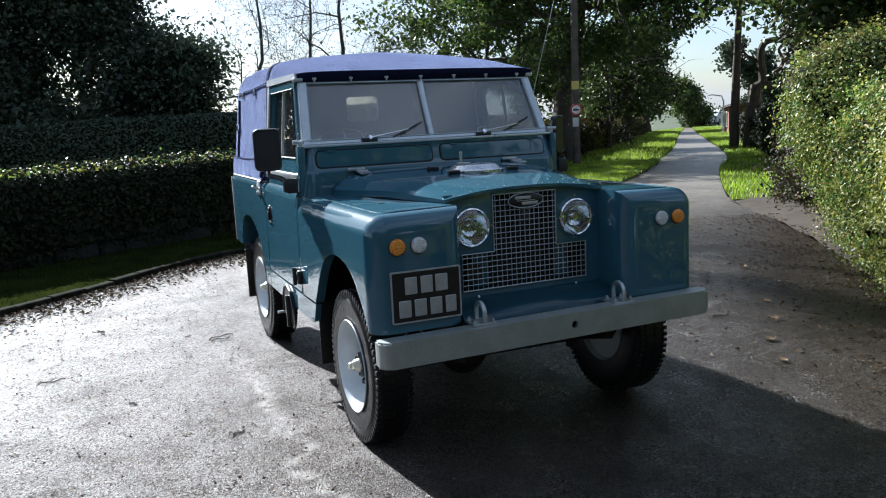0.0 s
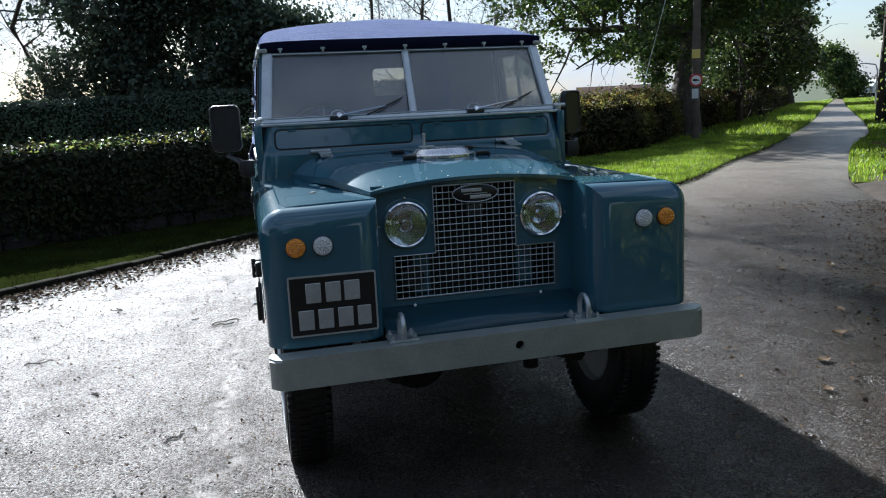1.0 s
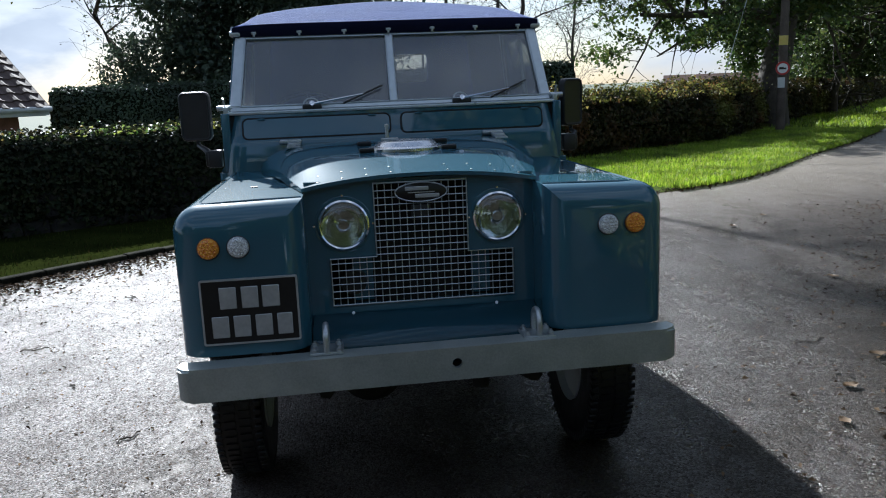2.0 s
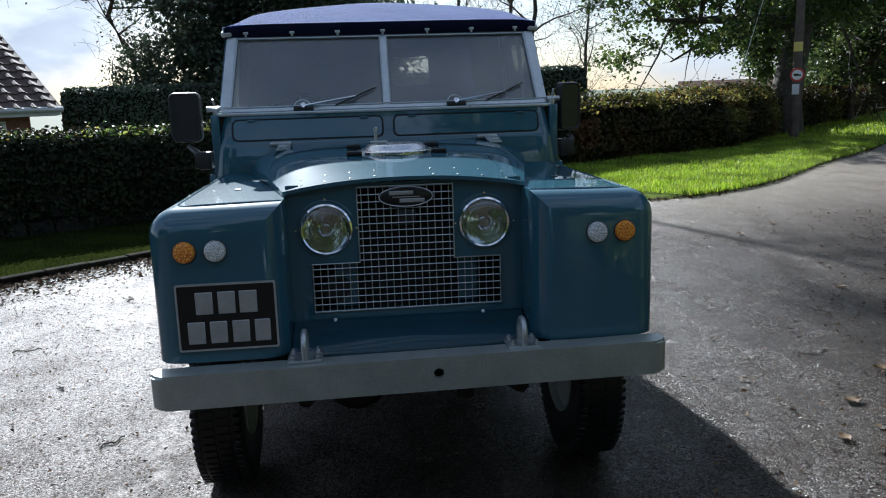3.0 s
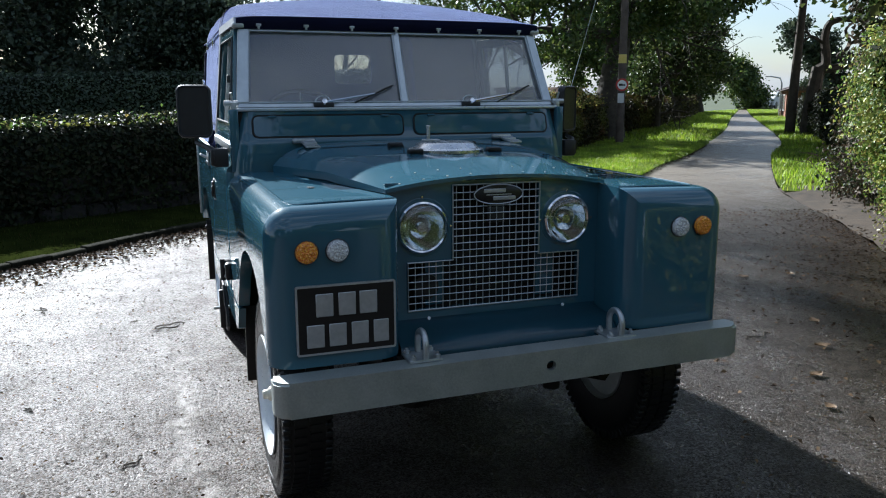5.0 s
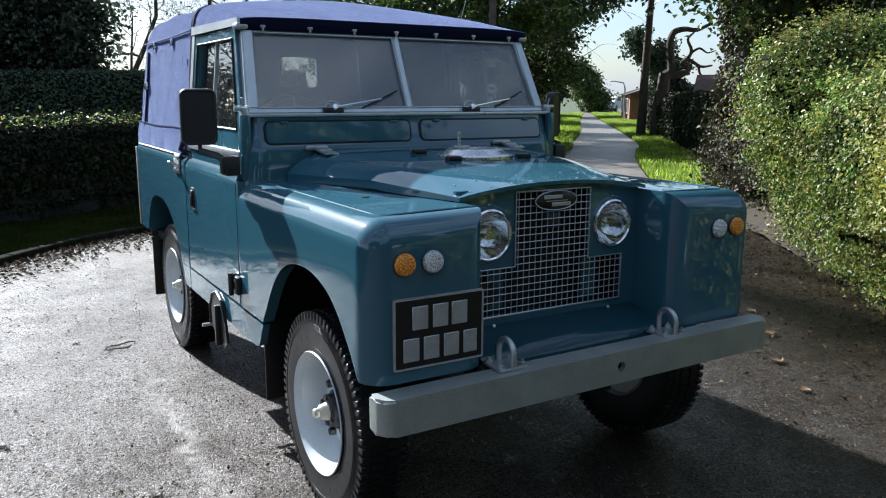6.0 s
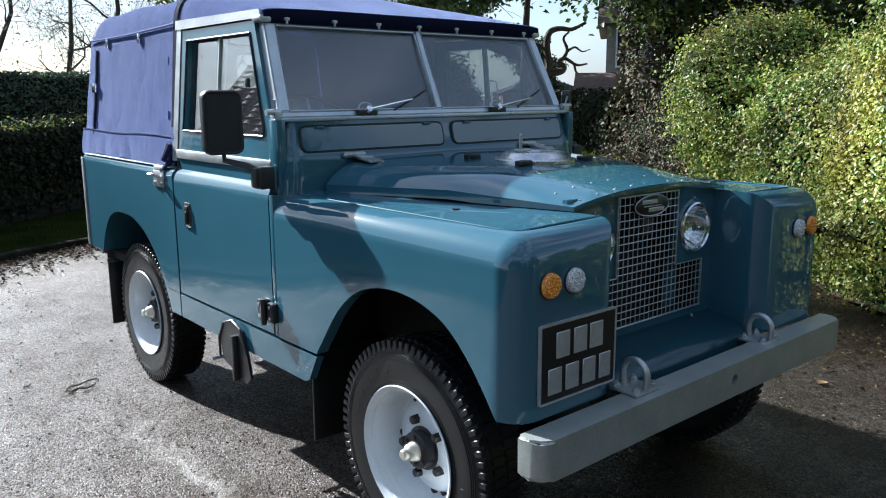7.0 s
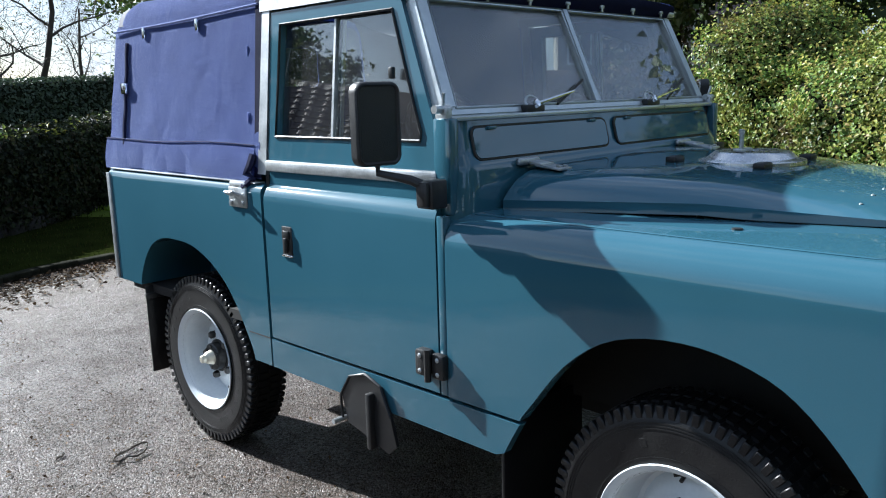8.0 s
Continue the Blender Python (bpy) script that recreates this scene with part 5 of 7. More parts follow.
# headlamps, side lamps and indicators
for s in (-1, 1):
    m = Matrix.Translation((s * 0.2755, -0.28, 1.017)) @ pose(0, 0, 0, 90)
    lamp = part("headlamp", lathe([(0.0, -0.062), (0.03, -0.06), (0.06, -0.035), (0.078, -0.005), (0.082, 0.004)], 40, m), REFLECTOR, car, "round headlamp with a chrome rim")
    part("headlamp_rim", lathe([(0.078, 0.004), (0.079, 0.012), (0.084, 0.016), (0.090, 0.012), (0.0925, 0.004), (0.0925, -0.002)], 40, m), CHROME, lamp)
    part("headlamp_seat", lathe([(0.0925, -0.001), (0.100, 0.001), (0.104, -0.001)], 40, m), PAINT, lamp)
    lens = lathe([(0.0785, 0.009), (0.066, 0.016), (0.045, 0.022), (0.02, 0.026), (0, 0.0265)], 40, m)
    gl = part("headlamp_glass", lens, LAMP_GLASS, lamp)
    gl.visible_shadow = False
    for i in range(-5, 6):
        x = i * 0.0125
        h = math.sqrt(max(0.0, 0.070 ** 2 - x * x))
        flute = part("lens_flute", tube([m @ Vector((x, -h * 0.15, 0.010)), m @ Vector((x, h * 0.85, 0.007))], 0.0007, 4), LAMP_GLASS, lamp)
    block = prism(rounded(-0.019, -0.012, 0.019, 0.030, 0.005), 0.004, m @ Matrix.Translation((0, 0, 0.0225)))
    part("lens_block", block, LAMP_GLASS, lamp).visible_shadow = False
    part("bulb_shield", lathe([(0, 0.004), (0.016, 0.004), (0.018, -0.01), (0.012, -0.04), (0, -0.04)], 20, m), CHROME, lamp)
    for a in (90, 180, 0):
        part("rim_screw", lathe([(0.005, 0), (0.004, 0.003), (0, 0.004)], 8, m @ Matrix.Translation((0.104 * math.cos(radians(a)), 0.104 * math.sin(radians(a)), 0))), CHROME, lamp)
    for x, mat, what in ((0.71, ORANGE, "indicator_lamp"), (0.616, CLEAR, "side_lamp")):
        m2 = Matrix.Translation((s * x, -0.489, 1.0)) @ pose(0, 0, 0, 90)
        lamp2 = part(what, lathe([(0.0345, -0.002), (0.0345, 0.010), (0.031, 0.017), (0.022, 0.020), (0.0, 0.021)], 28, m2), mat, car, "round orange indicator" if mat is ORANGE else "round clear side lamp")
        part("lamp_gasket", lathe([(0.036, -0.001), (0.0375, 0.004), (0.0352, 0.006)], 28, m2), BLACK, lamp2)
        cells = bmesh.new()
        for ring, cnt in ((0.0, 1), (0.012, 6), (0.0235, 12)):
            for i in range(cnt):
                a = 2 * math.pi * i / cnt
                bmesh.ops.create_icosphere(cells, subdivisions=1, radius=0.0052, matrix=m2 @ Matrix.Translation((ring * math.cos(a), ring * math.sin(a), 0.0195 - ring * 0.08)))
        part("lens_cell", cells, mat, lamp2)

# number plate: plain bars for its marks
plate = part("number_plate", prism(rounded(-0.748, 0.681, -0.439, 0.896, 0.006), 0.006, Matrix.Translation((0, -0.4985, 0)) @ XZ), PLATE_BLACK, car, "square black plate with silver bars and a silver edge")
part("plate_edge", prism(rounded(-0.750, 0.679, -0.437, 0.898, 0.007), 0.009, Matrix.Translation((0, -0.500, 0)) @ XZ, hole=rounded(-0.744, 0.685, -0.443, 0.892, 0.004)), PLATE_SILVER, plate)
for x0, x1, z0, z1 in ((-0.692, -0.632, 0.796, 0.874), (-0.622, -0.562, 0.796, 0.874), (-0.556, -0.494, 0.796, 0.874), (-0.722, -0.662, 0.700, 0.778), (-0.653, -0.593, 0.700, 0.778), (-0.583, -0.523, 0.700, 0.778), (-0.513, -0.458, 0.700, 0.778)):
    part("plate_bar", box((x0 + 0.003, -0.5025, z0 + 0.003), (x1 - 0.003, -0.498, z1 - 0.003), 0.002, 1), PLATE_SILVER, plate)

# bumper, folded steel with rounded ends, and the lifting rings
plan = [(-0.834, -0.505), (-0.834, -0.545)] + [(-0.789 + 0.045 * math.cos(a), -0.545 + 0.045 * math.sin(a)) for a in (radians(180 + 90 * k / 6) for k in range(1, 7))]
plan = plan + [(-x, y) for x, y in plan[::-1]]
bump = prism(plan, 0.112, Matrix.Translation((0, 0, 0.525)))
bmesh.ops.bevel(bump, geom=[e for e in bump.edges if abs(e.verts[0].co.z - e.verts[1].co.z) < 1e-5 and (e.verts[0].co.y + e.verts[1].co.y) / 2 < -0.51], offset=0.008, segments=3, affect="EDGES")
bumper_body = carve(bump, box((-0.826, -0.57, 0.531), (0.826, -0.40, 0.631)), lathe([(0, -0.1), (0.017, -0.1), (0.017, 0.1), (0, 0.1)], 20, Matrix.Translation((0.068, -0.59, 0.583)) @ pose(0, 0, 0, 90)))
bmesh.ops.transform(bumper_body, matrix=Matrix.Translation((0, 0, 0.583)) @ pose(0, 0, 0, 0, -0.45, 0) @ Matrix.Translation((0, 0, -0.583)), verts=bumper_body.verts)
bumper = part("front_bumper", bumper_body, BUMPER_GALV, car, "dull galvanised steel front bumper")
part("bumper_bracket", box((-0.42, -0.565, 0.54), (-0.32, -0.44, 0.625)), UNDER, bumper)
part("bumper_bracket", box((0.32, -0.565, 0.54), (0.42, -0.44, 0.625)), UNDER, bumper)
for s in (-1, 1):
    base = box((s * 0.356 - 0.055, -0.56, 0.635), (s * 0.356 + 0.055, -0.462, 0.645), 0.003)
    for dx in (-0.04, 0.04):
        for dy in (-0.545, -0.477):
            add_lathe(base, [(0.011, 0.0), (0.011, 0.010), (0.006, 0.012), (0.006, 0.018), (0, 0.019)], 6, Matrix.Translation((s * 0.356 + dx, dy, 0.644)))
    ring_base = part("ring_plate", base, GALV, car, "galvanised lifting ring on a bolted plate")
    ring = [(s * 0.356, -0.551, 0.645), (s * 0.356, -0.553, 0.668)] + [(s * 0.356, -0.511 - 0.042 * math.cos(a), 0.682 + 0.042 * math.sin(a)) for a in (math.pi * k / 12 for k in range(13))] + [(s * 0.356, -0.469, 0.668), (s * 0.356, -0.471, 0.645)]
    part("lifting_ring", tube(ring, 0.0105, 10), GALV, ring_base)

# bulkhead with two vent flaps
def bulk(u, v):
    pts = [(0.70, 1.10), (0.705, 1.20), (0.715, 1.26), (0.735, 1.30), (0.752, 1.365), (0.757, 1.392), (0.80, 1.397)]
    a, b = pts[min(5, int(v * 6))], pts[min(6, int(v * 6) + 1)]
    f = v * 6 - min(5, int(v * 6))
    z = a[1] + (b[1] - a[1]) * f
    s = 2 * u - 1
    w = 0.802 - 0.03 * max(0, (z - 1.12) / 0.28)
    y = a[0] + (b[0] - a[0]) * f
    # the corners of the scuttle are rounded back
    y += 0.05 * max(0.0, (abs(s) - 0.93) / 0.07) ** 2
    return Vector((s * w, y, z))


part("bulkhead", grid_surface(bulk, 48, 24), PAINT, car)
part("bulkhead_wall", box((-0.79, 0.765, 0.55), (0.79, 0.785, 1.385)), UNDER, car)
LEAN = math.degrees(math.atan2(0.757 - 0.735, 1.392 - 1.30))
for s in (-1, 1):
    x0, x1 = (-0.703, -0.030) if s < 0 else (0.030, 0.703)
    m = Matrix.Translation((0, 0.7335, 1.280)) @ pose(0, 0, 0, -LEAN) @ Matrix.Translation((0, -0.012, 0)) @ XZ
    flap = part("vent_flap", prism(rounded(x0, 0.0, x1, 0.088, 0.022), 0.012, m), PAINT, car)
    seal = [m @ Vector((u, v, 0.004)) for u, v in rounded(x0 - 0.004, -0.004, x1 + 0.004, 0.092, 0.025)]
    part("flap_seal", tube(seal, 0.0042, 6, closed=True), RUBBER, flap)
    for f in (0.12, 0.88):
        part("flap_hinge", box((x0 + (x1 - x0) * f - 0.018, 0.733, 1.362), (x0 + (x1 - x0) * f + 0.018, 0.755, 1.372), 0.003), PAINT, flap)

# windscreen: silver frame, two panes, wipers
SB, ST = Vector((0, 0.790, 1.398)), Vector((0, 0.956, 1.765))


def screen_point(x_bottom, f, out=0.0):
    """A point of the windscreen's plane: x as at its foot, f up it from 0 to 1."""
    p = SB.lerp(ST, f)
    d = (ST - SB).normalized()
    nrm = Vector((0, -d.z, d.y))
    return Vector((x_bottom * (1 - 0.052 * f), p.y, p.z)) + nrm * out


def bar(bm, corners, out, depth):
    """A bar with four corners (x, f) on the screen's plane."""
    a = [bm.verts.new(screen_point(x, f, out)) for x, f in corners]
    b = [bm.verts.new(screen_point(x, f, out - depth)) for x, f in corners]
    for k in range(4):
        bm.faces.new([a[k], a[(k + 1) % 4], b[(k + 1) % 4], b[k]])
    bm.faces.new(a[::-1]), bm.faces.new(b)


frame_bm = bmesh.new()
bar(frame_bm, [(-0.762, 0), (0.762, 0), (0.762, 0.062), (-0.762, 0.062)], 0.014, 0.045)
bar(frame_bm, [(-0.762, 0.93), (0.762, 0.93), (0.762, 1.0), (-0.762, 1.0)], 0.014, 0.045)
for s in (-1, 1):
    bar(frame_bm, [(s * 0.716, 0.06), (s * 0.766, 0.06), (s * 0.766, 0.95), (s * 0.716, 0.95)], 0.016, 0.055)
bar(frame_bm, [(-0.017, 0.06), (0.017, 0.06), (0.017, 0.95), (-0.017, 0.95)], 0.016, 0.03)
bmesh.ops.bevel(frame_bm, geom=frame_bm.edges[:], offset=0.005, segments=2, affect="EDGES")
wframe = part("windscreen_frame", frame_bm, SILVER, car, "silver windscreen frame with a centre bar")
part("frame_base_strip", box((-0.775, 0.748, 1.390), (0.775, 0.80, 1.405), 0.005), SILVER, wframe)
for s in (-1, 1):
    pane = bmesh.new()
    x0, x1 = (0.012, 0.72) if s > 0 else (-0.72, -0.012)
    bar(pane, [(x0, 0.05), (x1, 0.05), (x1, 0.945), (x0, 0.945)], 0.0, 0.005)
    ob = part("windscreen_pane", pane, SCREEN_GLASS, wframe)
    ob.visible_shadow = False
    beads = bmesh.new()
    x0, x1 = (0.019, 0.714) if s > 0 else (-0.714, -0.019)
    add_tube(beads, [screen_point(x, f, 0.012) for x, f in ((x0, 0.066), (x1, 0.066), (x1, 0.926), (x0, 0.926))], 0.004, 6, closed=True)
    part("pane_seal", beads, SILVER, wframe)
    # clamp at the screen's foot
    clamp = lathe([(0, -0.03), (0.012, -0.03), (0.012, 0.03), (0, 0.03)], 12, Matrix.Translation((s * 0.79, 0.775, 1.425)) @ pose(0, 0, 0, 0, 90, 0))
    add_box(clamp, (s * 0.78 - 0.012, 0.755, 1.385), (s * 0.78 + 0.012, 0.80, 1.43), 0.004)
    add_tube(clamp, [(s * 0.785, 0.775, 1.43), (s * 0.79, 0.765, 1.47)], 0.005, 6)
    part("screen_clamp", clamp, GALV, wframe)
for s, x in ((-1, -0.385), (1, 0.325)):
    piv = screen_point(x, 0.035, 0.02)
    wiper = part("wiper", lathe([(0, 0.032), (0.012, 0.03), (0.014, 0.0), (0.018, -0.01), (0, -0.012)], 14, Matrix.Translation(piv) @ pose(0, 0, 0, 62)), CHROME, car, "chrome wiper with a black blade")
    part("wiper_motor", box((x - 0.045, piv.y - 0.02, piv.z - 0.016), (x + 0.045, piv.y + 0.01, piv.z + 0.008), 0.006), BLACK, wiper)
    part("wiper_wire", tube([screen_point(x + 0.035 * math.cos(a) - 0.005, 0.045 + 0.075 * math.sin(a), 0.03) for a in (math.pi * k / 8 for k in range(9))], 0.004, 6), GALV, wiper)
    tip = screen_point(x + 0.24, 0.15, 0.03)
    part("wiper_arm", tube([screen_point(x, 0.04, 0.035), tip], [0.0065, 0.0035], 6), CHROME, wiper)
    part("wiper_blade", tube([screen_point(x + 0.145, 0.055, 0.016), screen_point(x + 0.335, 0.265, 0.016)], 0.0045, 6), BLACK, wiper)

# doors, lower and upper halves
DOOR_PROFILE = [(-0.83, 0.604), (-0.83, 1.105), (-0.827, 1.128), (-0.818, 1.147), (-0.806, 1.158), (-0.797, 1.166), (-0.795, 1.215)]


def door_skin(y0, y1):
    bm = bmesh.new()
    outer = [[bm.verts.new((x, y, z)) for x, z in DOOR_PROFILE] for y in (y0, y1)]
    inner = [[bm.verts.new((x + 0.035, y, z)) for x, z in DOOR_PROFILE] for y in (y0, y1)]
    n = len(DOOR_PROFILE)
    for k in range(n - 1):
        bm.faces.new([outer[0][k], outer[1][k], outer[1][k + 1], outer[0][k + 1]])
        bm.faces.new([inner[0][k], inner[0][k + 1], inner[1][k + 1], inner[1][k]])
        for j in (0, 1):
            bm.faces.new([outer[j][k], outer[j][k + 1], inner[j][k + 1], inner[j][k]])
    for k in (0, n - 1):
        bm.faces.new([outer[0][k], outer[1][k], inner[1][k], inner[0][k]])
    return bm


def lean_x(z):
    return -0.792 + 0.055 * (z - 1.25) / 0.55


def door_top_prism(outline, hole, depth, out=0.0):
    bm = bmesh.new()
    add_prism(bm, outline, depth, YZ, hole)
    for v in bm.verts:
        v.co.x += lean_x(v.co.z) - out
    return bm


TOP_OUT = [(0.805, 1.252), (1.652, 1.252), (1.652, 1.500), (1.652, 1.762), (1.30, 1.762), (0.985, 1.762), (0.835, 1.42), (0.805, 1.36)]
TOP_HOLE = [(0.868, 1.335), (1.605, 1.335), (1.597, 1.500), (1.590, 1.718), (1.30, 1.718), (1.012, 1.718), (0.905, 1.445), (0.868, 1.36)]
for s in (-1, 1):
    lower = door_skin(0.775, 1.643)
    top = door_top_prism(TOP_OUT, TOP_HOLE, 0.028)
    trim = bmesh.new()
    add_box(trim, (-0.806, 0.79, 1.213), (-0.77, 1.655, 1.252), 0.007)
    glass_a = door_top_prism([(0.862, 1.33), (1.30, 1.33), (1.30, 1.722), (1.005, 1.722), (0.862, 1.37)], None, 0.004, -0.014)
    glass_b = door_top_prism([(1.27, 1.33), (1.61, 1.33), (1.60, 1.722), (1.27, 1.722)], None, 0.004, -0.022)
    bars = door_top_prism([(1.289, 1.33), (1.300, 1.33), (1.297, 1.722), (1.287, 1.722)], None, 0.018, -0.006)
    bars2 = door_top_prism([(1.264, 1.33), (1.271, 1.33), (1.269, 1.722), (1.263, 1.722)], None, 0.012, -0.018)
    seal = bmesh.new()
    add_tube(seal, [(lean_x(z) - 0.002, y, z) for y, z in TOP_HOLE], 0.005, 6, closed=True)
    recess = box((-0.834, 1.478, 0.925), (-0.826, 1.536, 1.03), 0.004)
    knob = box((-0.842, 1.487, 0.985), (-0.832, 1.527, 1.017), 0.006)
    add_box(knob, (-0.846, 1.497, 0.935), (-0.834, 1.518, 0.992), 0.006)
    lip = box((-0.837, 1.476, 0.922), (-0.828, 1.538, 0.930), 0.003)
    hinge = box((-0.862, 0.795, 0.655), (-0.826, 0.845, 0.735), 0.008)
    add_box(hinge, (-0.855, 0.735, 0.652), (-0.826, 0.785, 0.730), 0.010)
    add_tube(hinge, [(-0.862, 0.79, 0.645), (-0.862, 0.79, 0.742)], 0.011, 10)
    catch = box((-0.782, 0.985, 1.515), (-0.766, 1.003, 1.55), 0.004)
    shapes = [("door", lower, PAINT, None), ("door_top", top, PAINT, 0), ("waist_trim", trim, GALV, 0), ("front_pane", glass_a, GLASS, 0), ("sliding_pane", glass_b, GLASS, 0),
              ("pane_bar", bars, GALV, 0), ("pane_bar", bars2, GALV, 0), ("pane_seal", seal, RUBBER, 0), ("handle_recess", recess, BLACK, 0), ("door_handle", knob, BLACK_METAL, 0), ("handle_lip", lip, CHROME, 0), ("door_hinge", hinge, BLACK_METAL, 0), ("pane_catch", catch, BLACK_METAL, 0)]
    door = None
    for name, bm, mat, up in shapes:
        bm = mirrored(bm) if s > 0 else bm
        ob = part(name, bm, mat, car if up is None else door)
        if name.endswith("_pane"):
            ob.visible_shadow = False
        door = door or ob
    for y, z in ((0.822, 0.672), (0.822, 0.718), (0.757, 0.670), (0.757, 0.714)):
        part("hinge_bolt", lathe([(0.0075, -0.002), (0.0075, 0.002), (0.004, 0.004), (0, 0.0045)], 8, Matrix.Translation((s * (0.862 if y > 0.79 else 0.855), y, z)) @ pose(0, 0, 0, 0, 90 * s, 0)), GALV, door)
    # silver post behind the door, silver rail over it, and the hinge pillar ahead of it
    post = door_top_prism([(1.660, 1.20), (1.712, 1.20), (1.700, 1.80), (1.655, 1.80)], None, 0.04, 0.004)
    rail = door_top_prism([(0.925, 1.768), (1.712, 1.770), (1.712, 1.810), (0.935, 1.800)], None, 0.05, 0.008)
    pillar = box((-0.829, 0.7435, 0.60), (-0.79, 0.7705, 1.13), 0.003)
    upper_pillar = box((-0.803, 0.735, 1.13), (-0.765, 0.80, 1.40), 0.006)
    seal = box((-0.80, 1.643, 0.61), (-0.79, 1.662, 1.2))
    for name, bm, mat in (("door_post", post, GALV), ("door_rail", rail, GALV), ("hinge_pillar", pillar, PAINT), ("screen_pillar", upper_pillar, PAINT), ("door_seal", seal, RUBBER)):
        part(name, mirrored(bm) if s > 0 else bm, mat, car)

# rear tub
tub = box((-HALF, 1.660, 0.488), (HALF, 2.95, 1.166))
side_edges = [e for e in tub.edges if abs(abs((e.verts[0].co.x + e.verts[1].co.x) / 2) - HALF) < 1e-4 and (e.verts[0].co.z + e.verts[1].co.z) / 2 > 1.16]
bmesh.ops.bevel(tub, geom=side_edges, offset=0.035, segments=5, affect="EDGES", profile=0.5)
tub = carve(
    tub,
    box((-0.77, 1.70, 0.86), (0.77, 2.92, 1.3)),
    arch_cutter(REAR_ARCH, -0.9, 0.42),
    arch_cutter(REAR_ARCH, 0.48, 0.42),
    box((-0.9, 2.70, 0.3), (0.9, 3.1, 0.645)),
    box((-0.45, 1.5, 0.3), (0.45, 3.1, 0.80)),
)
part("rear_tub", tub, PAINT, car)
for s in (-1, 1):
    corner = box((s * 0.832 - 0.004, 2.925, 0.65), (s * 0.832 + 0.004, 2.955, 1.15), 0.002)
    part("corner_strip", corner, GALV, car)
    part("tub_seam", box((min(s * 0.8285, s * 0.8315), 1.80, 0.5945), (max(s * 0.8285, s * 0.8315), 1.66, 0.5985)), UNDER, car)
    cap = box((s * 0.79 - 0.03, 1.70, 1.1665), (s * 0.79 + 0.01, 2.94, 1.172), 0.002)
    part("tub_capping", cap, GALV, car)
    # strap plate on the tub's shoulder
    staple = box((s * 0.834 - 0.004, 1.745, 1.075), (s * 0.834 + 0.004, 1.865, 1.150), 0.004)
    add_box(staple, (s * 0.825 - 0.012, 1.75, 1.145), (s * 0.825 + 0.012, 1.86, 1.172), 0.008)
    for y in (1.765, 1.845):
        add_lathe(staple, [(0.009, -0.004), (0.009, 0.006), (0, 0.008)], 8, Matrix.Translation((s * 0.838, y, 1.092)) @ pose(0, 0, 0, 0, 90 * s, 0))
    add_tube(staple, [(s * 0.842, 1.775, 1.12), (s * 0.872, 1.785, 1.135), (s * 0.872, 1.825, 1.135), (s * 0.842, 1.835, 1.12)], 0.007, 6)
    part("hood_staple", staple, GALV, car, "bright metal hood staple")
    part("front_mudflap", box((min(s * 0.42, s * 0.80), 0.555, 0.24), (max(s * 0.42, s * 0.80), 0.567, 0.58), 0.004), RUBBER, car)
    part("rear_mudflap", box((min(s * 0.52, s * 0.815), 2.70, 0.22), (max(s * 0.52, s * 0.815), 2.712, 0.635), 0.004), RUBBER, car)
    part("flap_bracket", box((min(s * 0.5, s * 0.822), 2.685, 0.575), (max(s * 0.5, s * 0.822), 2.70, 0.60), 0.003), BLACK_METAL, car)
    # folding step below the door
    stepping = prism([(1.20, 0.40), (1.225, 0.49), (1.18, 0.56), (1.10, 0.585), (1.03, 0.56), (0.985, 0.47), (0.96, 0.38), (1.0, 0.345), (1.08, 0.37)], 0.012, Matrix.Translation((0.832 if s > 0 else -0.844, 0, 0)) @ YZ)
    step = part("folding_step", stepping, BLACK_METAL, car, "black steel folding step")
    part("step_rim", tube([(s * 0.846, y, z) for y, z in ((1.225, 0.40), (1.23, 0.49), (1.18, 0.565), (1.10, 0.590), (1.03, 0.565), (0.985, 0.47))], 0.005, 6), BLACK_METAL, step)
    part("step_pin", tube([(s * 0.80, 1.228, 0.405), (s * 0.885, 1.228, 0.405)], 0.009, 8), GALV, step)
    part("step_strut", box((s * 0.852 - 0.014, 1.06, 0.345), (s * 0.852 + 0.014, 1.082, 0.535), 0.005), BLACK_METAL, step)


# canvas hood
def hood_section(u, y):
    """Across the hood: u from 0 (offside lower edge) to 1; straight sides, a rounded shoulder, a gently arched roof."""
    a = 2 * u - 1
    s = abs(a)
    sag = 0.008 * math.sin(y * 9.0) if 1.2 < y < 2.8 else 0.0
    if s < 0.62:
        q = s / 0.62
        x, z = 0.66 * q, 1.962 - 0.048 * q ** 2.2
    elif s < 0.80:
        q = (s - 0.62) / 0.18
        x, z = 0.66 + 0.075 * math.sin(q * math.pi / 2), 1.914 - 0.129 * (1 - math.cos(q * math.pi / 2))
    else:
        q = (s - 0.80) / 0.20
        x, z = 0.735 + 0.055 * q, 1.785 - 0.605 * q
    return Vector((math.copysign(x, a), y, z + (sag * (1 - s) if s < 0.62 else 0)))


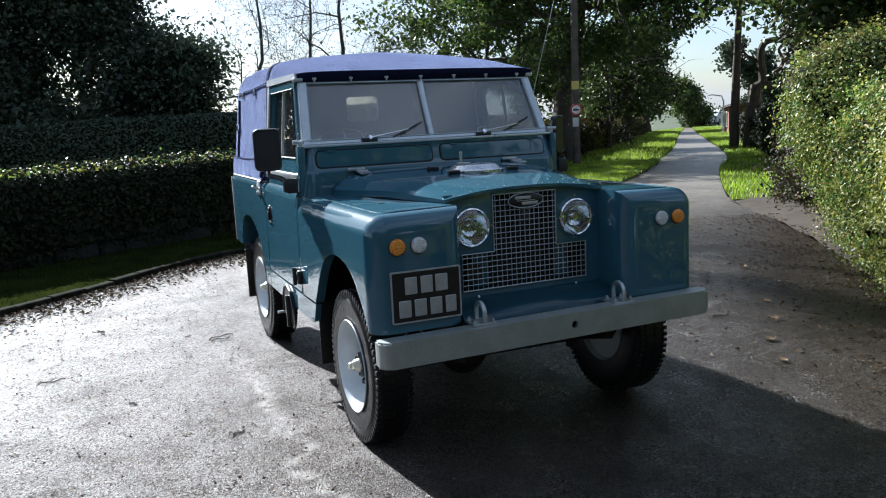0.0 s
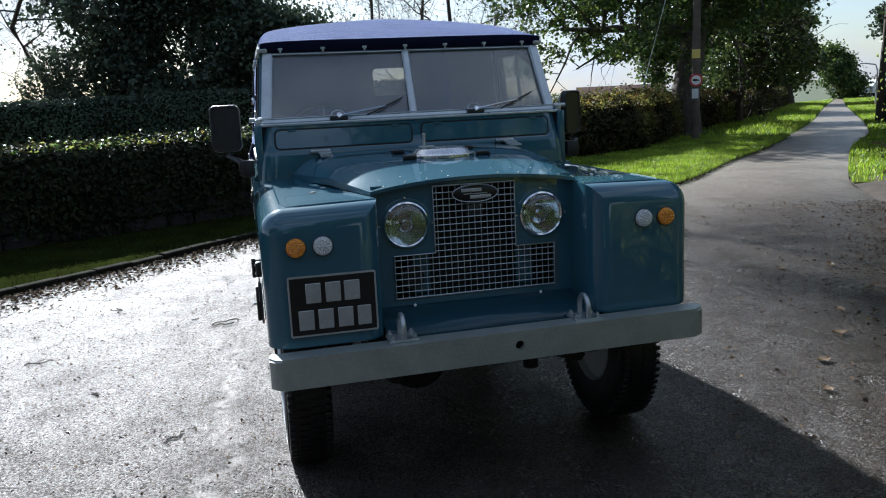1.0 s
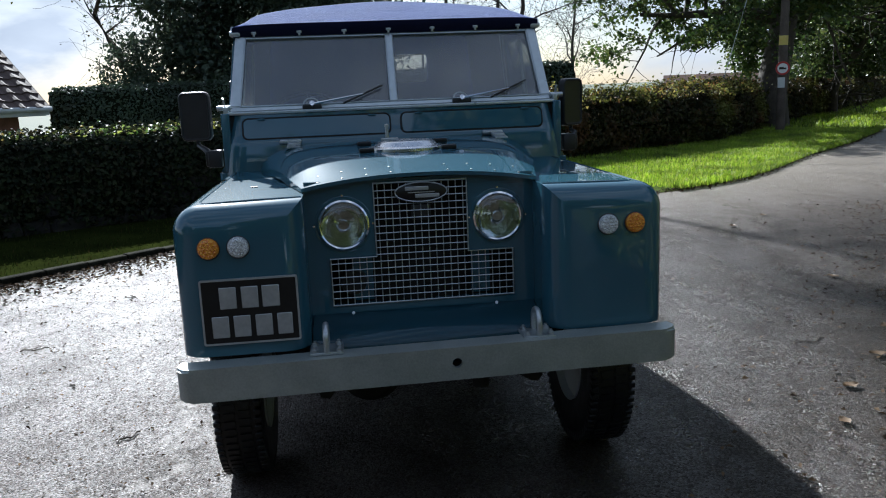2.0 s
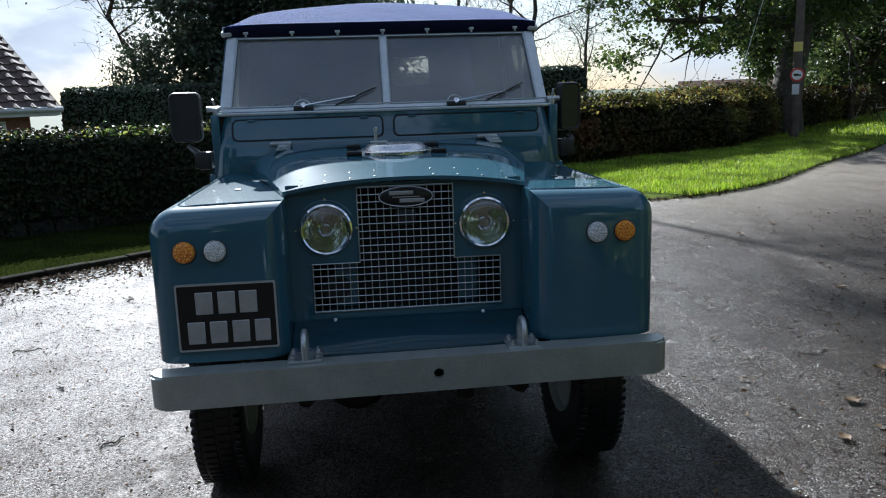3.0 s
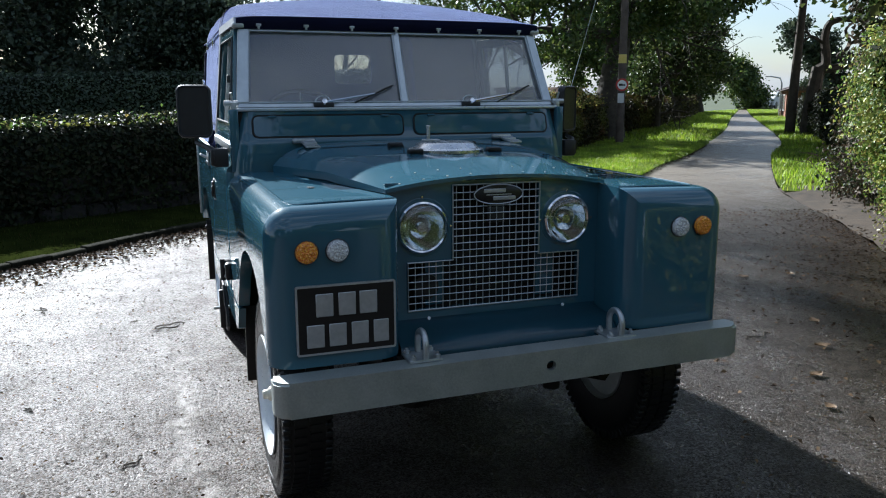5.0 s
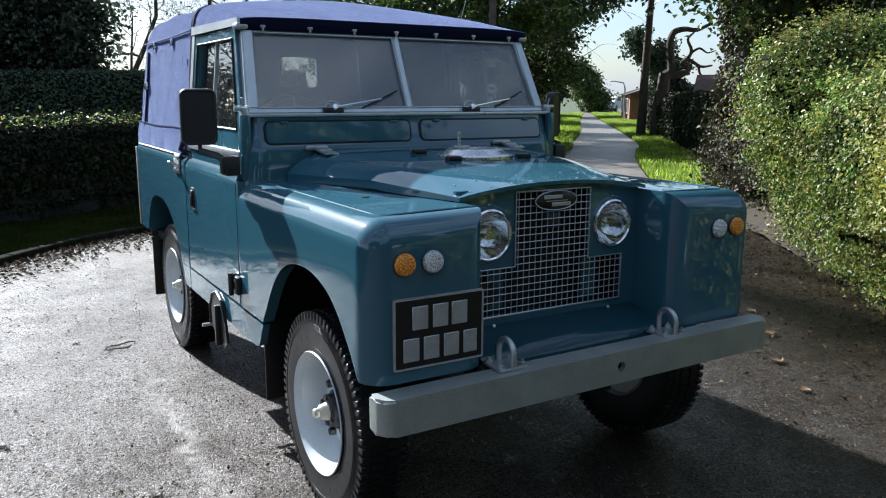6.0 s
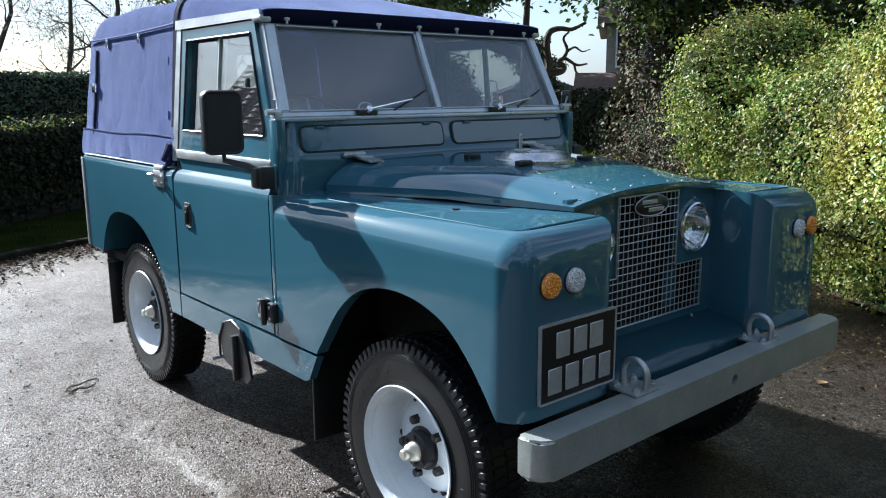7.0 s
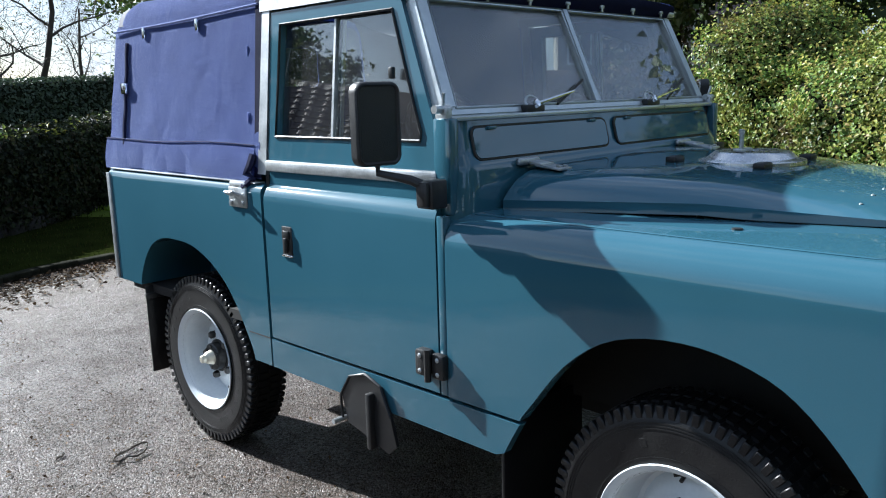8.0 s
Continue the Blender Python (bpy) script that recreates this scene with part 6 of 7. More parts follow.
def roof_at(u, v):
    """The roof from the windscreen back to the door posts: only its upper part, falling to the screen's top."""
    y = 0.918 + 0.807 * v
    p = hood_section(0.1 + 0.8 * u, 1.5)
    p.y = y
    edge = abs(2 * u - 1)
    front = 1.808 - 0.014 * edge ** 6
    ease = min(1.0, v / 0.86)
    ease = ease * (1.35 - 0.35 * ease)
    if edge > 0.985:
        front = min(front, 1.774)
    p.z = front + (p.z - front) * ease if p.z > front else p.z + (front - p.z) * max(0.0, 1 - v / 0.08)
    p.z += 0.004 * math.sin(p.x * 11 + y * 5) * math.sin(math.pi * min(1.0, v))
    return p


roof_bm = grid_surface(roof_at, 48, 20, thick=-0.006)
hood = part("canvas_hood", roof_bm, CANVAS, car, "blue canvas hood")


def back_at(u, v):
    y = 1.70 + 1.24 * v
    p = hood_section(u, y)
    s = abs(2 * u - 1)
    side = max(0.0, min(1.0, (s - 0.80) / 0.2))
    # the rear end leans in and the canvas hangs in shallow folds
    if s > 0.8:
        p.y += 0.07 * side * v
        wave = 0.003 * math.sin(9 * y + 4 * p.z) * math.sin(math.pi * side) + 0.014 * side ** 5 * math.sin(13 * y + 3 * math.sin(7 * y)) + 0.006 * noise.noise(Vector((0, y * 3, p.z * 5)))
        # a welt across the side where the hem flap is sewn on
        wave += 0.007 * math.exp(-((side - 0.80) / 0.025) ** 2) - 0.006 * math.exp(-((side - 0.86) / 0.03) ** 2) * (1 + 0.6 * math.sin(21 * y))
        p.x += math.copysign(wave, p.x)
        if side > 0.86:
            p.x = math.copysign(0.798 + 0.006 * math.sin(17 * y), p.x)
    fall = max(0.0, (v - 0.82) / 0.18) ** 2
    p.z -= fall * 0.07 * (1 - side)
    p.z += 0.010 * math.cos((y - 1.7) * 10.2) * (1 - side) * (0 if s > 0.75 else 1) * 0.6
    return p


part("hood_rear_section", grid_surface(back_at, 96, 40, thick=-0.006), CANVAS, hood)
back_panel = prism([(p.x * 0.985, p.z - 0.004) for p in (hood_section(k / 40, 2.9) for k in range(41))], 0.006, Matrix.Translation((0, 2.93, -0.03)) @ XZ, None)
part("hood_back_panel", carve(back_panel, box((0.14, 2.8, 1.53), (0.41, 3.1, 1.735), 0.03, 3)), CANVAS, hood)
rear_pane = part("hood_rear_pane", box((0.12, 2.931, 1.515), (0.43, 2.933, 1.75)), REAR_GLASS, hood, "clear plastic rear pane")
rear_pane.visible_shadow = False
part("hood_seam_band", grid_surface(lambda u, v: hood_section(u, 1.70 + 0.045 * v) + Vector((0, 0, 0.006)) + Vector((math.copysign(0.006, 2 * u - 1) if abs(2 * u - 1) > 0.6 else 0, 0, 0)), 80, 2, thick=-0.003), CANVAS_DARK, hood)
part("hood_lining", grid_surface(lambda u, v: hood_section(0.12 + 0.76 * u, 1.02 + 1.88 * v) + Vector((0, 0, -0.022 - 0.17 * max(0.0, 1 - v / 0.30))), 40, 12), LINING, hood)
part("hood_inner_lining", grid_surface(lambda u, v: Vector((0.972 * hood_section(0.02 + 0.96 * u, 1.715 + 1.19 * v).x, 1.715 + 1.19 * v, hood_section(0.02 + 0.96 * u, 1.5).z - 0.030)), 60, 6), LINING, hood)
# the hem flap along the foot of each side, gathered at its ends
def hem_at(u, v, s):
    y = 1.738 + 1.215 * u
    q = 0.79 + 0.235 * v
    puff = 0.009 + 0.005 * math.sin(11 * y + 2 * math.sin(5 * y)) * v + 0.006 * math.sin(math.pi * v)
    return Vector((s * (0.735 + 0.055 * q + puff), y + 0.07 * q * u, 1.785 - 0.605 * q + 0.004 * math.sin(7 * y)))


for s in (-1, 1):
    part("hood_hem", grid_surface(lambda u, v: hem_at(u, v, s), 60, 8, thick=0.004), CANVAS, hood)
    part("hem_stitch", tube([hem_at(k / 40, 0.02, s) + Vector((s * 0.004, 0, 0)) for k in range(41)], 0.0022, 5), CANVAS_DARK, hood)
# the rolled front edge with its fasteners
valance = bmesh.new()
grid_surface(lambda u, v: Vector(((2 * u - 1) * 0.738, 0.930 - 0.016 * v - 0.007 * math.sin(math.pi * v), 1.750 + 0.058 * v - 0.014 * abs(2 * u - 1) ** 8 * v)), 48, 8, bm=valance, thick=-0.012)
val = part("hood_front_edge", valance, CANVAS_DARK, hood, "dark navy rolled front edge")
for i in range(7):
    x = -0.639 + 0.213 * i
    p = Vector((x, 0.919, 1.765))
    fb = box((x - 0.012, p.y - 0.006, p.z - 0.004), (x + 0.012, p.y + 0.006, p.z + 0.008), 0.003)
    add_box(fb, (x - 0.005, p.y - 0.005, p.z - 0.018), (x + 0.005, p.y + 0.002, p.z), 0.002)
    part("hood_fastener", fb, GALV, hood)
for s in (-1, 1):
    end_cap = box((s * 0.727 - 0.026, 0.915, 1.752), (s * 0.727 + 0.026, 0.985, 1.780), 0.01)
    part("screen_corner_cap", end_cap, GALV, wframe)
    # piped seam of the roof flap with its toggles, buckles and straps
    seam = [(s * 0.743, 1.73 + 1.19 * k / 24, 1.800 - 0.016 * k / 24 - 0.006 * math.sin(k / 24 * math.pi)) for k in range(25)]
    part("hood_piping", tube(seam, 0.0048, 6), PIPING, hood)
    for y in (2.16, 2.62):
        tg = box((s * 0.744 - 0.009, y - 0.010, 1.738), (s * 0.744 + 0.009, y + 0.010, 1.785), 0.004)
        part("hood_toggle", tg, CHROME, hood)
    for y, z in ((1.80, 1.64), (1.79, 1.40)):
        part("strap_loop", box((s * (0.735 + 0.055 * (1.785 - z) / 0.605) - 0.008, y - 0.007, z - 0.020), (s * (0.735 + 0.055 * (1.785 - z) / 0.605) + 0.008, y + 0.007, z + 0.020), 0.005), CANVAS, hood)
    strap = [(s * (0.746 + 0.049 * k / 20), 2.79 + 0.05 * k / 20 + 0.004 * math.sin(k), 1.73 - 0.52 * k / 20) for k in range(21)]
    st = part("hood_strap", tube(strap, 0.008, 5), CANVAS_DARK, hood, "dark buckled hood strap")
    part("strap_buckle", box((s * 0.770 - 0.012, 2.785, 1.505), (s * 0.770 + 0.010, 2.83, 1.555), 0.005), CHROME, st)
    tie = [(s * 0.80, 1.735, 1.27), (s * 0.815, 1.74, 1.23), (s * 0.82, 1.76, 1.20), (s * 0.81, 1.73, 1.185), (s * 0.83, 1.77, 1.15)]
    part("hood_tie", tube(tie, 0.014, 6), CANVAS_DARK, hood)

# mirrors on arms
def mirror_arm(s, head_centre, turn):
    block = box((s * 0.845 - 0.03, 0.735, 1.155), (s * 0.845 + 0.03, 0.80, 1.235), 0.006)
    base = part("mirror_bracket", block, BLACK, car, "black door mirror on an arm")
    hc = Vector(head_centre)
    arm = [(s * 0.865, 0.77, 1.215), (s * 0.89, 0.80, 1.235), hc + Vector((0, 0.0, -0.135)), hc + Vector((0, 0, -0.10))]
    part("mirror_arm", tube(arm, [0.016, 0.014, 0.010, 0.010], 8), BLACK, base)
    part("mirror_knuckle", box((s * 0.868 - 0.02, 0.745, 1.16), (s * 0.868 + 0.02, 0.79, 1.232), 0.008), BLACK, base)
    # the shell: a recessed back inside a rounded rim, then straight sides
    head = bmesh.new()
    rings = []
    for inset, y in ((0.013, 0.006), (0.011, 0.003), (0.008, 0.0), (0.004, 0.001), (0.0012, 0.005), (0.0, 0.010), (0.0, 0.036), (0.003, 0.038)):
        rings.append([head.verts.new((u, y, v)) for u, v in rounded(-0.073 + inset, -0.115 + inset, 0.073 - inset, 0.115 - inset, 0.030 - inset, 6)])
    for ra, rb in zip(rings, rings[1:]):
        for k in range(len(ra)):
            head.faces.new([ra[k], ra[(k + 1) % len(ra)], rb[(k + 1) % len(ra)], rb[k]])
    head.faces.new(rings[0][::-1]), head.faces.new(rings[-1])
    m = Matrix.Translation(hc) @ pose(0, 0, 0, 0, 0, turn) @ Matrix.Translation((0, -0.019, 0))
    bmesh.ops.transform(head, matrix=m, verts=head.verts)
    hd = part("mirror_head", head, BLACK, base)
    glass = prism(rounded(-0.066, -0.108, 0.066, 0.108, 0.02), 0.003, m @ Matrix.Translation((0, 0.0375, 0)) @ XZ)
    part("mirror_glass", glass, CHROME, base)


mirror_arm(-1, (-0.937, 0.885, 1.39), -8)
mirror_arm(1, (0.885, 0.85, 1.385), 35)

# wheels
TREAD = [(-0.088, 0.290), (-0.089, 0.305), (-0.086, 0.325), (-0.081, 0.340), (-0.073, 0.354), (-0.065, 0.3605), (0.065, 0.3605), (0.073, 0.354), (0.081, 0.340), (0.086, 0.325), (0.089, 0.305), (0.089, 0.290), (0.088, 0.258), (0.085, 0.232), (0.084, 0.216), (0.078, 0.200)]


def wheel_at(s, y):
    """A wheel: x axis of the turned body points outwards."""
    m = Matrix.Translation((s * TRACK, y, HUB_Z)) @ pose(0, 0, 0, 0, 90 if s > 0 else -90, 0)
    prof = [(0.198, -0.078), (0.228, -0.083), (0.258, -0.087)] + [(r, w) for w, r in TREAD]
    ob = part("wheel", lathe([(0.0, -0.045), (0.09, -0.045), (0.19, -0.055), (0.197, -0.085)], 40, m), WHEEL_WHITE, car, "white steel wheel with a black all-terrain tyre")
    tyre = part("tyre", lathe(prof, 72, m), RUBBER, ob)
    lugs = bmesh.new()
    count = 72
    for i in range(count):
        a = 2 * math.pi * i / count
        for side in (-1, 1):
            turn = m @ pose(0, 0, 0, 0, 0, math.degrees(a + (0.07 if side > 0 else 0)))
            add_box(lugs, (0.330, -0.0100, side * 0.071 - 0.014), (0.3650, 0.0100, side * 0.071 + 0.013), 0.003, 1, m=turn)
            if side > 0:
                add_box(lugs, (0.352, -0.011, 0.006), (0.3665, 0.009, 0.047), m=turn)
            else:
                add_box(lugs, (0.352, -0.009, -0.047), (0.3665, 0.011, -0.006), m=turn)
    tagged(part("tread", lugs, RUBBER, tyre), kind="stuff")
    bead = bmesh.new()
    for r, w in ((0.322, 0.0868), (0.315, 0.088), (0.308, 0.089), (0.236, 0.0855)):
        add_tube(bead, [m @ Vector((r * math.cos(t), r * math.sin(t), w)) for t in (2 * math.pi * j / 64 for j in range(64))], 0.0022, 4, closed=True)
    part("sidewall_rib", bead, RUBBER, tyre)
    marks = bmesh.new()
    for i, a0 in enumerate((20, 33, 46, 59, 72, 200, 213, 226, 239, 252, 265)):
        add_box(marks, (0.262, -0.011, 0.084), (0.286, 0.011, 0.0892), 0.002, 1, m=m @ pose(0, 0, 0, 0, 0, a0))
    tagged(part("sidewall_mark", marks, RUBBER, tyre), kind="stuff")
    rim = [(0.186, -0.078), (0.190, -0.02), (0.192, 0.05), (0.197, 0.072), (0.208, 0.080), (0.218, 0.086), (0.2225, 0.091), (0.220, 0.095), (0.211, 0.090), (0.201, 0.080), (0.194, 0.060), (0.189, 0.02), (0.185, -0.012), (0.178, -0.030), (0.166, -0.034), (0.158, -0.024), (0.148, -0.012), (0.138, -0.006), (0.124, -0.003), (0.115, 0.004), (0.104, 0.012), (0.085, 0.014), (0.060, 0.014), (0.058, -0.02)]
    part("rim", lathe(rim, 56, m), WHEEL_WHITE, ob)
    # dark plugs on the rim stand in for the shade in its slots
    for i in range(8):
        a = math.radians(90 * (i // 2) + (9 if i % 2 else -9) + 12)
        slot = prism(rounded(-0.012, -0.0115, 0.012, 0.0115, 0.011, 4), 0.010, m @ Matrix.Translation((0.155 * math.cos(a), 0.155 * math.sin(a), -0.0265)) @ pose(0, 0, 0, 0, 0, math.degrees(a) + 90))
        part("rim_slot_shade", slot, UNDER, ob)
    hub = part("hub", lathe([(0.0, 0.052), (0.052, 0.052), (0.060, 0.047), (0.062, 0.02), (0.072, 0.018), (0.072, 0.0)], 24, m), BLACK_METAL, ob)
    part("hub_cap", lathe([(0, 0.104), (0.014, 0.103), (0.017, 0.099), (0.018, 0.086), (0.022, 0.082), (0.027, 0.076), (0.030, 0.06), (0.034, 0.055), (0.034, 0.05)], 20, m), CREAM, hub)
    for i in range(6):
        a = 2 * math.pi * i / 6
        part("hub_bolt", lathe([(0.008, 0.05), (0.008, 0.06), (0, 0.061)], 6, m @ Matrix.Translation((0.047 * math.cos(a), 0.047 * math.sin(a), -0.003))), BLACK_METAL, hub)
    for i in range(5):
        a = 2 * math.pi * (i + 0.3) / 5
        part("wheel_nut", lathe([(0.0165, 0.008), (0.0165, 0.030), (0.012, 0.036), (0, 0.037)], 6, m @ Matrix.Translation((0.094 * math.cos(a), 0.094 * math.sin(a), 0))), BLACK_METAL, ob)
    part("valve", tube([m @ Vector((0.172, 0.02, 0.0)), m @ Vector((0.160, 0.02, 0.035))], 0.0055, 6), RUBBER, ob)


for s in (-1, 1):
    for y in AXLES:
        wheel_at(s, y)

# chassis and axles
for s in (-1, 1):
    part("chassis_rail", box((s * 0.37 - 0.04, -0.46, 0.48), (s * 0.37 + 0.04, 2.9, 0.60), 0.006), UNDER, car)
    for y in AXLES:
        part("leaf_spring", tube([(s * 0.37, y - 0.45, 0.46), (s * 0.37, y - 0.2, 0.40), (s * 0.37, y, 0.375), (s * 0.37, y + 0.2, 0.40), (s * 0.37, y + 0.45, 0.46)], 0.03, 6), UNDER, car)
for y in AXLES:
    part("axle", tube([(-0.60, y, HUB_Z), (0.60, y, HUB_Z)], 0.05, 12), UNDER, car)
    part("differential", lathe([(0, -0.12), (0.08, -0.10), (0.13, -0.02), (0.13, 0.02), (0.08, 0.10), (0, 0.12)], 20, Matrix.Translation((-0.2, y, HUB_Z)) @ pose(0, 0, 0, 90)), UNDER, car)
part("steering_rod", tube([(-0.55, -0.2, 0.40), (0.55, -0.2, 0.40)], 0.016, 8), UNDER, car)
part("engine_block", box((-0.3, 0.0, 0.45), (0.3, 0.7, 1.05), 0.03), UNDER, car)
part("gearbox", box((-0.2, 0.7, 0.36), (0.2, 1.6, 0.62), 0.04), UNDER, car)
part("floor_pan", box((-0.78, 0.75, 0.60), (0.78, 2.9, 0.64)), UNDER, car)
part("steering_relay", lathe([(0, 0), (0.03, 0), (0.03, 0.12), (0, 0.12)], 12, Matrix.Translation((0.18, -0.38, 0.42))), UNDER, car)

# cab inside
for x in (-0.46, 0.0, 0.46):
    seat = box((x - 0.21, 1.15, 0.80), (x + 0.21, 1.58, 0.93), 0.04, 3)
    sb = part("seat_cushion", seat, SEAT, car)
    part("seat_back", box((x - 0.21, 1.56, 0.92), (x + 0.21, 1.66, 1.36), 0.04, 3, m=Matrix()), SEAT, sb)
part("seat_base", box((-0.75, 1.12, 0.62), (0.75, 1.66, 0.80)), UNDER, car)
part("dashboard", box((-0.76, 0.79, 1.18), (0.76, 0.93, 1.35), 0.03), SEAT, car)
wc = Vector((-0.42, 1.06, 1.30))
steer = part("steering_wheel", tube([wc + pose(0, 0, 0, 58).to_3x3() @ Vector((0.21 * math.cos(a), 0.21 * math.sin(a), 0)) for a in (2 * math.pi * k / 40 for k in range(40))], 0.011, 8, closed=True), BLACK, car)
part("steering_column", tube([wc + Vector((0, 0, 0)), (-0.42, 0.85, 1.1)], 0.02, 8), BLACK, steer)
for a in (90, 210, 330):
    part("wheel_spoke", tube([wc, wc + pose(0, 0, 0, 58).to_3x3() @ Vector((0.205 * math.cos(radians(a)), 0.205 * math.sin(radians(a)), 0))], 0.006, 6), GALV, steer)


# ---- wall under the forecourt hedge: each stone by itself ----
wall = tagged(new("wall_garden"), "low dark rubble wall half hidden by ivy", "wall", kind="structure")
stone_data = []
for k in range(6):
    sbm = box((-0.5, -0.5, -0.5), (0.5, 0.5, 0.5), 0.16, 2)
    for v in sbm.verts:
        v.co += Vector((random.uniform(-1, 1), random.uniform(-1, 1), random.uniform(-1, 1))) * 0.05
    me = bpy.data.meshes.new("wall_stone")
    sbm.to_mesh(me)
    sbm.free()
    me.materials.append(WALLSTONE)
    stone_data.append(me)
wall_line = resample([p for p in left_line if -9.5 < p.x < 1.6], 200)
span = sum((b - a).length for a, b in zip(wall_line, wall_line[1:]))
for row, (z0, hh) in enumerate(((0.02, 0.20), (0.22, 0.17), (0.39, 0.16), (0.55, 0.15))):
    s = random.uniform(0, 0.2)
    while s < span - 0.5:
        w = random.uniform(0.22, 0.48)
        i = min(len(wall_line) - 2, int((s + w / 2) / span * (len(wall_line) - 1)))
        p, d = wall_line[i], wall_line[i + 1] - wall_line[i]
        ob = new("wall_stone", random.choice(stone_data))
        ob.parent = wall
        ob.matrix_world = Matrix.Translation((p.x, p.y, z0 + hh / 2)) @ pose(0, 0, 0, random.uniform(-3, 3), random.uniform(-3, 3), math.degrees(math.atan2(d.y, d.x)) + random.uniform(-3, 3)) @ Matrix.Translation((0, 0.075 + random.uniform(-0.02, 0.02), 0)) @ Matrix.Diagonal((w * 0.96, 0.22, hh * 0.93, 1))
        s += w

# ---- telegraph pole with its plates ----
PX, PY = 11.2, 16.7
pole = thing("telegraph_pole", "weathered wooden telegraph pole with a round sign", "pole")
part("pole_shaft", tube([(PX, PY, -0.3), (PX, PY, 2), (PX + 0.02, PY, 5), (PX + 0.03, PY, 8)], [0.112, 0.108, 0.10, 0.095], 14), POLE_WOOD, pole)
part("yellow_band", lathe([(0.109, 2.24), (0.111, 2.245), (0.111, 2.47), (0.109, 2.475)], 18, Matrix.Translation((PX, PY, 0))), SIGN_YELLOW, pole)
face = Matrix.Translation((PX, PY, 1.66)) @ pose(0, 0, 0, 0, 0, -27) @ Matrix.Translation((0, -0.122, 0)) @ pose(0, 0, 0, 90)
disc = part("round_sign", lathe([(0, 0.0), (0.17, 0.0), (0.172, -0.006), (0, -0.006)], 32, face), SIGN_RED, pole, "round white sign with a red border")
part("sign_face", lathe([(0, 0.0035), (0.125, 0.0035), (0.125, 0.001)], 32, face), WHITE_PAINT, disc)
lorry = box((-0.085, -0.03, 0.004), (0.03, 0.03, 0.006))
add_box(lorry, (0.035, -0.03, 0.004), (0.085, 0.012, 0.006))
bmesh.ops.transform(lorry, matrix=face, verts=lorry.verts)
part("sign_symbol", lorry, PLATE_BLACK, disc)
plate2 = box((-0.085, -0.16, -0.01), (0.085, 0.10, 0.0))
bmesh.ops.transform(plate2, matrix=face @ Matrix.Translation((-0.02, -0.33, 0)), verts=plate2.verts)
part("notice_plate", plate2, LIGHT_GREY, pole)
part("stay_wire", tube([(PX + 0.02, PY, 7.0), (PX - 1.6, PY + 0.6, 0.4)], 0.012, 5), GALV, pole)
wires = thing("overhead_cable", "thin overhead cable between the poles", "cable")
part("cable_strand", tube([(PX + 0.03 + 30 * f, PY + 36 * f, 7.8 - 2.4 * f * (1 - f)) for f in (k / 16 for k in range(17))], 0.012, 4), BLACK, wires)
second = thing("telegraph_pole", "distant wooden telegraph pole beside the lane", "pole")
part("pole_shaft", tube([(24.0, 32.5, -0.3), (24.0, 32.5, 7.6)], [0.13, 0.10], 10), POLE_WOOD, second)

# ---- lamp post far down the lane ----
lamp_post = thing("street_lamp", "slender grey street lamp beside the lane", "street lamp")
part("lamp_pole", tube([(32.2, 33.6, 0), (32.2, 33.6, 1.9), (32.1, 33.65, 2.2), (31.6, 33.9, 2.3)], [0.06, 0.045, 0.04, 0.035], 8), GALV, lamp_post)
part("lamp_head", box((31.3, 33.85, 2.25), (31.65, 33.97, 2.32), 0.02), LIGHT_GREY, lamp_post)


# ---- houses ----
def window_at(parent, x, y, z, w, h, m):
    fr = part("window", prism([(x, z), (x + w, z), (x + w, z + h), (x, z + h)], 0.08, m @ Matrix.Translation((0, y, 0)) @ XZ, hole=[(x + 0.06, z + 0.06), (x + w - 0.06, z + 0.06), (x + w - 0.06, z + h - 0.06), (x + 0.06, z + h - 0.06)]), WHITE_PAINT, parent)
    part("window_bar", box((x + w / 2 - 0.03, y + 0.01, z + 0.05), (x + w / 2 + 0.03, y + 0.07, z + h - 0.05), m=m), WHITE_PAINT, fr)
    part("pane", box((x + 0.05, y + 0.04, z + 0.05), (x + w - 0.05, y + 0.05, z + h - 0.05), m=m), DARK_GLASS, fr)


# bungalow beyond the forecourt hedge
house = thing("bungalow", "low brick bungalow with a brown tiled roof", "house")
hm = Matrix.Translation((-5.95, 14.0, 0)) @ pose(0, 0, 0, 0, 0, 45)
part("wall", box((-8.0, 0.35, -1.2), (-0.45, 6.5, 1.32), m=hm), BRICK, house)
part("fascia", box((-8.3, -0.02, 1.28), (0.0, 0.06, 1.42), m=hm), WHITE_PAINT, house)
part("gutter", tube([hm @ Vector((-8.3, -0.07, 1.40)), hm @ Vector((0.02, -0.07, 1.40))], 0.055, 8), LIGHT_GREY, house)
part("soffit", box((-8.2, 0.02, 1.27), (-0.05, 0.4, 1.285), m=hm), WHITE_PAINT, house)
window_at(house, -2.2, 0.28, 0.35, 1.25, 0.85, hm)
window_at(house, -4.6, 0.28, 0.35, 1.25, 0.85, hm)
turn = hm.to_3x3()
hip = bmesh.new()
corner = [hm @ Vector(p) for p in ((-8.3, -0.05, 1.40), (0.05, -0.05, 1.40), (0.05, 6.9, 1.40), (-8.3, 6.9, 1.40), (0.05, 3.4, 3.75), (-8.3, 3.4, 3.75))]
hv = [hip.verts.new(p) for p in corner]
for f in ((0, 1, 4, 5), (1, 2, 4), (2, 3, 5, 4), (3, 0, 5), (3, 2, 1, 0)):
    hip.faces.new([hv[k] for k in f])
hip_roof = part("roof", hip, ROOF_TILE, house)
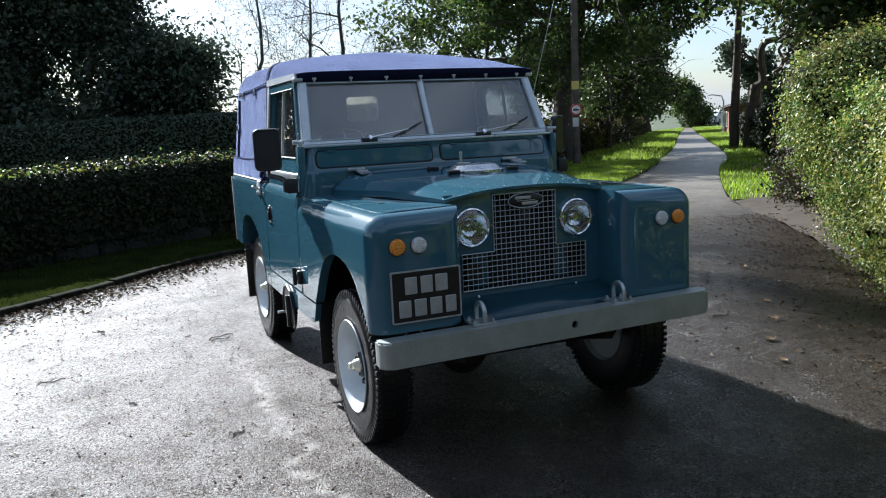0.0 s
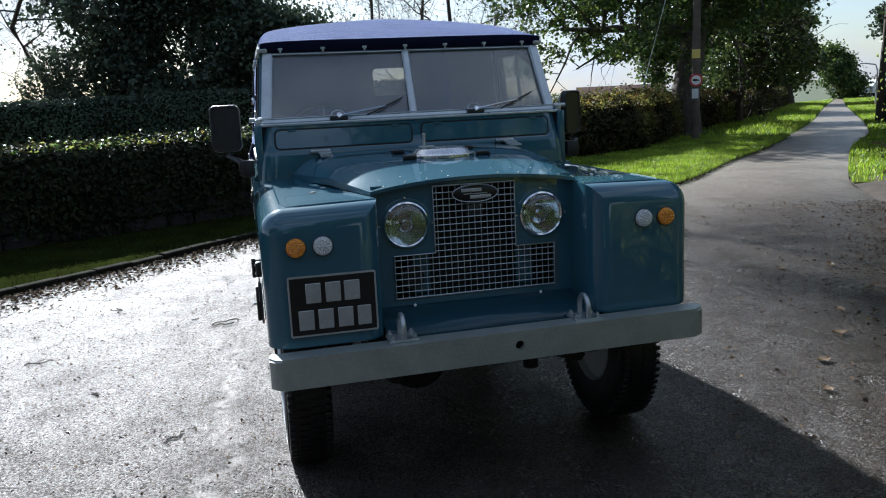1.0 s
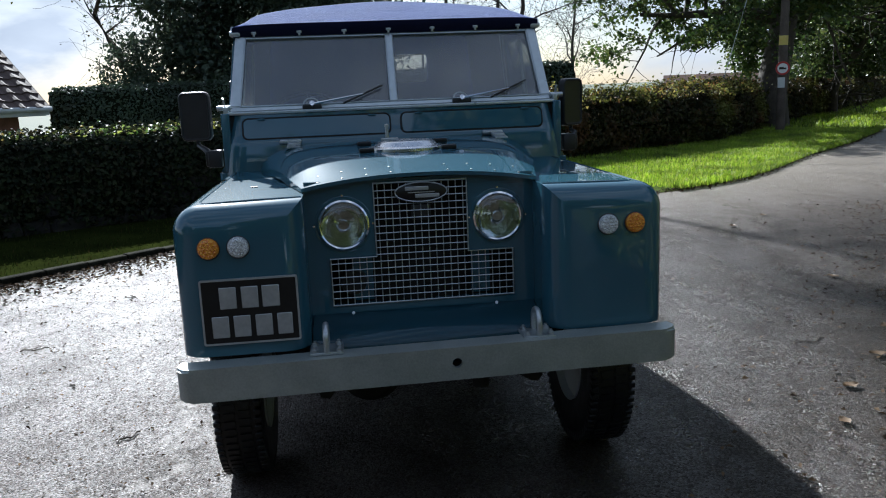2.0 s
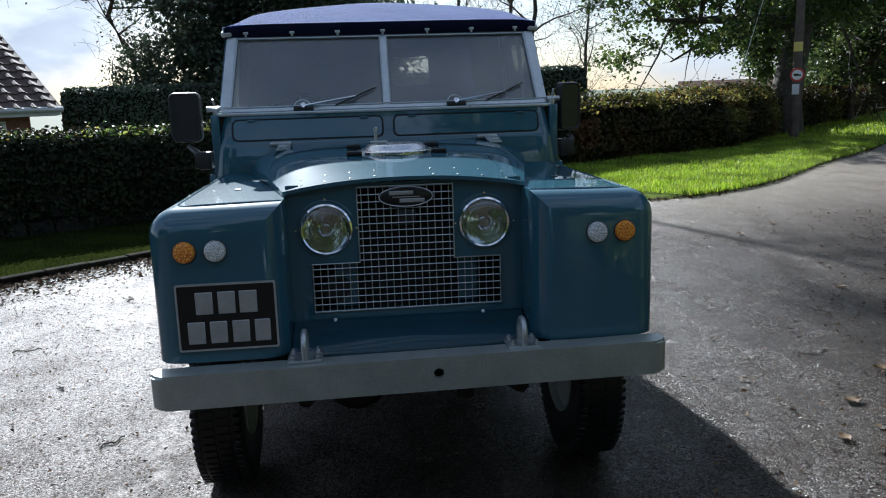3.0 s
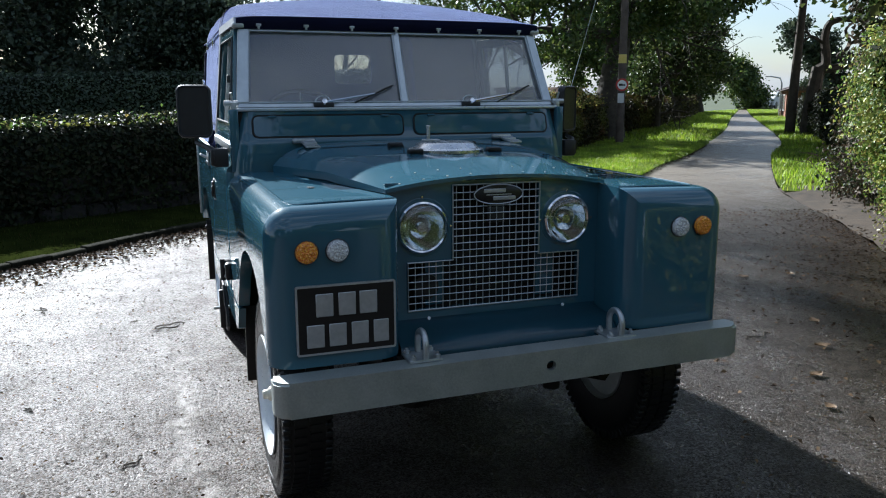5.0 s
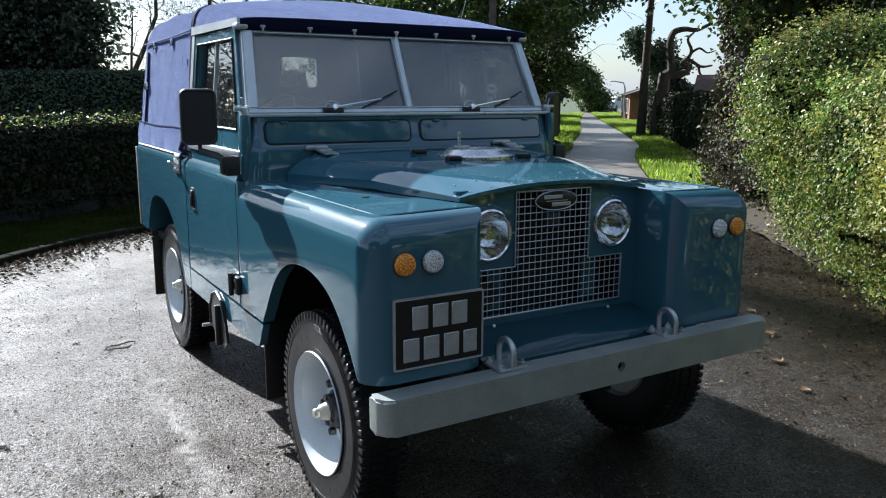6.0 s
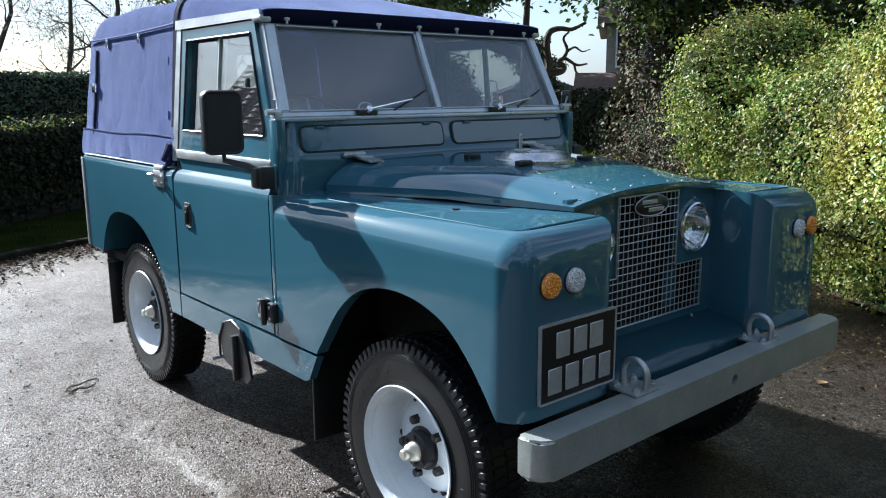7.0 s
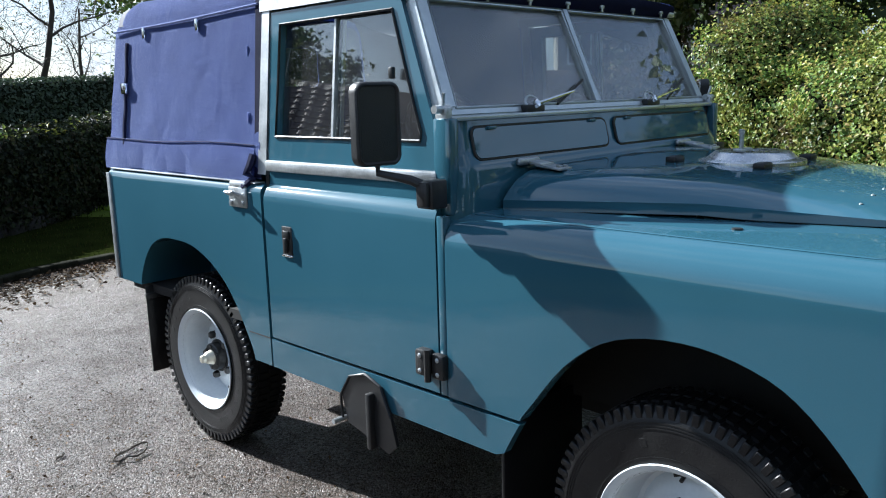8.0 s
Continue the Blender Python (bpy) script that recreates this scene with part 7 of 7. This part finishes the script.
tile_bm = bmesh.new()
pts = [(0.0, 0.0), (0.05, 0.045), (0.11, 0.055), (0.17, 0.03), (0.24, 0.012), (0.33, 0.008)]
COURSE = 0.27
low = [tile_bm.verts.new((u, -0.03, h + 0.03)) for u, h in pts]
high = [tile_bm.verts.new((u, COURSE, h * 0.7 + 0.004)) for u, h in pts]
feet = [tile_bm.verts.new((u, -0.03, 0.0)) for u, h in pts]
for k in range(len(pts) - 1):
    tile_bm.faces.new([low[k], low[k + 1], high[k + 1], high[k]])
    tile_bm.faces.new([feet[k], feet[k + 1], low[k + 1], low[k]])
tile_me = bpy.data.meshes.new("roof_tile")
tile_bm.to_mesh(tile_me)
tile_bm.free()
tile_me.materials.append(ROOF_TILE)
o, e1, apex = corner[0], corner[1], corner[4]
along = (e1 - o).normalized()
up_way = (corner[5] - o) - along * (corner[5] - o).dot(along)
slope_len = up_way.length
up_way.normalize()
nrm = along.cross(up_way)
run = (e1 - apex).dot(along)
for r in range(int(slope_len / COURSE)):
    f = (r * COURSE) / slope_len
    x_end = (e1 - o).length - f * run - 0.05
    for c in range(14):
        x = x_end - 0.32 * (c + 1)
        p = o + along * x + up_way * (r * COURSE) + nrm * 0.005
        ob = new("roof_tile", tile_me)
        ob.parent = hip_roof
        ob.matrix_world = Matrix(((along.x, up_way.x, nrm.x, p.x), (along.y, up_way.y, nrm.y, p.y), (along.z, up_way.z, nrm.z, p.z), (0, 0, 0, 1)))

# barn beyond the hawthorn hedge
barn = thing("barn", "low barn with a rusty brown roof", "barn")
bmx = Matrix.Translation((22.6, 44.3, -2.65)) @ pose(0, 0, 0, 0, 0, -24)
part("wall", box((-2.6, 0, 0), (2.7, 7, 2.6), m=bmx), STONE_WALL, barn)
part("roof", prism([(-0.4, 2.55), (7.4, 2.55), (3.5, 4.45)], 5.9, bmx @ Matrix.Translation((-2.9, 0, 0)) @ YZ), TIN, barn)
shed = thing("shed", "small grey shed roof beyond the hedge", "shed")
part("shed_wall", box((-2, 0, 0), (2, 3, 2.2), m=Matrix.Translation((24.5, 41.0, -2.0)) @ pose(0, 0, 0, 0, 0, -24)), STONE_WALL, shed)
part("shed_roof", prism([(-0.3, 2.1), (3.3, 2.1), (1.5, 3.1)], 4.6, Matrix.Translation((24.5, 41.0, -2.0)) @ pose(0, 0, 0, 0, 0, -24) @ Matrix.Translation((-2.3, 0, 0)) @ YZ), TIN, shed)

# cottage beside the lane and a taller house behind the ivy tree
cot = thing("cottage", "small brown brick cottage beside the lane", "cottage")
cm = Matrix.Translation((31.3, 32.2, -0.2)) @ pose(0, 0, 0, 0, 0, 50)
part("wall", box((0, -5, -0.2), (9, 0, 1.75), m=cm), BRICK, cot)
part("roof", prism([(-5.3, 1.7), (0.3, 1.7), (-2.5, 2.6)], 9.6, cm @ Matrix.Translation((-0.3, 0, 0)) @ YZ), ROOF_TILE, cot)
for x in (1.0, 4.0, 6.8):
    window_at(cot, x, -0.02, 0.6, 1.0, 0.9, cm)
villa = thing("villa", "rendered house with tall windows behind the hedge", "house")
vm = Matrix.Translation((20.6, 14.2, -0.6)) @ pose(0, 0, 0, 0, 0, -52)
part("wall", box((-1.6, 0, -0.5), (6, 7, 4.4), m=vm), STONE_WALL, villa)
part("roof", prism([(-0.5, 4.3), (7.5, 4.3), (3.5, 6.6)], 8.0, vm @ Matrix.Translation((-1.9, 0, 0)) @ YZ), ROOF_TILE, villa)
part("porch_roof", prism([(-1.9, 2.0), (0.0, 2.0), (0.0, 2.75)], 7.8, vm @ Matrix.Translation((-2.6, 0, 0)) @ YZ), ROOF_TILE, villa)
for x in (-1.3, -0.2, 1.6, 2.7, 4.4):
    window_at(villa, x, -0.06, 2.9, 0.8, 1.4, vm)


# ---- far parked cars at the lane's end ----
def far_car(x, y, turn, paint, label):
    c = thing("parked_car", label, "car", "cars at the end of the lane")
    m = Matrix.Translation((x, y, 0.0)) @ pose(0, 0, 0, 0, 0, turn)
    body = prism([(-2.0, 0.3), (2.0, 0.3), (2.05, 0.7), (1.7, 0.86), (0.9, 0.92), (0.4, 1.38), (-1.1, 1.42), (-1.8, 0.95), (-2.05, 0.85)], 1.7, m @ Matrix.Translation((0, 0.85, 0)) @ pose(0, 0, 0, 90))
    part("car_body", body, paint, c)
    part("car_window", prism([(-1.0, 0.98), (0.75, 0.95), (0.38, 1.32), (-1.05, 1.35)], 1.72, m @ Matrix.Translation((0, 0.86, 0)) @ pose(0, 0, 0, 90)), DARK_GLASS, c)
    for wx in (-1.25, 1.3):
        for wy in (-0.86, 0.70):
            part("car_wheel", lathe([(0, 0), (0.31, 0), (0.31, 0.16), (0, 0.16)], 16, m @ Matrix.Translation((wx, wy + 0.16, 0.31)) @ pose(0, 0, 0, 90)), RUBBER, c)


far_car(47.6, 53.4, 20, LIGHT_GREY, "silver car parked far down the lane")
far_car(50.4, 54.6, 30, LIGHT_GREY, "pale grey car parked far down the lane")

# ---- behind the camera: added hedge and trees block sky light and show in glass ----
back_line = [Vector((-18, -13.5, 0)), Vector((-8, -12.5, 0)), Vector((3, -13, 0))]
hedge("hedge", "dark unseen hedge added behind the camera to block sky light", resample(back_line, 30)[::-1], 1.5, 1.4, HEDGE_LEAF, 9000, 0.16, lump=0.2, seed=51, shag=0.12)
for x, y, h, w, sd in ((-13, -18, 9, 6, 52), (-6.0, -18, 5.5, 4, 53), (1.0, -18, 6, 4.2, 56), (7.0, -18, 9, 6, 54), (-20, -8, 9, 6, 55)):
    tree("sky_block_tree", "leafy unseen tree added behind the camera to block sky light", (x, y, 0), h, w, 12000, 0.30, OAK_SHADE, sd, heart=2000, clump=1.0, trunk_r=0.35, first=0.2, kids=(11, 6, 4), up=0.4, group="trees across the lane")


# ---- ivy on the tree trunk ----
rng = np.random.default_rng(61)
n = 9000
ang, hz = rng.uniform(0, 2 * np.pi, n), rng.uniform(0.1, 5.2, n)
rad = 0.48 + 0.16 * np.sin(3 * ang + hz * 2) + np.abs(rng.normal(0, 0.09, n))
at = np.stack([9.0 + rad * np.cos(ang), 6.0 + rad * np.sin(ang), hz], 1)
climber = new("trunk_ivy", leaf_mesh("trunk_ivy", at, np.stack([np.cos(ang), np.sin(ang), 0.3 + 0 * ang], 1), 0.085, IVY_DARK, rng, spread=0.5))
tagged(climber, "dark ivy climbing up a tree trunk", "ivy", kind="stuff")


# ---- grass blades ----
def blades(name, label, inner, outer, count, height, seed, mat=GRASS):
    """Grass scattered between two lines of as many points."""
    r = np.random.default_rng(seed)
    A = np.array([tuple(p) for p in inner])
    B = np.array([tuple(p) for p in outer])
    seg = np.linalg.norm(np.diff(A, axis=0), axis=1) * np.linalg.norm((B - A)[:-1], axis=1)
    i = r.choice(len(seg), count, p=seg / seg.sum())
    u, w = r.random((count, 1)), r.random((count, 1))
    p = (A[i] * (1 - u) + A[i + 1] * u) * (1 - w) + (B[i] * (1 - u) + B[i + 1] * u) * w
    p[:, 2] = 0.03 + 0.035 * w[:, 0]
    h = height * r.uniform(0.5, 1.4, count)
    a = r.uniform(0, 2 * np.pi, count)
    side = np.stack([np.cos(a), np.sin(a), 0 * a], 1) * 0.10 * h[:, None]
    bend = np.stack([np.cos(a + 1.3), np.sin(a + 1.3), 0 * a], 1) * (h * r.uniform(0.1, 0.7, count))[:, None]
    top = p + bend + np.stack([0 * h, 0 * h, h], 1)
    midp = p + bend * 0.35 + np.stack([0 * h, 0 * h, h * 0.6], 1)
    V = np.stack([p - side, p + side, midp + side * 0.7, midp - side * 0.7, top], 1).reshape(-1, 3)
    b = 5 * np.arange(count)[:, None]
    F = np.concatenate([b + [0, 1, 2], b + [0, 2, 3], b + [3, 2, 4]])
    ob = new(name, mesh_arrays(name, V, F, mat))
    return tagged(ob, label, "grass", kind="stuff")


near_in = [p for p in verge_in if p.x > 3.85 and p.x < 14]
near_out = nearest_pairs(near_in, resample(shifted(HEDGE_PTS, 0.1), 400))
blades("verge_grass", "short bright green verge grass", shifted(near_in, -0.03), near_out, 60000, 0.055, 71)
blades("verge_grass", "ragged tufts of grass along the lane's edge", shifted(near_in, -0.14), shifted(near_in, 0.10), 9000, 0.06, 75)
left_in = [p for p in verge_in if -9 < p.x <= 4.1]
blades("verge_grass", "thin mossy grass coloured dark for the hedge's shade", shifted(left_in, 0.05), nearest_pairs(left_in, resample(shifted(HEDGE_PTS, 0.1), 400)), 16000, 0.03, 74, MOSS_SHADED)
far_in = [p for p in verge_in if p.x >= 13.5]
blades("verge_grass", "short bright green verge grass", shifted(far_in, 0.0), nearest_pairs(far_in, resample(shifted(HEDGE_PTS, 0.1), 400)), 22000, 0.09, 72)
blades("verge_grass", "bright green grass in front of a trimmed hedge", right_in, shifted(right_in, -2.2), 36000, 0.08, 73)


# ---- fallen leaves, twigs and litter ----
def litter(name, label, pts, size, seed, mat=LITTER):
    r = np.random.default_rng(seed)
    pts = np.asarray(pts)
    ob = new(name, leaf_mesh(name, pts, np.tile([0, 0, 1.0], (len(pts), 1)), size, mat, r, spread=0.28, fold=0.18, slim=0.6))
    return tagged(ob, label, "leaf litter", kind="stuff")


r = np.random.default_rng(81)
pts = []
K = np.array([(p.x, p.y) for p in resample([q for q in KERB_PTS if -9 < q.x < 3.0], 300)])
for _ in range(9000):
    k = r.integers(0, 299)
    t = K[k + 1] - K[k]
    nn = np.array([t[1], -t[0]]) / np.hypot(*t)
    q = K[k] + nn * (0.07 + abs(r.normal(0, 0.30))) + r.normal(0, 0.02, 2)
    pts.append((*q, 0.008 + 0.012 * r.random()))
litter("kerb_litter", "dead leaves gathered along the kerb", pts, 0.042, 82, OLD_LITTER)
pts = []
R = np.array([(p.x, p.y) for p in resample([q for q in RIGHT_PTS if -6 < q.y < 5], 300)])
for _ in range(6500):
    k = r.integers(0, 299)
    t = R[k + 1] - R[k]
    nn = np.array([-t[1], t[0]]) / np.hypot(*t)
    q = R[k] + nn * (-0.5 + abs(r.normal(0, 0.95)))
    pts.append((*q, 0.008 + 0.01 * r.random()))
edge_pts = []
V = np.array([(p.x, p.y) for p in resample([q for q in KERB_PTS if 3.4 < q.x < 14], 300)])
for _ in range(2600):
    k = r.integers(0, 299)
    t = V[k + 1] - V[k]
    nn = np.array([t[1], -t[0]]) / np.hypot(*t)
    edge_pts.append((*(V[k] + nn * r.normal(0.03, 0.08) + r.normal(0, 0.02, 2)), 0.008 + 0.012 * r.random()))
litter("verge_litter", "dark scraps of leaf along the verge's edge", edge_pts, 0.045, 85, OLD_LITTER)
litter("bank_litter", "dead leaves scattered along the ivy bank", pts, 0.032, 83, OLD_LITTER)
pts = [(r.uniform(-4.5, 4.0), r.uniform(-2.5, 6.5), 0.007) for _ in range(1100)] + [(r.uniform(-5.0, -0.7), r.uniform(-2.5, 5.5), 0.007) for _ in range(6200)]
litter("road_litter", "small leaf scraps scattered over the tarmac", pts, 0.018, 84, OLD_LITTER)


def fallen_leaf(x, y, size, turn):
    bm = bmesh.new()
    cols = []
    for k in range(7):
        f = k / 6
        w = size * 0.32 * math.sin(math.pi * min(1, f * 0.93 + 0.05)) * (1 + 0.35 * (k % 2))
        z = 0.006 + size * 0.16 * abs(f - 0.5) + 0.002
        cols.append([bm.verts.new((size * (f - 0.5), -w, z + size * 0.12)), bm.verts.new((size * (f - 0.5), 0, z)), bm.verts.new((size * (f - 0.5), w, z + size * 0.10))])
    for a, b in zip(cols, cols[1:]):
        for i in (0, 1):
            bm.faces.new([a[i], a[i + 1], b[i + 1], b[i]])
    add_tube(bm, [(-size * 0.5, 0, 0.008), (-size * 0.85, size * 0.1, 0.006)], 0.0018, 4)
    ob = obj_from("fallen_leaf", bm, LITTER)
    ob.matrix_world = Matrix.Translation((x, y, 0)) @ pose(0, 0, 0, 0, 0, turn)
    return tagged(ob, "curled brown autumn leaf lying on the tarmac", "leaf", "fallen leaves")


for k, (x, y) in enumerate(((1.80, -0.11), (2.07, 0.25), (3.27, 2.23), (2.48, 0.62), (2.83, 1.04), (3.68, 2.17), (3.6, 4.4), (4.2, 4.9))):
    fallen_leaf(x, y, random.uniform(0.06, 0.095), random.uniform(0, 360))


def twig(x, y, size, turn, loop):
    bm = bmesh.new()
    if loop:
        pts = [(size * math.cos(a) * (1 + 0.3 * math.sin(3 * a)), 0.5 * size * math.sin(a), 0.008 + 0.012 * abs(math.sin(2 * a))) for a in (2 * math.pi * k / 18 for k in range(17))]
    else:
        pts = [(size * (k / 8 - 0.5), 0.12 * size * math.sin(k * 1.1), 0.006 + 0.004 * (k % 2)) for k in range(9)]
    add_tube(bm, pts, 0.004, 5)
    add_tube(bm, [pts[3], (pts[3][0] + 0.3 * size, pts[3][1] + 0.35 * size, 0.008)], 0.003, 4)
    ob = obj_from("twig", bm, BARK)
    ob.matrix_world = Matrix.Translation((x, y, 0)) @ pose(0, 0, 0, 0, 0, turn)
    return tagged(ob, "thin dark twig lying on the tarmac", "twig", "twigs")


twig(-1.09, 2.37, 0.08, 20, True)
twig(-1.28, 0.42, 0.12, 50, False)
twig(-2.2, 1.9, 0.16, 10, False)
twig(-1.31, 2.58, 0.05, 30, False)
twig(-1.75, 1.17, 0.07, 120, False)
twig(-2.6, 0.9, 0.12, 70, False)
twig(2.28, 0.92, 0.22, 10, False)
twig(-1.9, 3.1, 0.18, 100, False)
